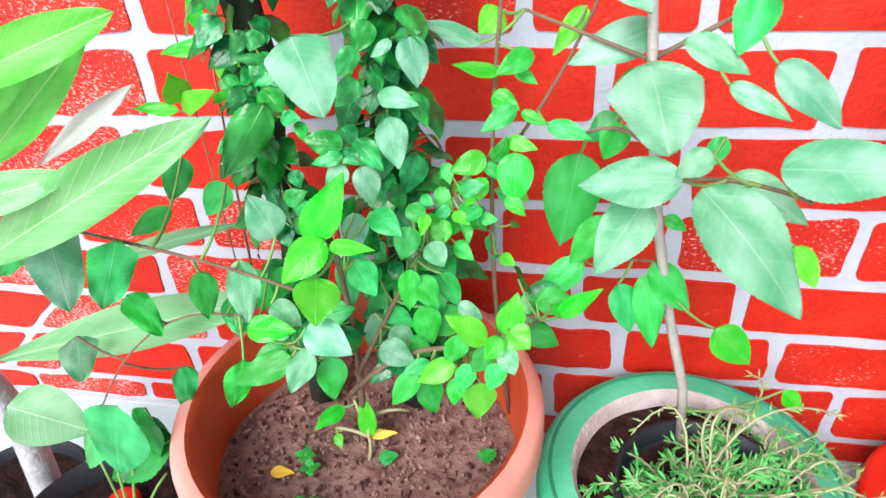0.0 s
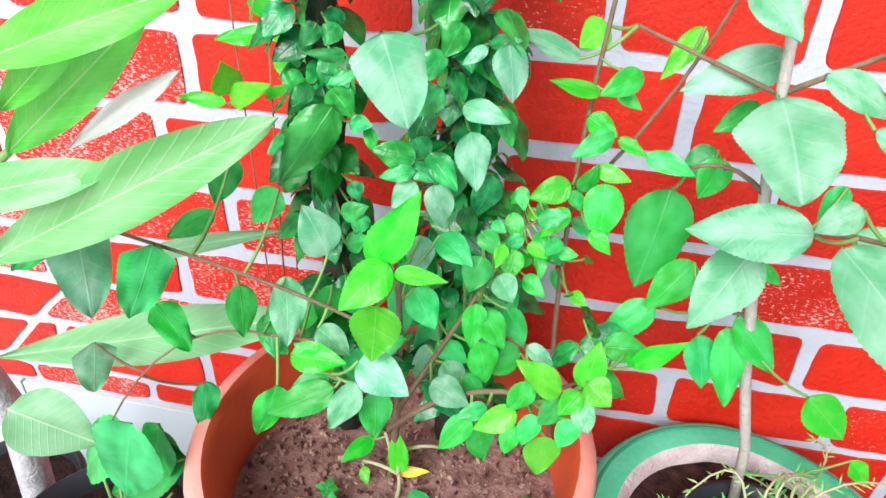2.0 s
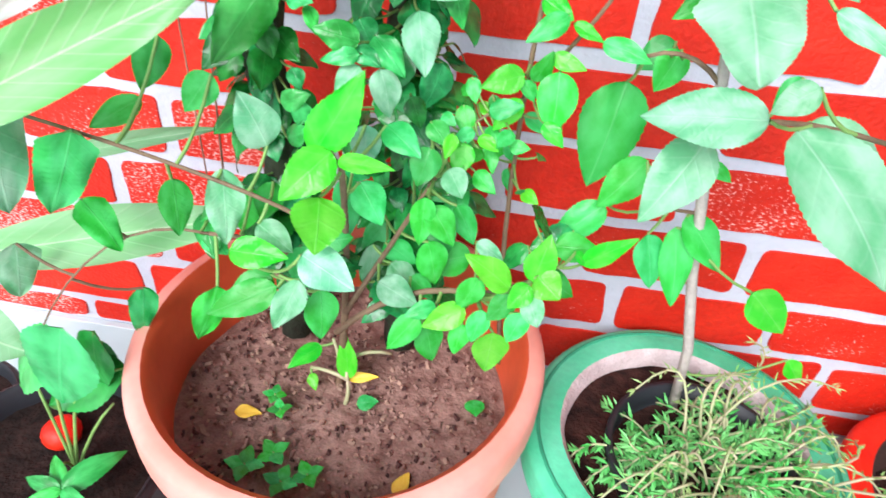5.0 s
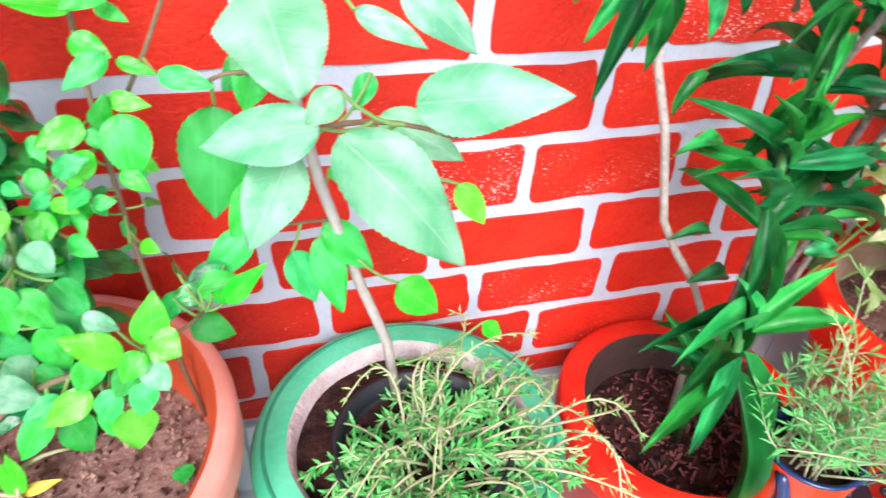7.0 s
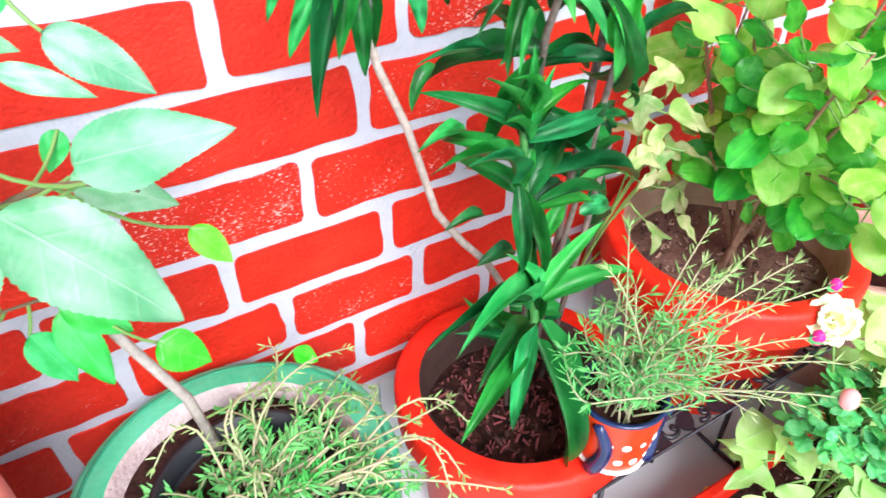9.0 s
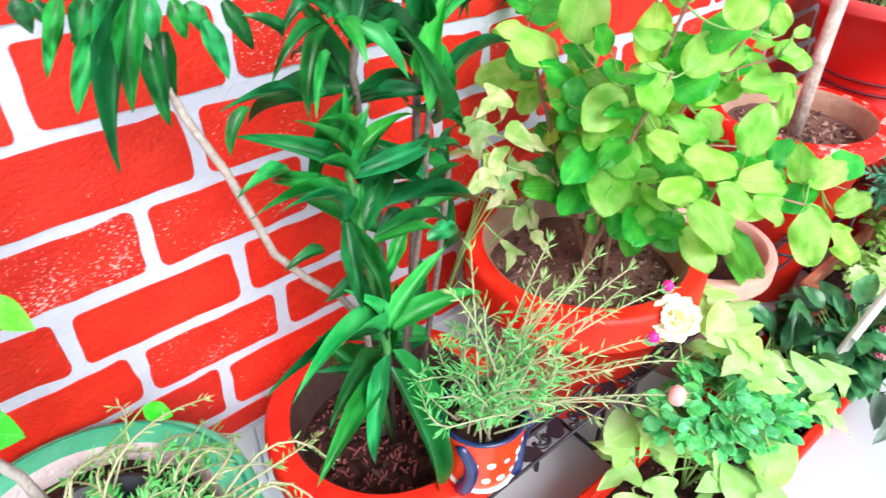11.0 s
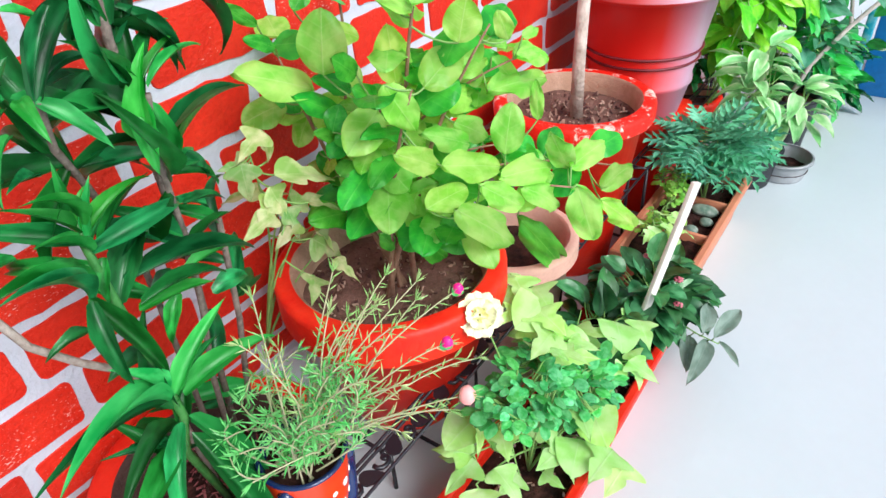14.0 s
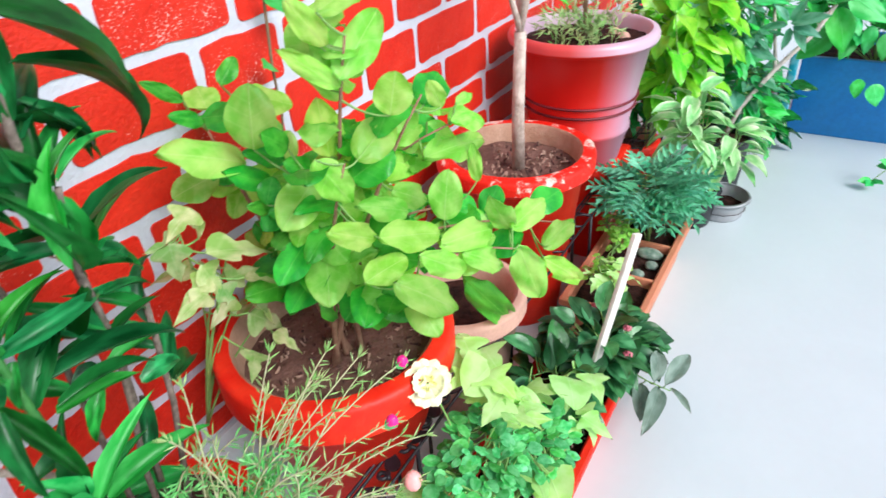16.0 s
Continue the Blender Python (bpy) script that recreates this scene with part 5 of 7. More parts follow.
NEAR = leaf_set("toothed_leaf", L_CLIMB_BIG, ovate, 3, n=24, teeth=0.035, droop=0.5, fold=0.1, ripple=0.018, across=3, curl=0.15)
NEAR_LEAVES = [(-0.371, -0.285, 0.422, -0.39, -0.295, 0.339, 0.85), (-0.386, -0.24, 0.37, -0.395, -0.24, 0.292, 0.6), (-0.416, -0.25, 0.36, -0.476, -0.25, 0.289, 0.65), (-0.372, -0.235, 0.32, -0.473, -0.235, 0.239, 0.4), (-0.419, -0.23, 0.335, -0.38, -0.23, 0.297, 0.6), (-0.426, -0.305, 0.21, -0.388, -0.253, 0.21, 0.4), (-0.426, -0.305, 0.21, -0.454, -0.271, 0.21, 0.4), (-0.426, -0.305, 0.21, -0.467, -0.298, 0.21, 0.4), (-0.426, -0.305, 0.21, -0.384, -0.317, 0.21, 0.4), (-0.426, -0.305, 0.21, -0.454, -0.326, 0.21, 0.4)]


def placed_near(plant, rows, stems):
    feet = []
    for i, (a, b, c, d, e, f, w) in enumerate(rows):
        put_leaf(plant, NEAR[i % 3], (a, b, c), (d, e, f), w, jitter((0, -0.55, 0.8), 0.15))
        feet.append((a, b, c))
    stalks(plant, stems, feet, M_STEM_GREEN, 0.0012, 0.15)


def near_pots():
    pot("black_pot", "black plastic pot holding the frangipani", (-0.70, -0.19, FLOOR), 0.10, 0.14, 0.012, 0.02, 0.8, M_BLACK, M_BLACK, M_BLACK_SOIL, 0.02)
    pot("black_pot", "black plastic pot of dark soil beside the terracotta pot", (-0.47, -0.27, FLOOR), 0.12, 0.23, 0.012, 0.02, 0.8, M_BLACK, M_BLACK, M_BLACK_SOIL, 0.03)
    bush = thing("broad_leaved_plant", "low plant with broad toothed dark green leaves in a black pot", "plant", (-0.45, -0.26, 0.165))
    st = [curve((-0.45, -0.26, 0.165), e, (0, 0, 0.01), 4) for e in ((-0.44, -0.25, 0.30), (-0.42, -0.24, 0.31), (-0.46, -0.25, 0.29), (-0.40, -0.235, 0.26), (-0.44, -0.28, 0.21))]
    stem_part(bush, [(s, 0.002, 0.0012) for s in st], M_STEM_GREEN)
    placed_near(bush, NEAR_LEAVES, st)
    bm = bmesh.new()
    bmesh.ops.create_uvsphere(bm, u_segments=20, v_segments=12, radius=0.02)
    for v in bm.verts:
        v.co.z *= 0.8
        v.co *= 1 + 0.08 * noise.noise(v.co * 60)
    fr = part("red_ball", bm, M_RED_POT)
    tagged(fr, "glossy red rounded ornament lying on dark soil", "ornament")
    fr.location = (-0.481, -0.23, 0.184)


near_pots()

# ---- dracaena ----
CANES = [([(0.50, -0.17, 0.13), (0.453, -0.22, 0.322), (0.458, -0.235, 0.378), (0.459, -0.222, 0.427), (0.456, -0.212, 0.483), (0.454, -0.207, 0.524), (0.452, -0.205, 0.568), (0.455, -0.205, 0.59)], 0.0048, 0.0036),
         ([(0.53, -0.15, 0.13), (0.533, -0.165, 0.331), (0.541, -0.175, 0.412), (0.543, -0.19, 0.5), (0.534, -0.205, 0.559), (0.526, -0.22, 0.599), (0.533, -0.224, 0.666)], 0.0036, 0.0028),
         ([(0.515, -0.15, 0.13), (0.509, -0.16, 0.487), (0.483, -0.18, 0.594), (0.455, -0.22, 0.653), (0.45, -0.24, 0.694)], 0.0036, 0.0028),
         ([(0.55, -0.13, 0.13), (0.56, -0.15, 0.45), (0.52, -0.22, 0.711), (0.524, -0.22, 0.747), (0.53, -0.22, 0.82)], 0.0042, 0.0036),
         ([(0.50, -0.15, 0.13), (0.486, -0.15, 0.339), (0.459, -0.15, 0.39), (0.424, -0.155, 0.435), (0.394, -0.16, 0.482), (0.366, -0.165, 0.577), (0.344, -0.165, 0.633), (0.32, -0.165, 0.745)], 0.0042, 0.0034),
         ([(0.56, -0.14, 0.13), (0.60, -0.14, 0.35), (0.60, -0.16, 0.5)], 0.004, 0.0034)]
dracaena = thing("dracaena", "bushy dracaena with several canes and arching dark green strap leaves", "plant", (0.51, -0.155, 0.13))
M_CANE_GREEN = mat("green_cane", (0.03, 0.17, 0.035), 0.45, 0.2, 90, 0.3, 250, second=(0.07, 0.26, 0.06))
stem_part(dracaena, CANES[:1], M_CANE_GREEN, "cane", "green ringed cane")
stem_part(dracaena, CANES[1:4] + CANES[5:], M_CANE, "cane")
M_CANE_PALE = mat("pale_cane", (0.34, 0.27, 0.23), 0.75, 0.3, 120, 0.6, 250, second=(0.48, 0.41, 0.36))
stem_part(dracaena, CANES[4:5], M_CANE_PALE, "cane", "pale bare cane")


def rosette(at, axis, count, length, width, meshes, seed, spread=(0.45, 1.3)):
    """Strap leaves in a spiral round a shoot, the inner ones upright, the outer ones arching down."""
    rnd = random.Random(seed)
    z = Vector(axis).normalized()
    x = z.orthogonal().normalized()
    y = z.cross(x)
    for i in range(count):
        f = i / count
        a = i * 2.4 + rnd.uniform(-0.3, 0.3)
        out = x * math.cos(a) + y * math.sin(a)
        tilt = spread[0] + (spread[1] - spread[0]) * (1 - f) + rnd.uniform(-0.15, 0.15)
        d = z * math.cos(tilt) + out * math.sin(tilt)
        d.z -= 0.18 * (1 - f)
        p = Vector(at) - z * 0.05 * (1 - f)
        s = length * rnd.uniform(0.75, 1.1) * (0.65 if f > 0.85 else 1.0)
        put_leaf(dracaena, rnd.choice(meshes), p, p + d.normalized() * s, width / s, z * 0.8 + out * -0.2 + Vector((0, -0.1, 0.45)))


DRAC_ROSETTE = [(0.46, -0.235, 0.406, 0.542, -0.225, 0.458, 0.22), (0.466, -0.235, 0.399, 0.567, -0.25, 0.4, 0.25), (0.455, -0.235, 0.417, 0.416, -0.24, 0.479, 0.27), (0.45, -0.24, 0.409, 0.329, -0.3, 0.455, 0.18), (0.46, -0.24, 0.38, 0.501, -0.265, 0.235, 0.17), (0.454, -0.205, 0.578, 0.47, -0.205, 0.612, 0.32), (0.451, -0.205, 0.579, 0.404, -0.22, 0.63, 0.18), (0.456, -0.205, 0.572, 0.524, -0.2, 0.592, 0.2), (0.451, -0.205, 0.563, 0.483, -0.2, 0.585, 0.3), (0.525, -0.225, 0.628, 0.537, -0.235, 0.706, 0.34)]
DRAC_YOUNG = [(0.532, -0.224, 0.675, 0.576, -0.22, 0.701, 0.18), (0.535, -0.224, 0.67, 0.596, -0.215, 0.683, 0.14), (0.524, -0.224, 0.674, 0.499, -0.24, 0.711, 0.3), (0.525, -0.225, 0.667, 0.515, -0.235, 0.607, 0.34), (0.448, -0.24, 0.694, 0.477, -0.26, 0.653, 0.31), (0.44, -0.24, 0.699, 0.436, -0.27, 0.677, 0.38), (0.454, -0.21, 0.561, 0.408, -0.24, 0.603, 0.18), (0.454, -0.21, 0.585, 0.411, -0.24, 0.635, 0.15), (0.457, -0.21, 0.575, 0.475, -0.21, 0.621, 0.22), (0.427, -0.24, 0.679, 0.394, -0.27, 0.65, 0.18), (0.443, -0.26, 0.755, 0.469, -0.25, 0.739, 0.28), (0.526, -0.2, 0.491, 0.6, -0.19, 0.466, 0.21), (0.471, -0.205, 0.484, 0.55, -0.2, 0.462, 0.23)]
DRAC_LOWER = [(0.45, -0.23, 0.399, 0.321, -0.27, 0.442, 0.14), (0.453, -0.24, 0.378, 0.405, -0.28, 0.292, 0.21), (0.457, -0.24, 0.359, 0.483, -0.27, 0.161, 0.15), (0.449, -0.24, 0.38, 0.363, -0.28, 0.376, 0.25), (0.443, -0.24, 0.354, 0.339, -0.29, 0.33, 0.23), (0.445, -0.22, 0.344, 0.388, -0.2, 0.365, 0.19), (0.448, -0.2, 0.526, 0.356, -0.22, 0.565, 0.16), (0.466, -0.205, 0.517, 0.604, -0.2, 0.468, 0.13), (0.474, -0.205, 0.489, 0.569, -0.195, 0.458, 0.15), (0.424, -0.19, 0.632, 0.358, -0.2, 0.643, 0.16), (0.412, -0.18, 0.569, 0.361, -0.19, 0.568, 0.35), (0.4, -0.15, 0.618, 0.379, -0.15, 0.58, 0.34), (0.439, -0.17, 0.47, 0.396, -0.17, 0.466, 0.36), (0.477, -0.17, 0.413, 0.432, -0.17, 0.409, 0.5)]
DRAC_UPPER = [(0.53, -0.22, 0.675, 0.544, -0.21, 0.73, 0.29), (0.536, -0.215, 0.663, 0.59, -0.19, 0.703, 0.24), (0.528, -0.22, 0.595, 0.485, -0.24, 0.688, 0.21), (0.513, -0.225, 0.678, 0.471, -0.25, 0.729, 0.2), (0.518, -0.23, 0.686, 0.484, -0.27, 0.773, 0.19), (0.471, -0.26, 0.751, 0.44, -0.26, 0.7, 0.18), (0.537, -0.21, 0.729, 0.581, -0.2, 0.672, 0.17), (0.541, -0.205, 0.593, 0.645, -0.18, 0.624, 0.1), (0.544, -0.2, 0.584, 0.591, -0.19, 0.547, 0.27), (0.55, -0.19, 0.546, 0.6, -0.18, 0.524, 0.21), (0.537, -0.19, 0.5, 0.61, -0.17, 0.5, 0.17), (0.561, -0.17, 0.426, 0.613, -0.16, 0.41, 0.44), (0.46, -0.23, 0.699, 0.512, -0.22, 0.699, 0.18)]
DRAC_MIDS = [(0.433, -0.215, 0.529, 0.461, -0.235, 0.425, 0.19), (0.434, -0.215, 0.526, 0.365, -0.25, 0.582, 0.14), (0.455, -0.2, 0.59, 0.453, -0.21, 0.643, 0.26), (0.462, -0.205, 0.549, 0.45, -0.21, 0.51, 0.36), (0.466, -0.2, 0.558, 0.534, -0.18, 0.585, 0.12), (0.476, -0.195, 0.536, 0.512, -0.185, 0.544, 0.51), (0.491, -0.185, 0.522, 0.533, -0.175, 0.543, 0.39), (0.518, -0.19, 0.466, 0.494, -0.19, 0.418, 0.34), (0.467, -0.19, 0.616, 0.561, -0.17, 0.591, 0.13), (0.481, -0.21, 0.675, 0.519, -0.2, 0.686, 0.27), (0.445, -0.2, 0.63, 0.414, -0.22, 0.637, 0.34), (0.467, -0.18, 0.623, 0.449, -0.19, 0.644, 0.52), (0.53, -0.17, 0.477, 0.497, -0.17, 0.458, 0.49)]
DRAC_HIGHS = [(0.506, -0.275, 0.799, 0.594, -0.255, 0.718, 0.23), (0.532, -0.23, 0.758, 0.623, -0.2, 0.664, 0.09), (0.549, -0.2, 0.728, 0.584, -0.19, 0.659, 0.13), (0.431, -0.23, 0.536, 0.426, -0.25, 0.459, 0.24)]
DRAC_FAR = [(0.436, -0.23, 0.694, 0.502, -0.215, 0.643, 0.22), (0.434, -0.23, 0.693, 0.4, -0.25, 0.64, 0.23), (0.428, -0.23, 0.696, 0.381, -0.24, 0.669, 0.2), (0.433, -0.23, 0.698, 0.385, -0.24, 0.719, 0.18), (0.527, -0.22, 0.614, 0.49, -0.225, 0.685, 0.29), (0.534, -0.22, 0.622, 0.64, -0.2, 0.63, 0.12), (0.541, -0.2, 0.598, 0.581, -0.19, 0.558, 0.29), (0.525, -0.19, 0.6, 0.47, -0.19, 0.619, 0.22), (0.578, -0.18, 0.526, 0.526, -0.18, 0.551, 0.28), (0.43, -0.23, 0.703, 0.448, -0.23, 0.723, 0.51), (0.491, -0.21, 0.693, 0.452, -0.215, 0.683, 0.37), (0.412, -0.2, 0.681, 0.385, -0.2, 0.703, 0.45), (0.443, -0.2, 0.705, 0.412, -0.2, 0.683, 0.33)]
DRAC_HANGS = [(0.326, -0.175, 0.72, 0.29, -0.175, 0.61, 0.18), (0.305, -0.17, 0.701, 0.278, -0.17, 0.654, 0.3), (0.335, -0.165, 0.689, 0.334, -0.165, 0.627, 0.27), (0.289, -0.16, 0.712, 0.27, -0.16, 0.677, 0.3), (0.375, -0.16, 0.693, 0.385, -0.16, 0.647, 0.36), (0.315, -0.15, 0.708, 0.291, -0.15, 0.693, 0.48), (0.361, -0.15, 0.707, 0.364, -0.15, 0.679, 0.54), (0.279, -0.15, 0.721, 0.288, -0.15, 0.699, 0.52), (0.308, -0.15, 0.72, 0.314, -0.15, 0.694, 0.58)]

DRAC_HANGS2 = [(0.329, -0.18, 0.72, 0.307, -0.185, 0.652, 0.29), (0.321, -0.17, 0.72, 0.295, -0.175, 0.681, 0.37), (0.347, -0.16, 0.691, 0.343, -0.16, 0.64, 0.35), (0.291, -0.165, 0.724, 0.275, -0.165, 0.688, 0.33), (0.368, -0.155, 0.705, 0.378, -0.155, 0.679, 0.59), (0.306, -0.155, 0.719, 0.291, -0.16, 0.687, 0.47), (0.27, -0.16, 0.727, 0.271, -0.16, 0.705, 0.71), (0.347, -0.15, 0.711, 0.341, -0.15, 0.676, 0.5), (0.392, -0.16, 0.703, 0.408, -0.16, 0.664, 0.39)]


def placed_leaves(plant, rows, meshes, normal, k, stems=None, material=None, young=(), young_meshes=None, reach=0.12, wide=1.0, cap=1.0, lift=0.1):
    feet = []
    for i, (a, b, c, d, e, f, w) in enumerate(rows):
        v = Vector((d - a, e - b, f - c))
        cut = max(0.0, 1 - cap / v.length) / 2
        a, b, c, d, e, f = a + v.x * cut, b + v.y * cut, c + v.z * cut, d - v.x * cut, e - v.y * cut, f - v.z * cut
        put_leaf(plant, (young_meshes if i in young else meshes)[(i * 2) % len(meshes) % 3], (a, b, c), (d, e, f), w * wide, jitter(normal or to_light((a, b, c), (d, e, f), lift), k))
        feet.append((a, b, c))
    if stems:
        stalks(plant, stems, feet, material, 0.0011, reach)


FACE = (-0.30, -0.60, 0.72)
placed_leaves(dracaena, DRAC_ROSETTE, DRAC_NEW, None, 0.12, lift=0.55)
placed_leaves(dracaena, DRAC_YOUNG, DRAC_NEW, None, 0.12, lift=0.55)
placed_leaves(dracaena, DRAC_LOWER, DRAC, None, 0.12, lift=0.55)
placed_leaves(dracaena, DRAC_UPPER, DRAC, None, 0.15, lift=0.55)
placed_leaves(dracaena, DRAC_MIDS, DRAC, None, 0.15, lift=0.55)
placed_leaves(dracaena, DRAC_HIGHS, DRAC, None, 0.1, lift=0.55)
placed_leaves(dracaena, DRAC_FAR, DRAC, None, 0.15, lift=0.55)
placed_leaves(dracaena, DRAC_HANGS + DRAC_HANGS2, DRAC, None, 0.15)


def inner_leaves():
    """Leaves deep between the canes, each from a point of a cane."""
    for i in range(60):
        pts = CANES[(1, 2, 3, 5, 0)[i % 5]][0]
        a = G.randrange(0, len(pts) - 1)
        q = Vector(pts[a]).lerp(Vector(pts[a + 1]), G.random())
        if not 0.24 < q.z < 0.74:
            continue
        d = Vector((rv(-1, 1), rv(0.15, 1.0), rv(-0.6, 0.6))).normalized()
        put_leaf(dracaena, G.choice(DRAC), q, q + d * rv(0.07, 0.115), rv(0.2, 0.28), jitter(FACE, 0.4))


inner_leaves()
rosette((0.318, -0.165, 0.775), (-0.2, -0.2, 0.9), 12, 0.11, 0.022, DRAC, 5, (0.2, 1.3))
rosette((0.53, -0.22, 0.84), (0, 0, 1), 6, 0.11, 0.022, DRAC, 34, (0.15, 1.3))


# ---- painted cup with moss rose, on the iron stand ----
STAND = 0.158


def flat_leaf(x, y, z, length, turn):
    """A leaf-shaped plate of the scrollwork, 3 mm thick."""
    bm = bmesh.new()
    out = []
    for k in range(12):
        a = 2 * math.pi * k / 12
        w = 0.30 * length * math.sin(a) * (1 - 0.55 * math.cos(a))
        u = 0.5 * length * math.cos(a)
        out.append((x + u * math.cos(turn) - w * math.sin(turn), y + u * math.sin(turn) + w * math.cos(turn)))
    top = [bm.verts.new((px, py, z + 0.0015)) for px, py in out]
    low = [bm.verts.new((px, py, z - 0.0015)) for px, py in out]
    bm.faces.new(top)
    bm.faces.new(list(reversed(low)))
    for k in range(12):
        j = (k + 1) % 12
        bm.faces.new((low[k], low[j], top[j], top[k]))
    return bm


def iron_stand():
    ob = thing("iron_plant_stand", "long black wrought-iron plant stand edged with leafy scrollwork", "plant stand", (1.2, -0.30, FLOOR))
    x0, x1, ya, yb = 0.50, 2.1, -0.279, -0.317
    for y in (ya, ya - 0.007, yb):
        shape_part("rail", tube(bmesh.new(), [(x0, y, STAND), (x1, y, STAND)], 0.0024, None, 6), M_IRON, ob)
    n = 30
    mid = (ya - 0.007 + yb) / 2
    for i in range(n):
        x = x0 + 0.03 + (x1 - x0 - 0.06) * i / (n - 1)
        if x > 1.02:
            shape_part("rod", tube(bmesh.new(), [(x, ya, STAND), (x + 0.02, yb, STAND)], 0.0025, None, 5), M_IRON, ob)
            continue
        pts = []
        for k in range(13):
            a = k / 12 * 2.4 * math.pi + i * 1.3
            rr = 0.010 * (1 - k / 17)
            pts.append((x + 0.012 * (k / 12 - 0.5) + rr * math.cos(a), mid + rr * math.sin(a), STAND))
        shape_part("scroll", tube(bmesh.new(), pts, 0.0036, 0.0028, 5), M_IRON, ob)
        shape_part("iron_leaf", flat_leaf(x + 0.025, mid + 0.004 * (-1) ** i, STAND, 0.034, 0.7 * (-1) ** i), M_IRON, ob, smooth=False)
    for x in (x0 + 0.01, 0.80, 1.10, 1.50, x1 - 0.01):
        shape_part("crossbar", tube(bmesh.new(), [(x, yb, STAND), (x, ya, STAND)], 0.003, None, 5), M_IRON, ob)
        shape_part("foot_bar", tube(bmesh.new(), [(x, -0.33, FLOOR + 0.004), (x, -0.09, FLOOR + 0.004)], 0.0035, None, 5), M_IRON, ob)
        for y in (ya, yb):
            shape_part("leg", tube(bmesh.new(), [(x, y, STAND), (x, y, FLOOR)], 0.0035, None, 6), M_IRON, ob)
    for y in (-0.145, -0.187, -0.229):
        shape_part("shelf_bar", tube(bmesh.new(), [(0.70, y, 0.046), (0.94, y, 0.046)], 0.0035, None, 6), M_IRON, ob)
    for x in (0.705, 0.935):
        shape_part("shelf_leg", tube(bmesh.new(), [(x, -0.13, FLOOR), (x, -0.13, 0.046), (x, -0.244, 0.046), (x, -0.244, FLOOR)], 0.0035, None, 6), M_IRON, ob)


iron_stand()
M_CUP = mat("cup_glaze", (0.74, 0.035, 0.006), 0.3, 0.06, 14, spec=0.5, second=(0.78, 0.07, 0.01))
M_NAVY = mat("navy_glaze", (0.006, 0.018, 0.08), 0.25, 0.1, 14, spec=0.6)
M_DOT = mat("white_glaze", (0.85, 0.82, 0.78), 0.3, 0.03, 14, spec=0.6)


def cup():
    cx, cy, z0, h, r = 0.527, -0.300, 0.202, 0.092, 0.047
    ob = thing("painted_cup", "glazed orange-red cup planter painted with white dots and navy swirls", "planter", (cx, cy, z0))
    rad = lambda f: r * (0.74 + 0.26 * f ** 0.8)
    prof = [(0, 0), (rad(0) * 0.95, 0), (rad(0), 0.004)] + [(rad(k / 8), h * k / 8) for k in range(1, 9)]
    body = part("body", lathe(prof, 40), M_CUP, ob)
    part("rim", lathe([(r, h), (r + 0.001, h + 0.003), (r - 0.004, h + 0.004), (r - 0.006, h - 0.02)], 40), M_NAVY, ob)
    part("soil", disc(r - 0.006, h - 0.015, 0.003, 24, 5), M_DARK_SOIL, ob)
    for i in range(14):
        a, f = -2.6 + (i % 7) * 0.42 + 0.1 * (i // 7), 0.3 + 0.32 * (i // 7)
        bm = bmesh.new()
        bmesh.ops.create_uvsphere(bm, u_segments=10, v_segments=6, radius=0.0052 if i % 3 else 0.0036)
        for v in bm.verts:
            v.co.y *= 0.25
        d = part("dot", bm, M_DOT, body)
        d.location = (rad(f) * math.cos(a), rad(f) * math.sin(a), h * f)
        d.rotation_euler = (0, 0, a + math.pi / 2)
    for a0 in (-1.0, -2.9, 0.4):
        pts = [((rad(f) + 0.0005) * math.cos(a0 + 0.35 * math.sin(3 * f)), (rad(f) + 0.0005) * math.sin(a0 + 0.35 * math.sin(3 * f)), h * f) for f in [0.05 + 0.9 * k / 9 for k in range(10)]]
        part("swirl", tube(bmesh.new(), pts, 0.010, 0.006, 8), M_NAVY, body)
    ring = [(rad(0.06) * math.cos(a * 0.3), rad(0.06) * math.sin(a * 0.3), h * 0.06) for a in range(22)]
    part("foot_band", tube(bmesh.new(), ring, 0.0035, None, 6), M_DOT, body)


cup()
mr, _ = mossrose("moss_rose", "moss rose with fine green leaves in the painted cup", (0.527, -0.302, 0.285), 0.08, 30, 31, (0.055, 0.115), (0.0, -0.01), (M_STEM_PALE, L_NEEDLE), (0.017, 0.0021), 0.0010, -0.03, 0.0034)


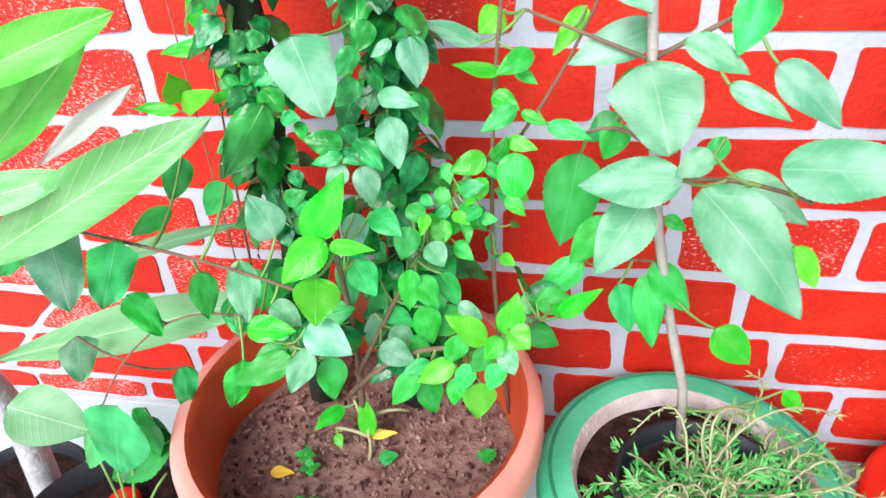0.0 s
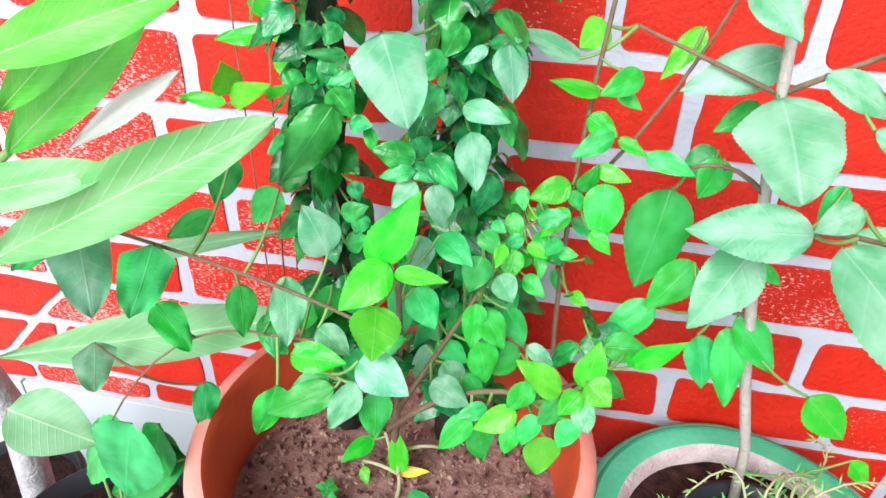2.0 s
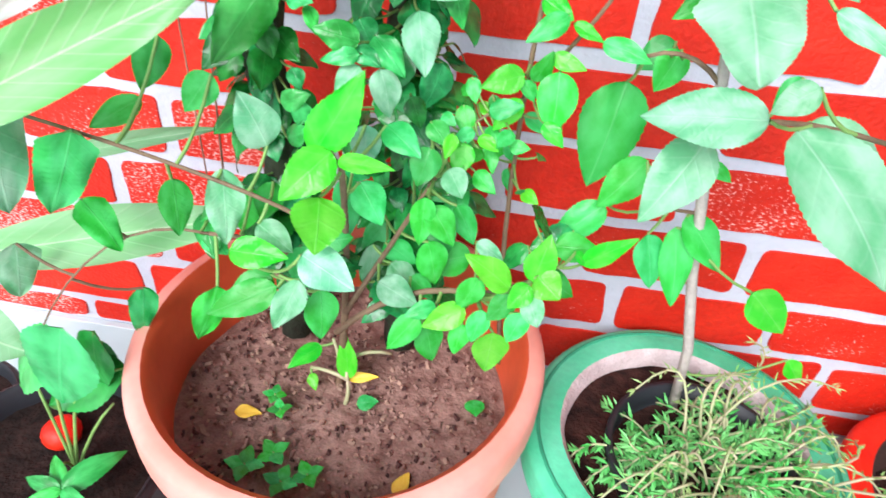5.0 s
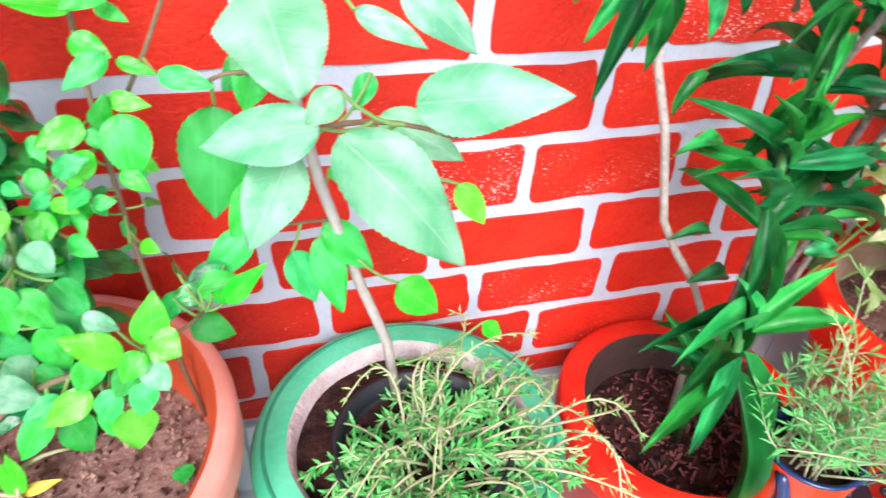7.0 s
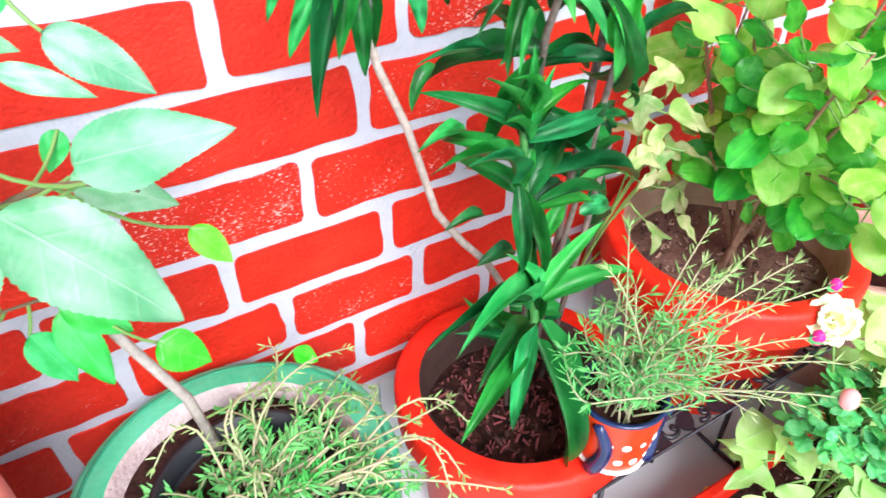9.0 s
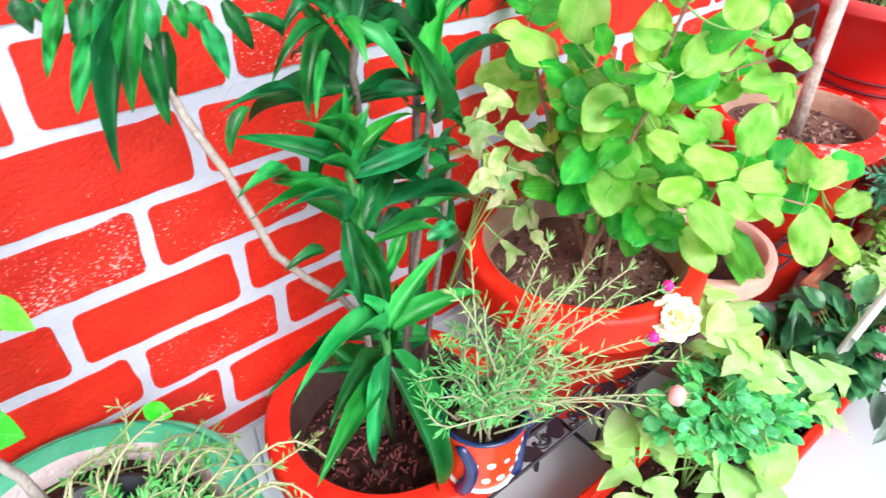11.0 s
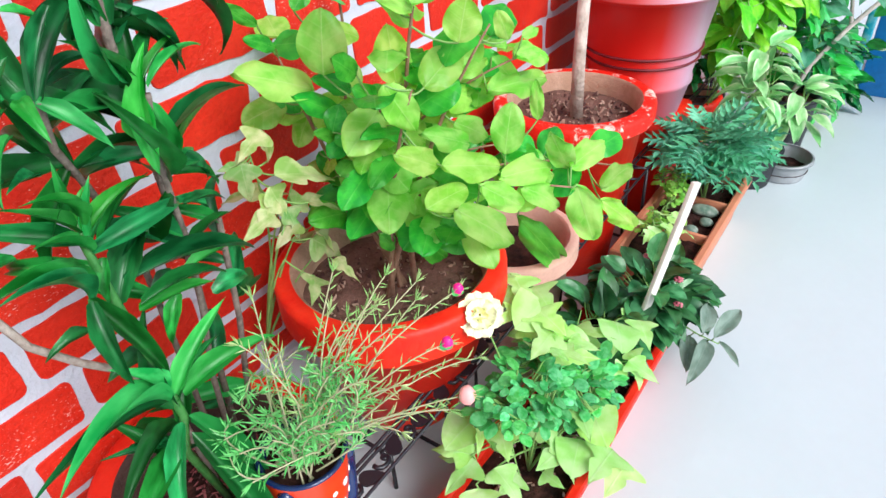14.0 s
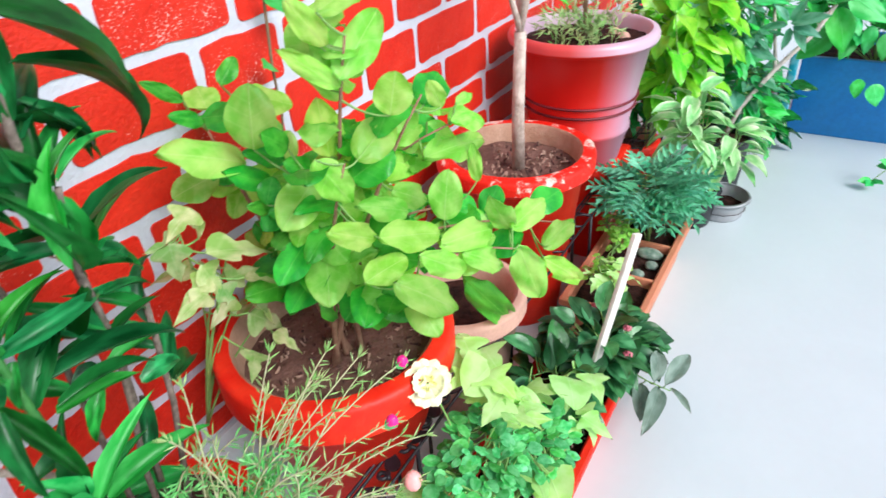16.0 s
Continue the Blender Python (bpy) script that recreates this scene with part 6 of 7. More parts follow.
def tall_mossrose():
    rnd = random.Random(5)
    ob = thing("flowering_moss_rose", "straggly moss rose stems with small pink and magenta buds", "plant", (0.527, -0.302, 0.28))
    tips = [(0.605, -0.457, 0.397), (0.735, -0.36, 0.388), (0.665, -0.393, 0.38), (0.70, -0.33, 0.41), (0.64, -0.27, 0.44), (0.60, -0.30, 0.43), (0.56, -0.24, 0.45), (0.68, -0.42, 0.36), (0.62, -0.36, 0.42), (0.66, -0.30, 0.40), (0.57, -0.37, 0.40), (0.52, -0.26, 0.43)]
    for i in range(16):
        tips.append((rnd.uniform(0.50, 0.70), rnd.uniform(-0.43, -0.25), rnd.uniform(0.33, 0.42)))
    lines = [curve((0.527 + rnd.uniform(-0.025, 0.025), -0.302 + rnd.uniform(-0.025, 0.025), 0.28), t, (0, 0, 0.02 + rnd.uniform(-0.01, 0.01)), 8) for t in tips]
    bm = bmesh.new()
    for s in lines:
        tube(bm, s, 0.0012, 0.0007, 5, False)
    shape_part("stem_tangle", bm, M_STEM_PALE, ob)["kind"] = "stuff"
    needle_part(ob, needles(lines, 0.017, 0.0019, 0.0075, 0.75, 0.25, 9, 7), L_NEEDLE_PALE)
    for i, m in ((0, M_PINK), (1, M_MAGENTA), (2, M_MAGENTA)):
        bm = bmesh.new()
        bmesh.ops.create_uvsphere(bm, u_segments=12, v_segments=8, radius=0.0078 if i == 0 else 0.0064)
        for v in bm.verts:
            v.co.z *= 1.35 - 12 * v.co.z
            v.co.x *= 1 + 0.15 * math.sin(5 * math.atan2(v.co.y, v.co.x))
        b = shape_part("bud", bm, m, ob, "closed bud" if i else "pale pink bud")
        b.location = Vector(tips[i]) - ob.location
        out = (Vector(tips[i]) - lines[i][-2]).normalized()
        for k in range(5):
            side = (out.orthogonal().normalized() * math.cos(k * 1.257) + out.cross(out.orthogonal().normalized()) * math.sin(k * 1.257)) * 0.006
            put_leaf(ob, ROSE[0], Vector(tips[i]) - out * 0.009, Vector(tips[i]) + out * 0.003 + side * 1.2, 0.5, side, "sepal")


tall_mossrose()


# ---- jasmine in the red pot ----
M_STEM_JAS = mat("jasmine_twig", (0.24, 0.11, 0.07), 0.8, 0.3, 90, 0.4, 300, second=(0.34, 0.20, 0.13))
JAS_FOOT = (0.82, -0.20, 0.25)
JAS_LEFT = [(0.768, -0.15, 0.57, 0.666, -0.15, 0.624, 0.37), (0.75, -0.19, 0.6, 0.762, -0.19, 0.667, 0.77), (0.797, -0.25, 0.583, 0.791, -0.25, 0.65, 0.58), (0.78, -0.3, 0.595, 0.841, -0.305, 0.619, 0.63), (0.802, -0.33, 0.638, 0.819, -0.33, 0.677, 0.93), (0.742, -0.28, 0.608, 0.779, -0.285, 0.545, 0.49), (0.856, -0.3, 0.498, 0.768, -0.3, 0.549, 0.29), (0.766, -0.32, 0.516, 0.689, -0.33, 0.569, 0.31), (0.761, -0.33, 0.522, 0.849, -0.345, 0.483, 0.39), (0.845, -0.29, 0.528, 0.912, -0.29, 0.48, 0.39), (0.805, -0.28, 0.577, 0.934, -0.27, 0.518, 0.28), (0.856, -0.35, 0.497, 0.872, -0.35, 0.554, 0.66), (0.886, -0.31, 0.554, 1.025, -0.31, 0.521, 0.27), (0.951, -0.36, 0.436, 0.829, -0.36, 0.482, 0.3)]
JAS_SPRAY = [(0.729, -0.33, 0.487, 0.79, -0.34, 0.484, 0.55), (0.74, -0.36, 0.489, 0.827, -0.375, 0.399, 0.32), (0.947, -0.4, 0.425, 0.992, -0.41, 0.319, 0.41), (0.983, -0.42, 0.406, 1.088, -0.42, 0.389, 0.3), (0.981, -0.42, 0.391, 1.098, -0.43, 0.286, 0.21), (0.95, -0.39, 0.446, 1.052, -0.39, 0.434, 0.35), (0.963, -0.38, 0.437, 0.91, -0.38, 0.508, 0.38), (0.862, -0.37, 0.456, 0.947, -0.375, 0.384, 0.3), (0.787, -0.36, 0.494, 0.866, -0.365, 0.427, 0.32), (0.804, -0.27, 0.646, 0.742, -0.265, 0.713, 0.26), (0.973, -0.33, 0.488, 0.965, -0.33, 0.545, 0.32), (0.93, -0.33, 0.607, 0.968, -0.33, 0.604, 0.37), (0.917, -0.33, 0.589, 0.972, -0.33, 0.576, 0.3), (0.898, -0.33, 0.613, 0.876, -0.33, 0.65, 0.5)]
JAS_TOP = [(0.77, -0.3, 0.68, 0.841, -0.3, 0.726, 0.47), (0.771, -0.29, 0.71, 0.734, -0.285, 0.758, 0.42), (0.782, -0.29, 0.669, 0.719, -0.28, 0.72, 0.25), (0.754, -0.3, 0.744, 0.82, -0.3, 0.75, 0.42)]
JAS_DEEP = [(0.768, -0.22, 0.599, 0.735, -0.22, 0.628, 0.66), (0.799, -0.22, 0.554, 0.759, -0.22, 0.588, 0.49), (0.807, -0.17, 0.56, 0.752, -0.17, 0.592, 0.38), (0.789, -0.16, 0.536, 0.728, -0.16, 0.579, 0.37), (0.759, -0.18, 0.528, 0.777, -0.18, 0.555, 0.86), (0.781, -0.17, 0.509, 0.74, -0.17, 0.533, 0.41), (0.776, -0.18, 0.511, 0.745, -0.18, 0.501, 0.79), (0.763, -0.2, 0.509, 0.786, -0.2, 0.516, 0.85), (0.738, -0.2, 0.486, 0.765, -0.2, 0.493, 0.87), (0.767, -0.22, 0.485, 0.71, -0.225, 0.462, 0.62), (0.782, -0.25, 0.504, 0.729, -0.255, 0.489, 0.54), (0.807, -0.25, 0.523, 0.731, -0.25, 0.549, 0.33)]
JAS_LOW = [(0.811, -0.31, 0.429, 0.793, -0.31, 0.395, 0.91), (0.842, -0.23, 0.341, 0.889, -0.23, 0.286, 0.52), (0.768, -0.22, 0.395, 0.795, -0.22, 0.357, 0.52), (0.805, -0.2, 0.424, 0.729, -0.21, 0.405, 0.54), (0.77, -0.17, 0.409, 0.706, -0.17, 0.432, 0.49), (0.958, -0.31, 0.344, 1.09, -0.32, 0.176, 0.21), (0.77, -0.14, 0.656, 0.797, -0.14, 0.678, 0.63), (0.752, -0.12, 0.618, 0.712, -0.12, 0.641, 0.39), (0.741, -0.11, 0.646, 0.699, -0.11, 0.678, 0.31), (0.821, -0.22, 0.376, 0.806, -0.22, 0.365, 1.19), (0.754, -0.24, 0.506, 0.799, -0.24, 0.467, 0.48)]
JAS_ENDS = [(0.77, -0.10, 0.60), (0.82, -0.12, 0.62), (0.775, -0.31, 0.72), (0.76, -0.30, 0.60), (0.86, -0.33, 0.64), (0.93, -0.32, 0.58), (0.95, -0.31, 0.46), (1.06, -0.41, 0.40), (0.93, -0.40, 0.43), (0.80, -0.34, 0.44), (0.76, -0.18, 0.42), (0.78, -0.24, 0.56)]
jasmine = thing("jasmine_bush", "jasmine bush with rounded lime-green leaves in a red pot", "shrub", JAS_FOOT)
JAS_STEMS = []
for i, e in enumerate(JAS_ENDS):
    foot = (0.82 + rv(-0.035, 0.035), -0.20 + rv(-0.03, 0.03), 0.255) if i < 5 else JAS_STEMS[i % 5][0][3]
    JAS_STEMS.append((curve(foot, e, (rv(-0.01, 0.01), rv(0.0, 0.02), 0.02), 9), 0.0046 if i < 5 else 0.0022, 0.0012))
stem_part(jasmine, JAS_STEMS, M_STEM_JAS, "branch")
JAS_LINES = [s[0] for s in JAS_STEMS]
JAS_FACE = (-0.42, -0.42, 0.80)
placed_leaves(jasmine, JAS_LEFT, JAS, None, 0.14, JAS_LINES, M_STEM_GREEN)
placed_leaves(jasmine, JAS_SPRAY, JAS, None, 0.14, JAS_LINES, M_STEM_GREEN)
placed_leaves(jasmine, JAS_TOP, JAS, None, 0.14, JAS_LINES, M_STEM_GREEN)
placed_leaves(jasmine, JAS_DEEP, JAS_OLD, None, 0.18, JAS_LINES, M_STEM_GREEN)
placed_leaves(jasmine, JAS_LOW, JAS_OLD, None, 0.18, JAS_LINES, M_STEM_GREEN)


def inner_jasmine():
    """Smaller leaves deeper in the bush."""
    feet = []
    for i in range(190):
        s = G.choice(JAS_LINES)
        p = jitter(s[G.randrange(4, 10)], 0.022) + Vector((0.02, 0.03, -0.015))
        if p.z < 0.40:
            continue
        d = Vector((rv(-1, 1), rv(-0.8, 0.5), rv(-0.6, 0.3))).normalized()
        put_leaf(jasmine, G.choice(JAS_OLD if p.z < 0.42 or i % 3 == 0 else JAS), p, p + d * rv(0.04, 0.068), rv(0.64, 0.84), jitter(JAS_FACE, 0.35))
        feet.append(p)
    stalks(jasmine, JAS_LINES, feet, M_STEM_GREEN, 0.0009, 0.05)


inner_jasmine()


def leafy(name, label, category, foot, clumps, meshes, size, width, count, seed, material=None, group="", **kw):
    """A plant with a spray of stems from its foot to each clump, and leaves round them."""
    ob = thing(name, label, category, foot, group)
    rnd = random.Random(seed)
    stems = []
    for c, r in clumps:
        for k in range(3):
            e = Vector(c) + Vector((rnd.uniform(-1, 1) * r[0], rnd.uniform(-1, 1) * r[1], rnd.uniform(-0.2, 0.7) * r[2])) * 0.8
            stems.append(curve(foot, e, (0, 0, 0.02), 6))
    stem_part(ob, [(s, 0.0018, 0.001) for s in stems], material or M_STEM_GREEN)
    for i, (c, r) in enumerate(clumps):
        scatter(ob, meshes, c, r, count, size, width, stems, material or M_STEM_GREEN, seed=seed + i, **kw)
    return ob


OLIVE = [(0.686, -0.15, 0.554, 0.646, -0.15, 0.534, 0.9), (0.649, -0.15, 0.532, 0.649, -0.15, 0.484, 0.85), (0.681, -0.16, 0.505, 0.767, -0.16, 0.454, 0.45), (0.678, -0.15, 0.489, 0.69, -0.15, 0.436, 0.7), (0.695, -0.14, 0.514, 0.681, -0.14, 0.548, 0.7), (0.682, -0.15, 0.472, 0.634, -0.15, 0.454, 0.6), (0.695, -0.15, 0.453, 0.703, -0.15, 0.4, 0.6), (0.706, -0.15, 0.427, 0.663, -0.15, 0.408, 0.7), (0.665, -0.14, 0.522, 0.625, -0.14, 0.531, 0.7), (0.721, -0.15, 0.393, 0.766, -0.15, 0.337, 0.7), (0.669, -0.16, 0.459, 0.616, -0.16, 0.45, 0.6)]
L_OLIVE = leaf_mat("sweet_potato_leaf", (0.24, 0.46, 0.11), (0.60, 0.66, 0.36), (0.5, 0.62, 0.32), 0.45, 6, 0.2, 0.4, 0.25, hue=0.03)
OLIVE_LEAVES = leaf_set("vine_leaf", L_OLIVE, lobed, 3, n=20, droop=0.5, fold=0.12, ripple=0.03)
potato = leafy("sweet_potato_vine", "pale yellow-green sweet potato vine climbing behind the red pot", "vine", (0.675, -0.06, 0.20), [((0.69, -0.14, 0.44), (0.05, 0.04, 0.08)), ((0.73, -0.13, 0.36), (0.05, 0.05, 0.06))], OLIVE_LEAVES, (0.04, 0.055), 0.75, 4, 41)
placed_leaves(potato, OLIVE, OLIVE_LEAVES, (-0.3, -0.6, 0.7), 0.25, [curve((0.675, -0.06, 0.20), (0.67, -0.14, 0.53), (0.02, 0, 0), 8)], M_STEM_GREEN)
stem_part(potato, [(curve((0.675, -0.06, 0.20), (0.67, -0.14, 0.53), (0.02, 0, 0), 8), 0.0018, 0.001)], M_STEM_GREEN)
LIME_A = [(0.921, -0.326, 0.27, 0.866, -0.378, 0.27, 0.9), (0.893, -0.389, 0.27, 0.819, -0.383, 0.27, 0.9), (0.872, -0.388, 0.27, 0.843, -0.446, 0.27, 0.9), (0.853, -0.422, 0.26, 0.794, -0.421, 0.26, 0.85), (0.874, -0.425, 0.24, 0.876, -0.465, 0.24, 0.8), (0.853, -0.423, 0.22, 0.878, -0.481, 0.22, 0.8), (0.859, -0.365, 0.27, 0.819, -0.362, 0.27, 0.8), (0.897, -0.335, 0.27, 0.848, -0.346, 0.27, 0.9), (0.912, -0.362, 0.27, 0.873, -0.412, 0.27, 0.9), (0.882, -0.428, 0.25, 0.83, -0.422, 0.25, 0.9), (1.022, -0.444, 0.17, 0.939, -0.491, 0.17, 0.9), (1.049, -0.47, 0.16, 0.979, -0.518, 0.16, 0.7), (0.972, -0.489, 0.14, 0.952, -0.542, 0.14, 0.7)]
LIME_B = [(0.879, -0.474, 0.12, 0.828, -0.52, 0.12, 0.9), (0.865, -0.459, 0.13, 0.818, -0.5, 0.13, 0.8), (0.834, -0.466, 0.09, 0.763, -0.447, 0.09, 0.9), (0.844, -0.474, 0.09, 0.781, -0.492, 0.09, 0.9), (0.861, -0.521, 0.09, 0.775, -0.514, 0.09, 1.0), (0.851, -0.542, 0.08, 0.783, -0.538, 0.08, 0.9), (0.765, -0.355, 0.14, 0.7, -0.349, 0.14, 0.85), (0.769, -0.363, 0.14, 0.711, -0.393, 0.14, 0.4), (0.773, -0.39, 0.13, 0.732, -0.426, 0.13, 0.85), (0.794, -0.4, 0.12, 0.758, -0.394, 0.12, 0.8), (0.769, -0.422, 0.06, 0.722, -0.414, 0.06, 0.9), (0.789, -0.447, 0.06, 0.781, -0.485, 0.06, 0.8)]
LIME_C = [(0.944, -0.305, 0.25, 0.889, -0.352, 0.25, 0.42), (0.918, -0.336, 0.25, 0.909, -0.388, 0.25, 0.57), (0.873, -0.341, 0.25, 0.861, -0.402, 0.25, 0.51), (0.888, -0.384, 0.25, 0.883, -0.43, 0.25, 0.65), (0.85, -0.374, 0.25, 0.832, -0.433, 0.25, 0.49), (0.867, -0.412, 0.25, 0.867, -0.465, 0.25, 0.55), (0.857, -0.442, 0.25, 0.863, -0.485, 0.25, 0.59), (0.838, -0.416, 0.25, 0.826, -0.459, 0.25, 0.63), (0.897, -0.359, 0.25, 0.857, -0.395, 0.25, 0.51), (0.839, -0.44, 0.25, 0.832, -0.485, 0.25, 0.55)]
LIME_D = [(1.082, -0.456, 0.13, 1.026, -0.436, 0.13, 0.61), (1.078, -0.465, 0.13, 1.015, -0.509, 0.13, 0.42), (1.036, -0.453, 0.13, 0.973, -0.463, 0.13, 0.47), (1.001, -0.479, 0.13, 0.977, -0.519, 0.13, 0.71), (0.969, -0.486, 0.13, 0.928, -0.468, 0.13, 0.62), (0.972, -0.502, 0.13, 0.935, -0.521, 0.13, 0.68), (1.06, -0.439, 0.13, 1.011, -0.478, 0.13, 0.5)]
SPRIG = [(1.17, -0.527, 0.05, 1.085, -0.55, 0.05, 0.5), (1.174, -0.557, 0.05, 1.057, -0.56, 0.05, 0.34), (1.163, -0.568, 0.07, 1.256, -0.585, 0.07, 0.42), (1.182, -0.575, 0.05, 1.139, -0.618, 0.05, 0.3), (1.141, -0.554, 0.09, 1.217, -0.538, 0.09, 0.5)]
vine_a = leafy("lime_vine", "lime-green sweet potato vine spilling out of the red planter", "vine", (0.86, -0.43, 0.03), [((0.94, -0.39, 0.16), (0.09, 0.05, 0.03)), ((0.85, -0.45, 0.08), (0.09, 0.04, 0.03)), ((0.73, -0.39, 0.11), (0.05, 0.03, 0.03))], LIME, (0.045, 0.065), 0.85, 8, 51, up=0.9, low=-0.2)
vine_lines = [curve((0.86, -0.43, 0.03), e, (0, 0, 0.03), 6) for e in ((0.92, -0.35, 0.26), (0.88, -0.39, 0.25), (0.86, -0.47, 0.10), (0.78, -0.40, 0.12), (0.84, -0.50, 0.08), (1.0, -0.42, 0.15), (1.10, -0.46, 0.13))]
stem_part(vine_a, [(s, 0.0016, 0.001) for s in vine_lines], M_STEM_GREEN)
placed_leaves(vine_a, LIME_A, [LIME[0], LIME[1], LIME_HEART[1]], (-0.35, -0.3, 0.85), 0.2, vine_lines, M_STEM_GREEN, reach=0.15, wide=1.1, cap=0.068)
placed_leaves(vine_a, LIME_B, [LIME_HEART[0], LIME[1], LIME[2]], (-0.35, -0.3, 0.85), 0.2, vine_lines, M_STEM_GREEN, reach=0.15, wide=1.1, cap=0.068)
placed_leaves(vine_a, LIME_C, LIME, (-0.35, -0.3, 0.85), 0.2, vine_lines, M_STEM_GREEN, reach=0.15, wide=1.1, cap=0.068)
placed_leaves(vine_a, LIME_D, LIME, (-0.35, -0.3, 0.85), 0.2, vine_lines, M_STEM_GREEN, reach=0.15, wide=1.1, cap=0.068)
leafy("rose_bush", "small rose bush with fresh green leaflets in the red planter", "shrub", (0.80, -0.42, 0.03), [((0.80, -0.42, 0.20), (0.10, 0.07, 0.06)), ((0.90, -0.45, 0.12), (0.07, 0.05, 0.06))], ROSE, (0.014, 0.025), 0.72, 210, 71, up=0.9, low=-0.4, droop=0.15)


def rose():
    at = Vector((0.79, -0.352, 0.305))
    ob = thing("rose", "open cream-white rose with a yellow heart", "flower", at)
    petal = leaf_mesh("petal", heart, 8, -0.35, -0.9, 0.05)
    petal.materials.append(M_PETAL_WHITE)
    heartp = leaf_mesh("petal", heart, 6, -0.4, -1.2, 0.05)
    heartp.materials.append(M_PETAL_HEART)
    z = Vector((-0.5, -0.45, 0.74)).normalized()
    x = z.orthogonal().normalized()
    y = z.cross(x)
    for i in range(27):
        ring = 0 if i < 11 else 1 if i < 22 else 2
        a = i * 2.4
        out = x * math.cos(a) + y * math.sin(a)
        tilt = (1.35, 0.85, 0.35)[ring]
        d = z * math.cos(tilt) + out * math.sin(tilt)
        s = (0.031, 0.025, 0.016)[ring]
        put_leaf(ob, heartp if ring == 2 else petal, at + out * 0.002, at + d * s, 0.95, z - out * 0.3, "petal")
    shape_part("flower_stem", tube(bmesh.new(), curve((0.80, -0.40, 0.12), at, (0.01, 0, 0.0), 6), 0.0016, 0.0014, 6), M_STEM_GREEN, ob)


rose()
inch_plant = leafy("trailing_inch_plant", "dense dark green trailing plant in the red planter", "plant", (1.15, -0.43, 0.02), [((1.06, -0.41, 0.09), (0.10, 0.07, 0.06)), ((1.17, -0.445, 0.10), (0.095, 0.07, 0.065)), ((1.235, -0.47, 0.075), (0.05, 0.045, 0.045))], TRAD, (0.044, 0.07), 0.56, 84, 81, up=0.9, low=-0.5, droop=0.1)


def florets():
    """Small dark pink flower heads between the inch plant's leaves."""
    for x, y, z in ((1.195, -0.488, 0.14), (1.143, -0.506, 0.13), (1.231, -0.42, 0.14)):
        bm = bmesh.new()
        for k in range(7):
            a = k * 0.9
            g = bmesh.ops.create_icosphere(bm, subdivisions=1, radius=0.0036)
            bmesh.ops.translate(bm, verts=g["verts"], vec=(0.005 * math.cos(a) * (k > 0), 0.005 * math.sin(a) * (k > 0), 0.003 * (k == 0)))
        o = shape_part("floret", bm, M_FLORET, inch_plant, "dark pink flower head")
        o.location = Vector((x, y, z)) - inch_plant.location
        shape_part("flower_stem", tube(bmesh.new(), curve((x - 0.01, y + 0.02, 0.06), (x, y, z), (0, 0, 0), 4), 0.0012, 0.001, 5), M_STEM_GREEN, inch_plant)


M_FLORET = mat("floret", (0.36, 0.03, 0.07), 0.6, 0.2, 60, second=(0.62, 0.22, 0.26))
florets()
bm = bmesh.new()
box(bm, (-0.009, -0.006, -0.002), (0.009, 0.006, 0.002), 0.001)
scrap = tagged(part("plastic_scrap", bm, M_BLUE), "scrap of blue plastic lying on the planter's soil", "litter")
scrap.matrix_world = pose(0.725, -0.406, 0.042, 8, 5, 30)
bm = bmesh.new()
bmesh.ops.create_icosphere(bm, subdivisions=2, radius=0.007)
for v in bm.verts:
    v.co.z *= 0.6
stone = tagged(part("yellow_stone", bm, M_YELLOW_LEAF), "small yellow stone on the planter's soil", "stone")
stone.location = (0.69, -0.344, 0.041)


def trailing_sprig():
    ob = thing("trailing_sprig", "grey-green sprig hanging over the planter's rim", "plant", (1.17, -0.49, 0.10))
    s = [Vector(p) for p in ((1.15, -0.47, 0.09), (1.16, -0.51, 0.08), (1.165, -0.54, 0.065), (1.17, -0.575, 0.055))]
    stem_part(ob, [(s, 0.0016, 0.001)], M_STEM_GREEN)
    placed_leaves(ob, SPRIG, GREY, (-0.35, -0.4, 0.85), 0.2, [s], M_STEM_GREEN, wide=0.75)


trailing_sprig()
bm = bmesh.new()
box(bm, (-0.0075, -0.004, 0.0), (0.0075, 0.004, 0.328), 0.001)
stake = tagged(part("wooden_stake", bm, M_WOOD), "pale flat wooden stake leaning in the planter", "stake")
stake.matrix_world = look((1.079, -0.452, 0.03), (1.079 - 0.062, -0.452 + 0.029, 0.03 - 0.22)) @ pose(0, 0, 0, 0, 0, 90)

# ---- brown planter and the far end ----


M_PEBBLE = mat("speckled_stone", (0.10, 0.17, 0.13), 0.6, 0.2, 60, second=(0.42, 0.46, 0.40), amount=0.35)


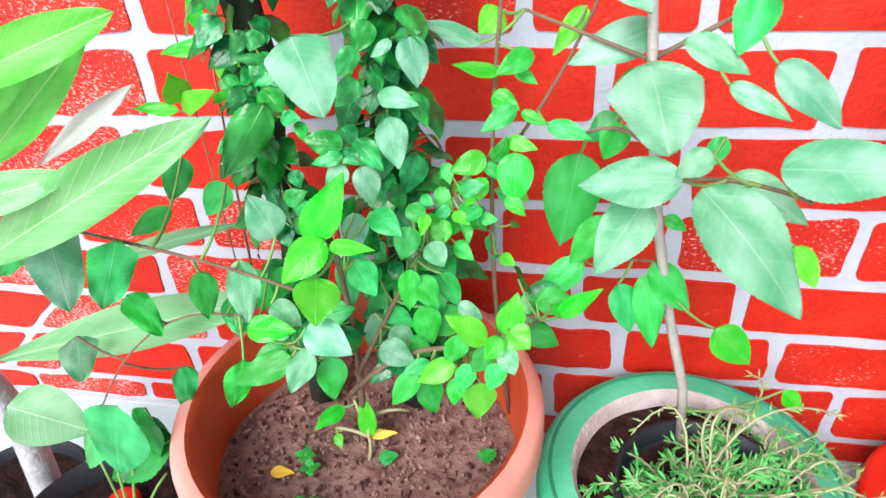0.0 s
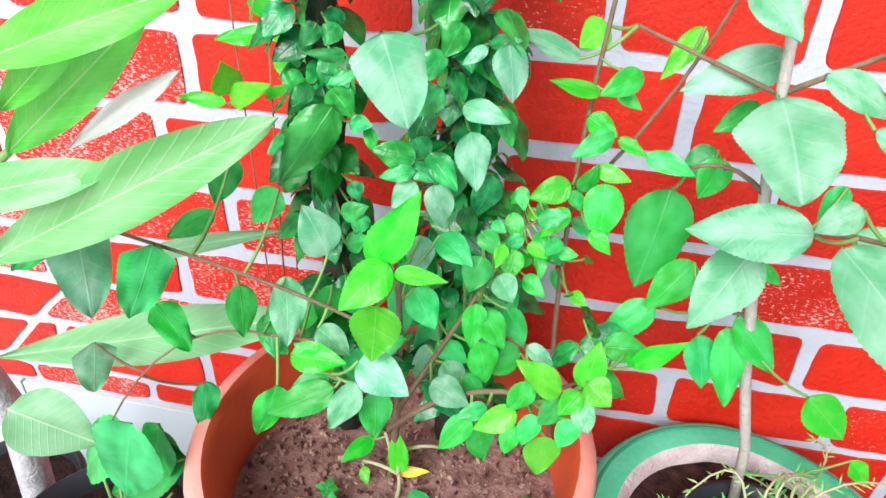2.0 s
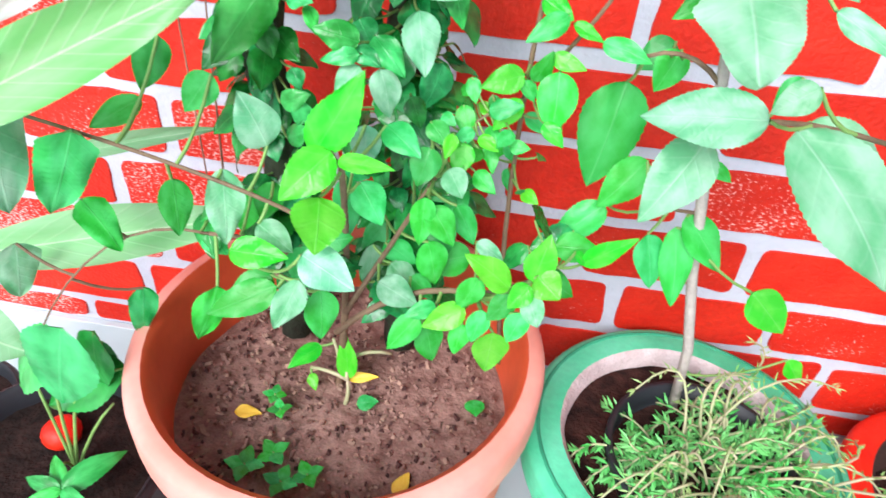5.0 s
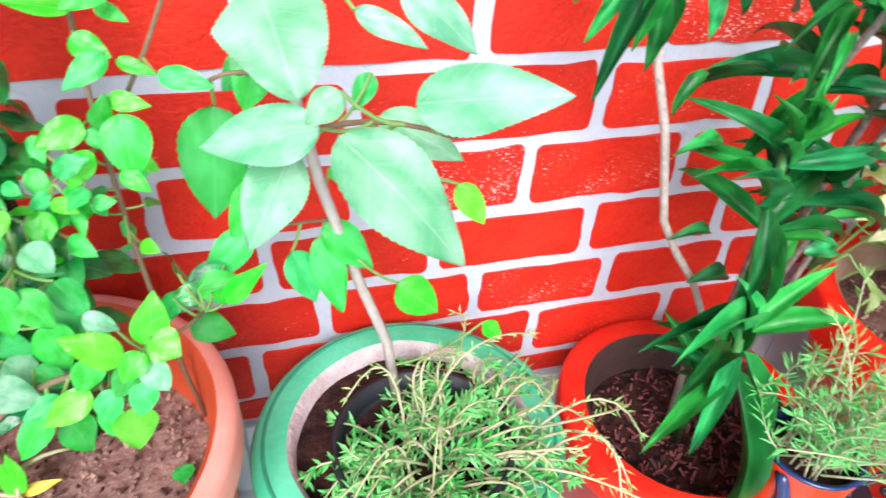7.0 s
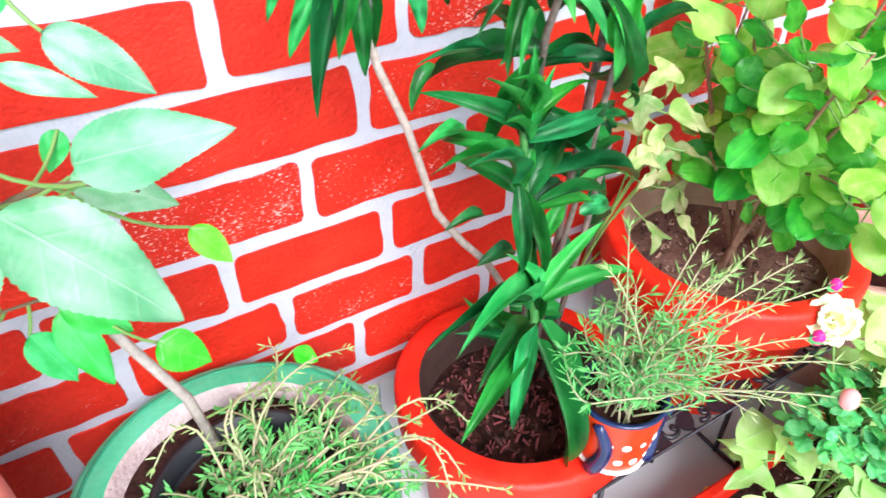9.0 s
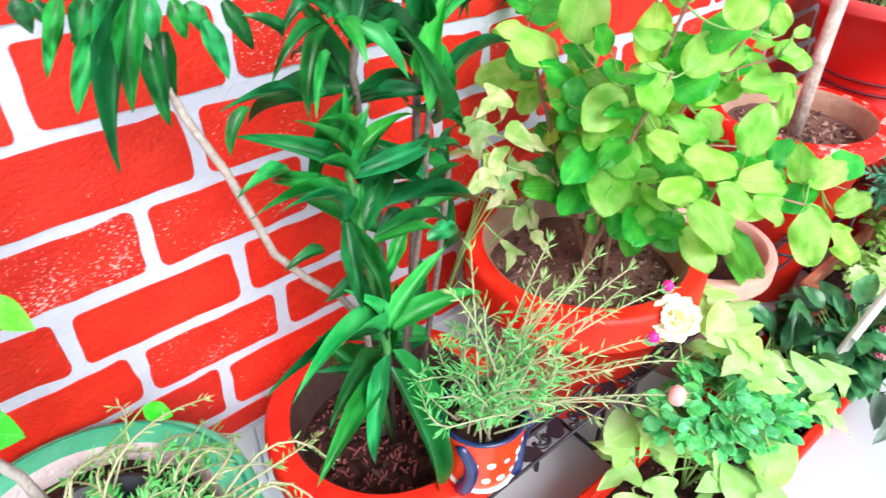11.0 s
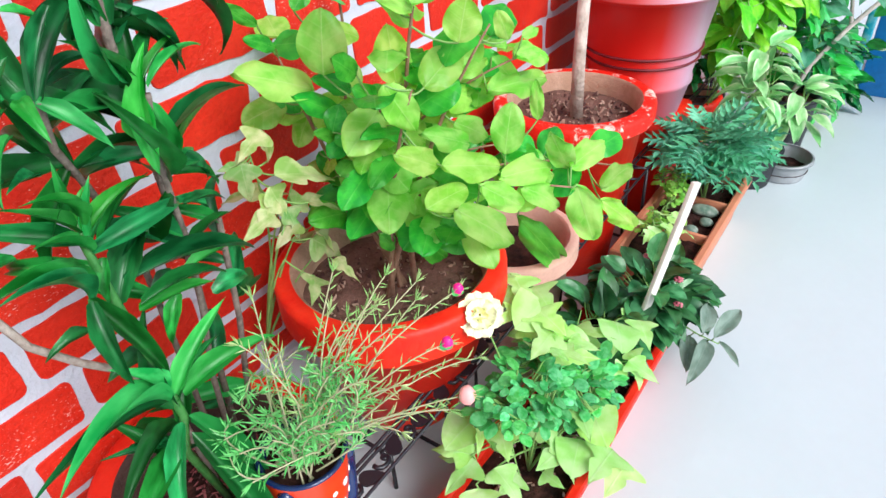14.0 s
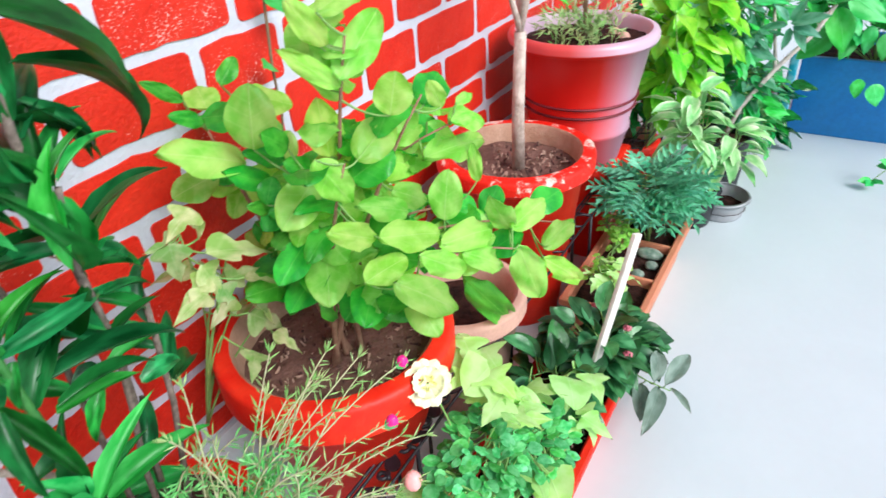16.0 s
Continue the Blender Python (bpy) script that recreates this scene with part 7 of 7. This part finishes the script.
def brown_planter_things():
    leafy("marigold", "feathery blue-green marigold seedlings in the brown planter", "plant", (1.60, -0.42, 0.05), [((1.60, -0.405, 0.19), (0.075, 0.055, 0.06)), ((1.66, -0.43, 0.15), (0.07, 0.055, 0.05))], FERN, (0.06, 0.09), 0.85, 52, 91, up=1.3, low=-0.3, shell=0.35, droop=0.05)
    leafy("succulent", "small pale green succulent with bead-like leaves", "succulent", (1.545, -0.362, 0.05), [((1.545, -0.362, 0.12), (0.05, 0.04, 0.04)), ((1.391, -0.385, 0.11), (0.045, 0.035, 0.03)), ((1.517, -0.388, 0.11), (0.04, 0.03, 0.03))], JAS[:2], (0.010, 0.016), 0.85, 60, 95, up=0.9, low=-0.3)
    leafy("lime_vine", "pale lime vine sprig reaching over the brown planter's end", "vine", (1.33, -0.41, 0.055), [((1.31, -0.405, 0.14), (0.06, 0.04, 0.035)), ((1.38, -0.42, 0.11), (0.04, 0.035, 0.03))], LIME[:2] + LIME_HEART[:1], (0.03, 0.05), 0.8, 9, 97, up=0.9, low=-0.2)
    for x, y, s in ((1.553, -0.435, 0.018), (1.510, -0.452, 0.014), (1.468, -0.434, 0.014)):
        bm = bmesh.new()
        bmesh.ops.create_icosphere(bm, subdivisions=3, radius=s)
        for v in bm.verts:
            v.co.z *= 0.65
            v.co.y *= 1.7 if s > 0.015 else 1.0
            v.co *= 1 + 0.12 * noise.noise(v.co * 50 + Vector((x * 9, 0, 0)))
        o = part("pebble", bm, M_PEBBLE)
        o.location = (x, y, 0.063)
        tagged(o, "rounded grey-green pebble lying in the brown planter", "pebble", "pebbles in the brown planter")
    for x in (1.44, 1.58):
        bm = bmesh.new()
        box(bm, (-0.004, -0.068, 0.0), (0.004, 0.068, 0.045), 0.001)
        o = part("divider", bm, M_BROWN_TRAY, brown_tray)
        o.location = (x - brown_tray.location.x, 0.0, 0.06)


FERN_MESH = []
for q in range(3):
    verts, faces = [], []
    for k in range(5):
        f = (k + 0.8) / 5.4
        ln = (0.40 * math.sin(math.pi * min(1, 0.2 + 0.75 * f)) + 0.10) * rv(0.8, 1.15)
        for s in (1, -1):
            i0 = len(verts)
            z = -0.25 * f * f
            lift = rv(-0.05, 0.08)
            verts += [(0, f - 0.03, z), (s * ln * 0.5, f + 0.17, z + 0.04 + lift), (s * ln * 1.25, f + 0.24 + rv(-0.04, 0.04), z - 0.04 + lift), (s * ln * 0.6, f - 0.01, z + 0.03 + lift)]
            faces.append((i0, i0 + 1, i0 + 2, i0 + 3))
            i0 = len(verts)
            verts += [(s * ln * 0.5, f + 0.08, z + 0.03 + lift), (s * ln * 0.62, f + 0.22, z + lift), (s * ln * 0.72, f + 0.10, z + lift)]
            faces.append((i0, i0 + 1, i0 + 2))
    i0 = len(verts)
    verts += [(-0.012, 0, 0), (0.012, 0, 0), (0.005, 1.0, -0.25), (-0.005, 1.0, -0.25)]
    faces.append((i0, i0 + 1, i0 + 2, i0 + 3))
    me = bpy.data.meshes.new("feathery_leaf")
    me.from_pydata(verts, [], faces)
    me.materials.append(L_MARI)
    FERN_MESH.append(me)
FERN = FERN_MESH
brown_planter_things()


def plinth_and_trees():
    bm = bmesh.new()
    box(bm, (-0.105, -0.105, 0.0), (0.105, 0.105, 0.19 - FLOOR), 0.008)
    o = part("red_plinth", bm, M_RED_POT)
    o.location = (1.72, -0.2, FLOOR)
    tagged(o, "red-painted block under the tall plastic pot", "plinth")
    tree = thing("young_tree", "young tree with a slim grey-pink trunk in the worn red pot", "tree", (1.386, -0.2, 0.29))
    tr = [Vector(p) for p in ((1.386, -0.2, 0.29), (1.383, -0.2, 0.42), (1.392, -0.2, 0.56))]
    stem_part(tree, [(tr, 0.0135, 0.0115)], M_TRUNK, "trunk")
    br = [curve(tr[-1], e, (0, 0, 0.01), 6) for e in ((1.30, -0.19, 0.72), (1.40, -0.2, 0.80), (1.50, -0.2, 0.72), (1.35, -0.25, 0.78), (1.45, -0.16, 0.74))]
    stem_part(tree, [(s, 0.0062, 0.003) for s in br], M_TRUNK, "branch")
    scatter(tree, HIB, (1.40, -0.2, 0.86), (0.18, 0.14, 0.10), 40, (0.04, 0.07), 0.5, br, M_STEM_GREEN, seed=3)
    put_leaf(tree, HIB_YOUNG[0], (1.47, -0.22, 0.62), (1.49, -0.25, 0.585), 0.6, (0, -0.6, 0.8))
    stalks(tree, br, [(1.47, -0.22, 0.62)], M_STEM_GREEN)
    sh = thing("woody_sprout", "woody sprout with thin grassy shoots in the tall pot", "plant", (1.72, -0.2, 0.45))
    ss = [curve((1.70 + 0.02 * k, -0.2, 0.45), (1.68 + 0.035 * k, -0.22 + 0.02 * k, 0.56 + 0.05 * (k % 3)), (0.01, 0, 0), 5) for k in range(5)]
    stem_part(sh, [(s, 0.005 if k < 2 else 0.0025, 0.002) for k, s in enumerate(ss)], M_STEM_BROWN)
    g = [curve((1.70 + rv(-0.08, 0.08), -0.2 + rv(-0.08, 0.05), 0.45), (1.70 + rv(-0.12, 0.12), -0.2 + rv(-0.1, 0.08), rv(0.49, 0.56)), (0, 0, 0.02), 4) for k in range(30)]
    needle_part(sh, needles(g, 0.025, 0.003, 0.006, 0.5, 0.1, 17), L_NEEDLE_PALE)
    for x, y in ((1.79, -0.25), (1.76, -0.28)):
        bm = bmesh.new()
        bmesh.ops.create_icosphere(bm, subdivisions=2, radius=0.014)
        for v in bm.verts:
            v.co *= 1 + 0.15 * noise.noise(v.co * 60)
        o = part("pebble", bm, M_PINK_CLAY)
        o.location = (x, y, 0.462)
        tagged(o, "small pinkish pebble lying on the tall pot's soil", "pebble", "pebbles on the tall pot's soil")


M_TRUNK = mat("pinkish_bark", (0.33, 0.25, 0.21), 0.8, 0.3, 45, 0.8, 160, second=(0.60, 0.50, 0.44))
plinth_and_trees()


KALANCHOE = [(2.02, -0.321, 0.448, 2.02, -0.441, 0.374, 0.42), (2.02, -0.317, 0.372, 2.02, -0.361, 0.265, 0.35), (2.02, -0.273, 0.39, 2.02, -0.301, 0.328, 0.6), (2.02, -0.255, 0.352, 2.02, -0.249, 0.27, 0.6), (2.02, -0.299, 0.349, 2.02, -0.32, 0.29, 0.5), (2.02, -0.365, 0.376, 2.02, -0.421, 0.293, 0.4), (2.02, -0.271, 0.465, 2.02, -0.246, 0.399, 0.6), (2.02, -0.364, 0.48, 2.02, -0.453, 0.454, 0.5), (2.02, -0.246, 0.51, 2.02, -0.312, 0.431, 0.6), (2.02, -0.3, 0.513, 2.02, -0.389, 0.437, 0.5), (2.02, -0.356, 0.437, 2.02, -0.332, 0.364, 0.5), (2.02, -0.404, 0.511, 2.02, -0.441, 0.437, 0.5)]
SHRUB_A = [(2.2, -0.48, 0.334, 2.2, -0.414, 0.291, 0.42), (2.2, -0.478, 0.33, 2.2, -0.468, 0.261, 0.4), (2.2, -0.487, 0.339, 2.2, -0.504, 0.393, 0.4), (2.2, -0.476, 0.342, 2.2, -0.422, 0.392, 0.4), (2.2, -0.482, 0.343, 2.2, -0.476, 0.434, 0.35), (2.2, -0.491, 0.335, 2.2, -0.56, 0.312, 0.4), (2.2, -0.573, 0.407, 2.2, -0.661, 0.432, 0.36), (2.2, -0.578, 0.399, 2.2, -0.649, 0.377, 0.4), (2.2, -0.575, 0.412, 2.2, -0.6, 0.472, 0.4), (2.2, -0.567, 0.412, 2.2, -0.523, 0.453, 0.4), (2.2, -0.566, 0.403, 2.2, -0.505, 0.388, 0.36), (2.2, -0.581, 0.396, 2.2, -0.62, 0.336, 0.4), (2.2, -0.573, 0.396, 2.2, -0.564, 0.338, 0.4)]
SHRUB_B = [(2.42, -0.667, 0.341, 2.42, -0.591, 0.256, 0.6), (2.42, -0.661, 0.4, 2.42, -0.704, 0.283, 0.7), (2.42, -0.685, 0.438, 2.42, -0.788, 0.369, 0.6), (2.42, -0.755, 0.362, 2.42, -0.753, 0.283, 0.5), (2.42, -0.495, 0.139, 2.42, -0.541, -0.007, 0.55), (2.42, -0.54, 0.067, 2.42, -0.604, 0.076, 0.5), (2.42, -0.501, 0.239, 2.42, -0.48, 0.134, 0.6), (2.42, -0.523, 0.241, 2.42, -0.563, 0.153, 0.6), (2.42, -0.468, 0.202, 2.42, -0.471, 0.097, 0.6), (2.42, -0.795, 0.206, 2.42, -0.817, 0.144, 0.8), (2.42, -0.758, 0.217, 2.42, -0.761, 0.161, 0.7), (2.42, -0.79, 0.343, 2.42, -0.799, 0.269, 0.6)]
VARIEGATED = [(1.9, -0.384, 0.236, 1.9, -0.321, 0.277, 0.6), (1.9, -0.405, 0.213, 1.9, -0.447, 0.323, 0.36), (1.9, -0.396, 0.197, 1.9, -0.428, 0.277, 0.5), (1.9, -0.391, 0.187, 1.9, -0.341, 0.23, 0.6), (1.9, -0.399, 0.173, 1.9, -0.353, 0.131, 0.4), (1.9, -0.418, 0.185, 1.9, -0.484, 0.211, 0.35), (1.9, -0.42, 0.17, 1.9, -0.481, 0.148, 0.4), (1.9, -0.471, 0.141, 1.9, -0.542, 0.129, 0.36), (1.9, -0.457, 0.146, 1.9, -0.514, 0.058, 0.35), (1.9, -0.428, 0.16, 1.9, -0.429, 0.091, 0.5), (1.9, -0.408, 0.206, 1.9, -0.365, 0.28, 0.4)]
L_GLAUC = leaf_mat("glaucous_leaf", (0.045, 0.27, 0.13), (0.13, 0.41, 0.25), (0.18, 0.44, 0.28), 0.4, 5, 0.15, 0.25, 0.2)
GLAUCOUS = leaf_set("glaucous_leaf", L_GLAUC, ovate, 3, n=10, droop=0.4, fold=0.15, ripple=0.02)


M_GREY_BOWL = mat("grey_glaze", (0.30, 0.32, 0.34), 0.5, 0.1, 30, second=(0.40, 0.42, 0.44))


def far_end():
    kal = leafy("kalanchoe", "kalanchoe with fleshy bright lime-green leaves", "succulent", (1.98, -0.30, 0.08), [((2.06, -0.38, 0.44), (0.10, 0.08, 0.10)), ((1.97, -0.33, 0.41), (0.12, 0.09, 0.12)), ((2.02, -0.34, 0.29), (0.10, 0.08, 0.08))], KAL, (0.07, 0.11), 0.46, 32, 101, up=0.3, low=-0.6, droop=0.7)
    placed_leaves(kal, KALANCHOE, KAL, (-0.75, -0.3, 0.55), 0.2)
    vari = leafy("variegated_plant", "cream and green variegated plant in a dark pot", "plant", (1.90, -0.46, 0.08), [((1.86, -0.43, 0.27), (0.07, 0.06, 0.09)), ((1.95, -0.51, 0.17), (0.06, 0.05, 0.06))], VARI, (0.06, 0.095), 0.42, 26, 111, up=1.1)
    placed_leaves(vari, VARIEGATED, VARI, (-0.7, -0.3, 0.6), 0.2)
    pot("grey_pot", "small dark grey plastic pot with a variegated plant", (1.90, -0.45, FLOOR), 0.07, 0.10, 0.01, 0.015, 0.75, M_BLACK, M_BLACK, M_DARK_SOIL, 0.02)
    pot("grey_bowl", "shallow grey bowl standing on the white floor", (1.97, -0.512, FLOOR), 0.072, 0.055, 0.008, 0.01, 0.8, M_GREY_BOWL, M_GREY_BOWL, M_DARK_SOIL, 0.03)
    pot("black_pot", "black plastic pot at the far end of the row", (2.12, -0.47, FLOOR), 0.08, 0.16, 0.01, 0.015, 0.75, M_BLACK, M_BLACK, M_DARK_SOIL, 0.02)
    pot("red_pot", "red pot behind the leaves at the far end", (2.02, -0.24, FLOOR), 0.09, 0.15, 0.02, 0.03, 0.7, M_RED_POT, M_CLAY, M_DARK_SOIL, 0.03)
    th = thing("crown_of_thorns", "grey thorny stem leaning outward with leaf tufts at its tip", "succulent", (2.10, -0.47, 0.10))
    st = [Vector(p) for p in ((2.10, -0.47, 0.10), (2.14, -0.50, 0.20), (2.20, -0.56, 0.29), (2.28, -0.63, 0.37), (2.33, -0.66, 0.43))]
    stem_part(th, [(st, 0.0065, 0.005), (curve(st[2], (2.30, -0.52, 0.42), (0, 0, 0), 5), 0.005, 0.004)], M_BARK)
    tl = [curve(a, b, (0, 0, 0), 3) for a, b in zip(st, st[1:])]
    needle_part(th, needles(tl, 0.018, 0.002, 0.006, 1.2, 0.0, 5, 0), M_BARK, "thorn_cover")
    for c in ((2.33, -0.66, 0.43), (2.30, -0.52, 0.42)):
        for k in range(12):
            a = k * 2.4
            d = Vector((math.cos(a), math.sin(a), rv(0.0, 0.8))).normalized()
            put_leaf(th, G.choice(ROSE), c, Vector(c) + d * rv(0.05, 0.075), 0.4, (0, -0.3, 0.9))
    shr = leafy("leafy_shrub", "blue-green leafy shrub behind the potted row", "shrub", (2.25, -0.42, 0.0), [((2.20, -0.45, 0.37), (0.10, 0.09, 0.10)), ((2.22, -0.50, 0.22), (0.10, 0.08, 0.09)), ((2.15, -0.38, 0.50), (0.12, 0.1, 0.10)), ((2.38, -0.36, 0.42), (0.14, 0.12, 0.15)), ((2.25, -0.25, 0.45), (0.14, 0.1, 0.16))], GLAUCOUS + HIB[:2], (0.055, 0.09), 0.5, 58, 121)
    placed_leaves(shr, SHRUB_A, GLAUCOUS, (-0.75, -0.3, 0.55), 0.2)
    placed_leaves(shr, SHRUB_B, HIB, (-0.75, -0.3, 0.55), 0.2)
    box_ = thing("blue_planter", "scuffed bright blue painted planter box full of plants", "planter", (2.76, -1.1, FLOOR))
    x0, x1, y0, y1, z1 = 2.60, 2.94, -1.75, -0.60, 0.215
    for nm, lo, hi in (("front_panel", (x0, y0, FLOOR), (x0 + 0.02, y1, z1)), ("back_panel", (x1, y0, FLOOR), (x1 + 0.02, y1, z1)), ("side_panel", (x0 + 0.02, y1 - 0.02, FLOOR), (x1, y1, z1 - 0.002)), ("side_panel", (x0 + 0.02, y0, FLOOR), (x1, y0 + 0.02, z1 - 0.002))):
        bm = bmesh.new()
        shape_part(nm, box(bm, lo, hi, 0.003), M_BLUE, box_)
    bm = bmesh.new()
    box(bm, (x0 + 0.021, y0 + 0.021, FLOOR + 0.02), (x1 - 0.001, y1 - 0.021, z1 - 0.04))
    shape_part("soil", bm, M_DARK_SOIL, box_)
    leafy("planter_shrub", "bright green shrub growing out of the blue planter", "shrub", (2.76, -0.8, 0.16), [((2.68, -0.70, 0.34), (0.12, 0.12, 0.10)), ((2.68, -0.92, 0.33), (0.12, 0.13, 0.09)), ((2.62, -1.15, 0.36), (0.14, 0.15, 0.11)), ((2.75, -0.72, 0.46), (0.16, 0.16, 0.12)), ((2.62, -0.45, 0.42), (0.16, 0.14, 0.16)), ((2.9, -0.95, 0.50), (0.16, 0.2, 0.14))], HIB + HEARTS[:1], (0.05, 0.09), 0.62, 60, 131)
    sp = thing("hanging_sprig", "thin green sprig trailing from the blue planter", "vine", (2.48, -0.95, 0.24))
    s = [Vector(p) for p in ((2.62, -0.98, 0.20), (2.50, -0.97, 0.20), (2.38, -0.93, 0.10), (2.31, -0.89, 0.03), (2.27, -0.85, -0.01))]
    stem_part(sp, [(s, 0.0022, 0.0012)], M_STEM_GREEN)
    for b, d in ((2, (-0.2, 0.9, -0.3)), (3, (-0.4, 0.8, 0.3)), (3, (0.2, 0.6, -0.3)), (4, (-0.5, 0.7, 0.1)), (4, (-0.6, -0.5, 0.2)), (4, (-0.9, 0.3, 0.0))):
        put_leaf(sp, HIB[b % 3], s[b], s[b] + Vector(d).normalized() * 0.042, 0.6, (-0.6, -0.2, 0.7))
    # Plain upright strip in place of a turquoise cloth-like thing of unclear kind.
    bm = bmesh.new()
    box(bm, (2.565, -0.595, FLOOR), (2.59, -0.57, 0.24), 0.004)
    post = tagged(part("turquoise_post", bm, M_TURQ), "narrow upright turquoise strip beside the blue planter", "post")
    low = thing("ground_cover", "dark low foliage beside the blue planter", "plant", (2.32, -0.52, FLOOR))
    scatter(low, ROSE, (2.30, -0.53, 0.12), (0.09, 0.08, 0.14), 110, (0.025, 0.045), 0.7, [curve((2.3, -0.53, FLOOR), (2.3, -0.53, 0.2))], M_STEM_GREEN, seed=77)
    under = thing("undergrowth", "dark leafy undergrowth between the pots at the row's end", "plant", (2.22, -0.30, FLOOR))
    twigs = [curve((2.22, -0.30, FLOOR), e, (0, 0, 0.03), 5) for e in ((2.12, -0.22, 0.22), (2.30, -0.20, 0.30), (2.36, -0.40, 0.28), (2.20, -0.36, 0.20), (2.44, -0.52, 0.16))]
    stem_part(under, [(t, 0.002, 0.001) for t in twigs], M_STEM_BROWN)
    for k, (c, r) in enumerate((((2.14, -0.22, 0.20), (0.10, 0.12, 0.16)), ((2.32, -0.22, 0.26), (0.14, 0.16, 0.22)), ((2.36, -0.42, 0.20), (0.12, 0.12, 0.18)), ((2.46, -0.55, 0.10), (0.07, 0.06, 0.12)))):
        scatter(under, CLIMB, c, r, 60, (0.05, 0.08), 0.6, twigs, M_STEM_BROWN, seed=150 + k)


M_TURQ = mat("turquoise_paint", (0.004, 0.36, 0.52), 0.5, 0.15, 40, second=(0.3, 0.65, 0.72), amount=0.3)
far_end()


def wall_vine():
    ob = thing("wall_vine", "thin dark vine stem hanging against the brick wall", "vine", (0.96, -0.02, 0.45))
    s = [Vector(p) for p in ((0.985, -0.03, 0.95), (0.968, -0.03, 0.80), (0.962, -0.032, 0.70), (0.955, -0.03, 0.61), (0.957, -0.028, 0.54), (0.95, -0.02, 0.45))]
    stem_part(ob, [(s, 0.0024, 0.0018)], M_STEM_BROWN)
    for b, d in ((2, (0.5, -0.5, -0.6)), (1, (-0.6, -0.4, 0.3)), (3, (-0.7, -0.4, 0.2))):
        put_leaf(ob, HIB[b], s[b], s[b] + Vector(d).normalized() * 0.045, 0.6, (0, -0.7, 0.7))
    small = thing("young_shoot", "thin shoots with a few bright young leaves by the wall", "plant", (-0.36, -0.05, 0.02))
    a = [curve((-0.36, -0.05, 0.02), e, (0.01, -0.02, 0.05), 8) for e in ((-0.30, -0.10, 0.70), (-0.335, -0.09, 0.80), (-0.30, -0.08, 0.86))]
    stem_part(small, [(s, 0.0009, 0.0007) for s in a], M_STEM_JAS)
    placed_leaves(small, [(-0.343, -0.1, 0.638, -0.335, -0.12, 0.672, 0.69), (-0.343, -0.1, 0.631, -0.294, -0.12, 0.656, 0.37), (-0.348, -0.1, 0.628, -0.388, -0.11, 0.634, 0.33), (-0.31, -0.1, 0.638, -0.279, -0.11, 0.653, 0.28)], HIB_YOUNG, None, 0.1, a, M_STEM_JAS)
    feet = []
    for p, d, w in (((-0.30, -0.10, 0.70), (0.1, -0.3, 0.6), 0.7), ((-0.30, -0.10, 0.69), (-0.9, -0.2, -0.1), 0.4), ((-0.295, -0.10, 0.69), (0.8, -0.3, 0.1), 0.4), ((-0.29, -0.10, 0.68), (0.5, -0.3, -0.3), 0.7), ((-0.335, -0.09, 0.79), (-0.6, -0.3, 0.5), 0.4), ((-0.33, -0.09, 0.80), (0.7, -0.3, 0.4), 0.4), ((-0.30, -0.08, 0.85), (0.5, -0.4, -0.4), 0.5)):
        put_leaf(small, HIB_YOUNG[0], p, Vector(p) + Vector(d).normalized() * 0.045, w, (0, -0.7, 0.7))


wall_vine()

# ---- pieces of the wall and the floor ----
floor_tiles()
bricks()
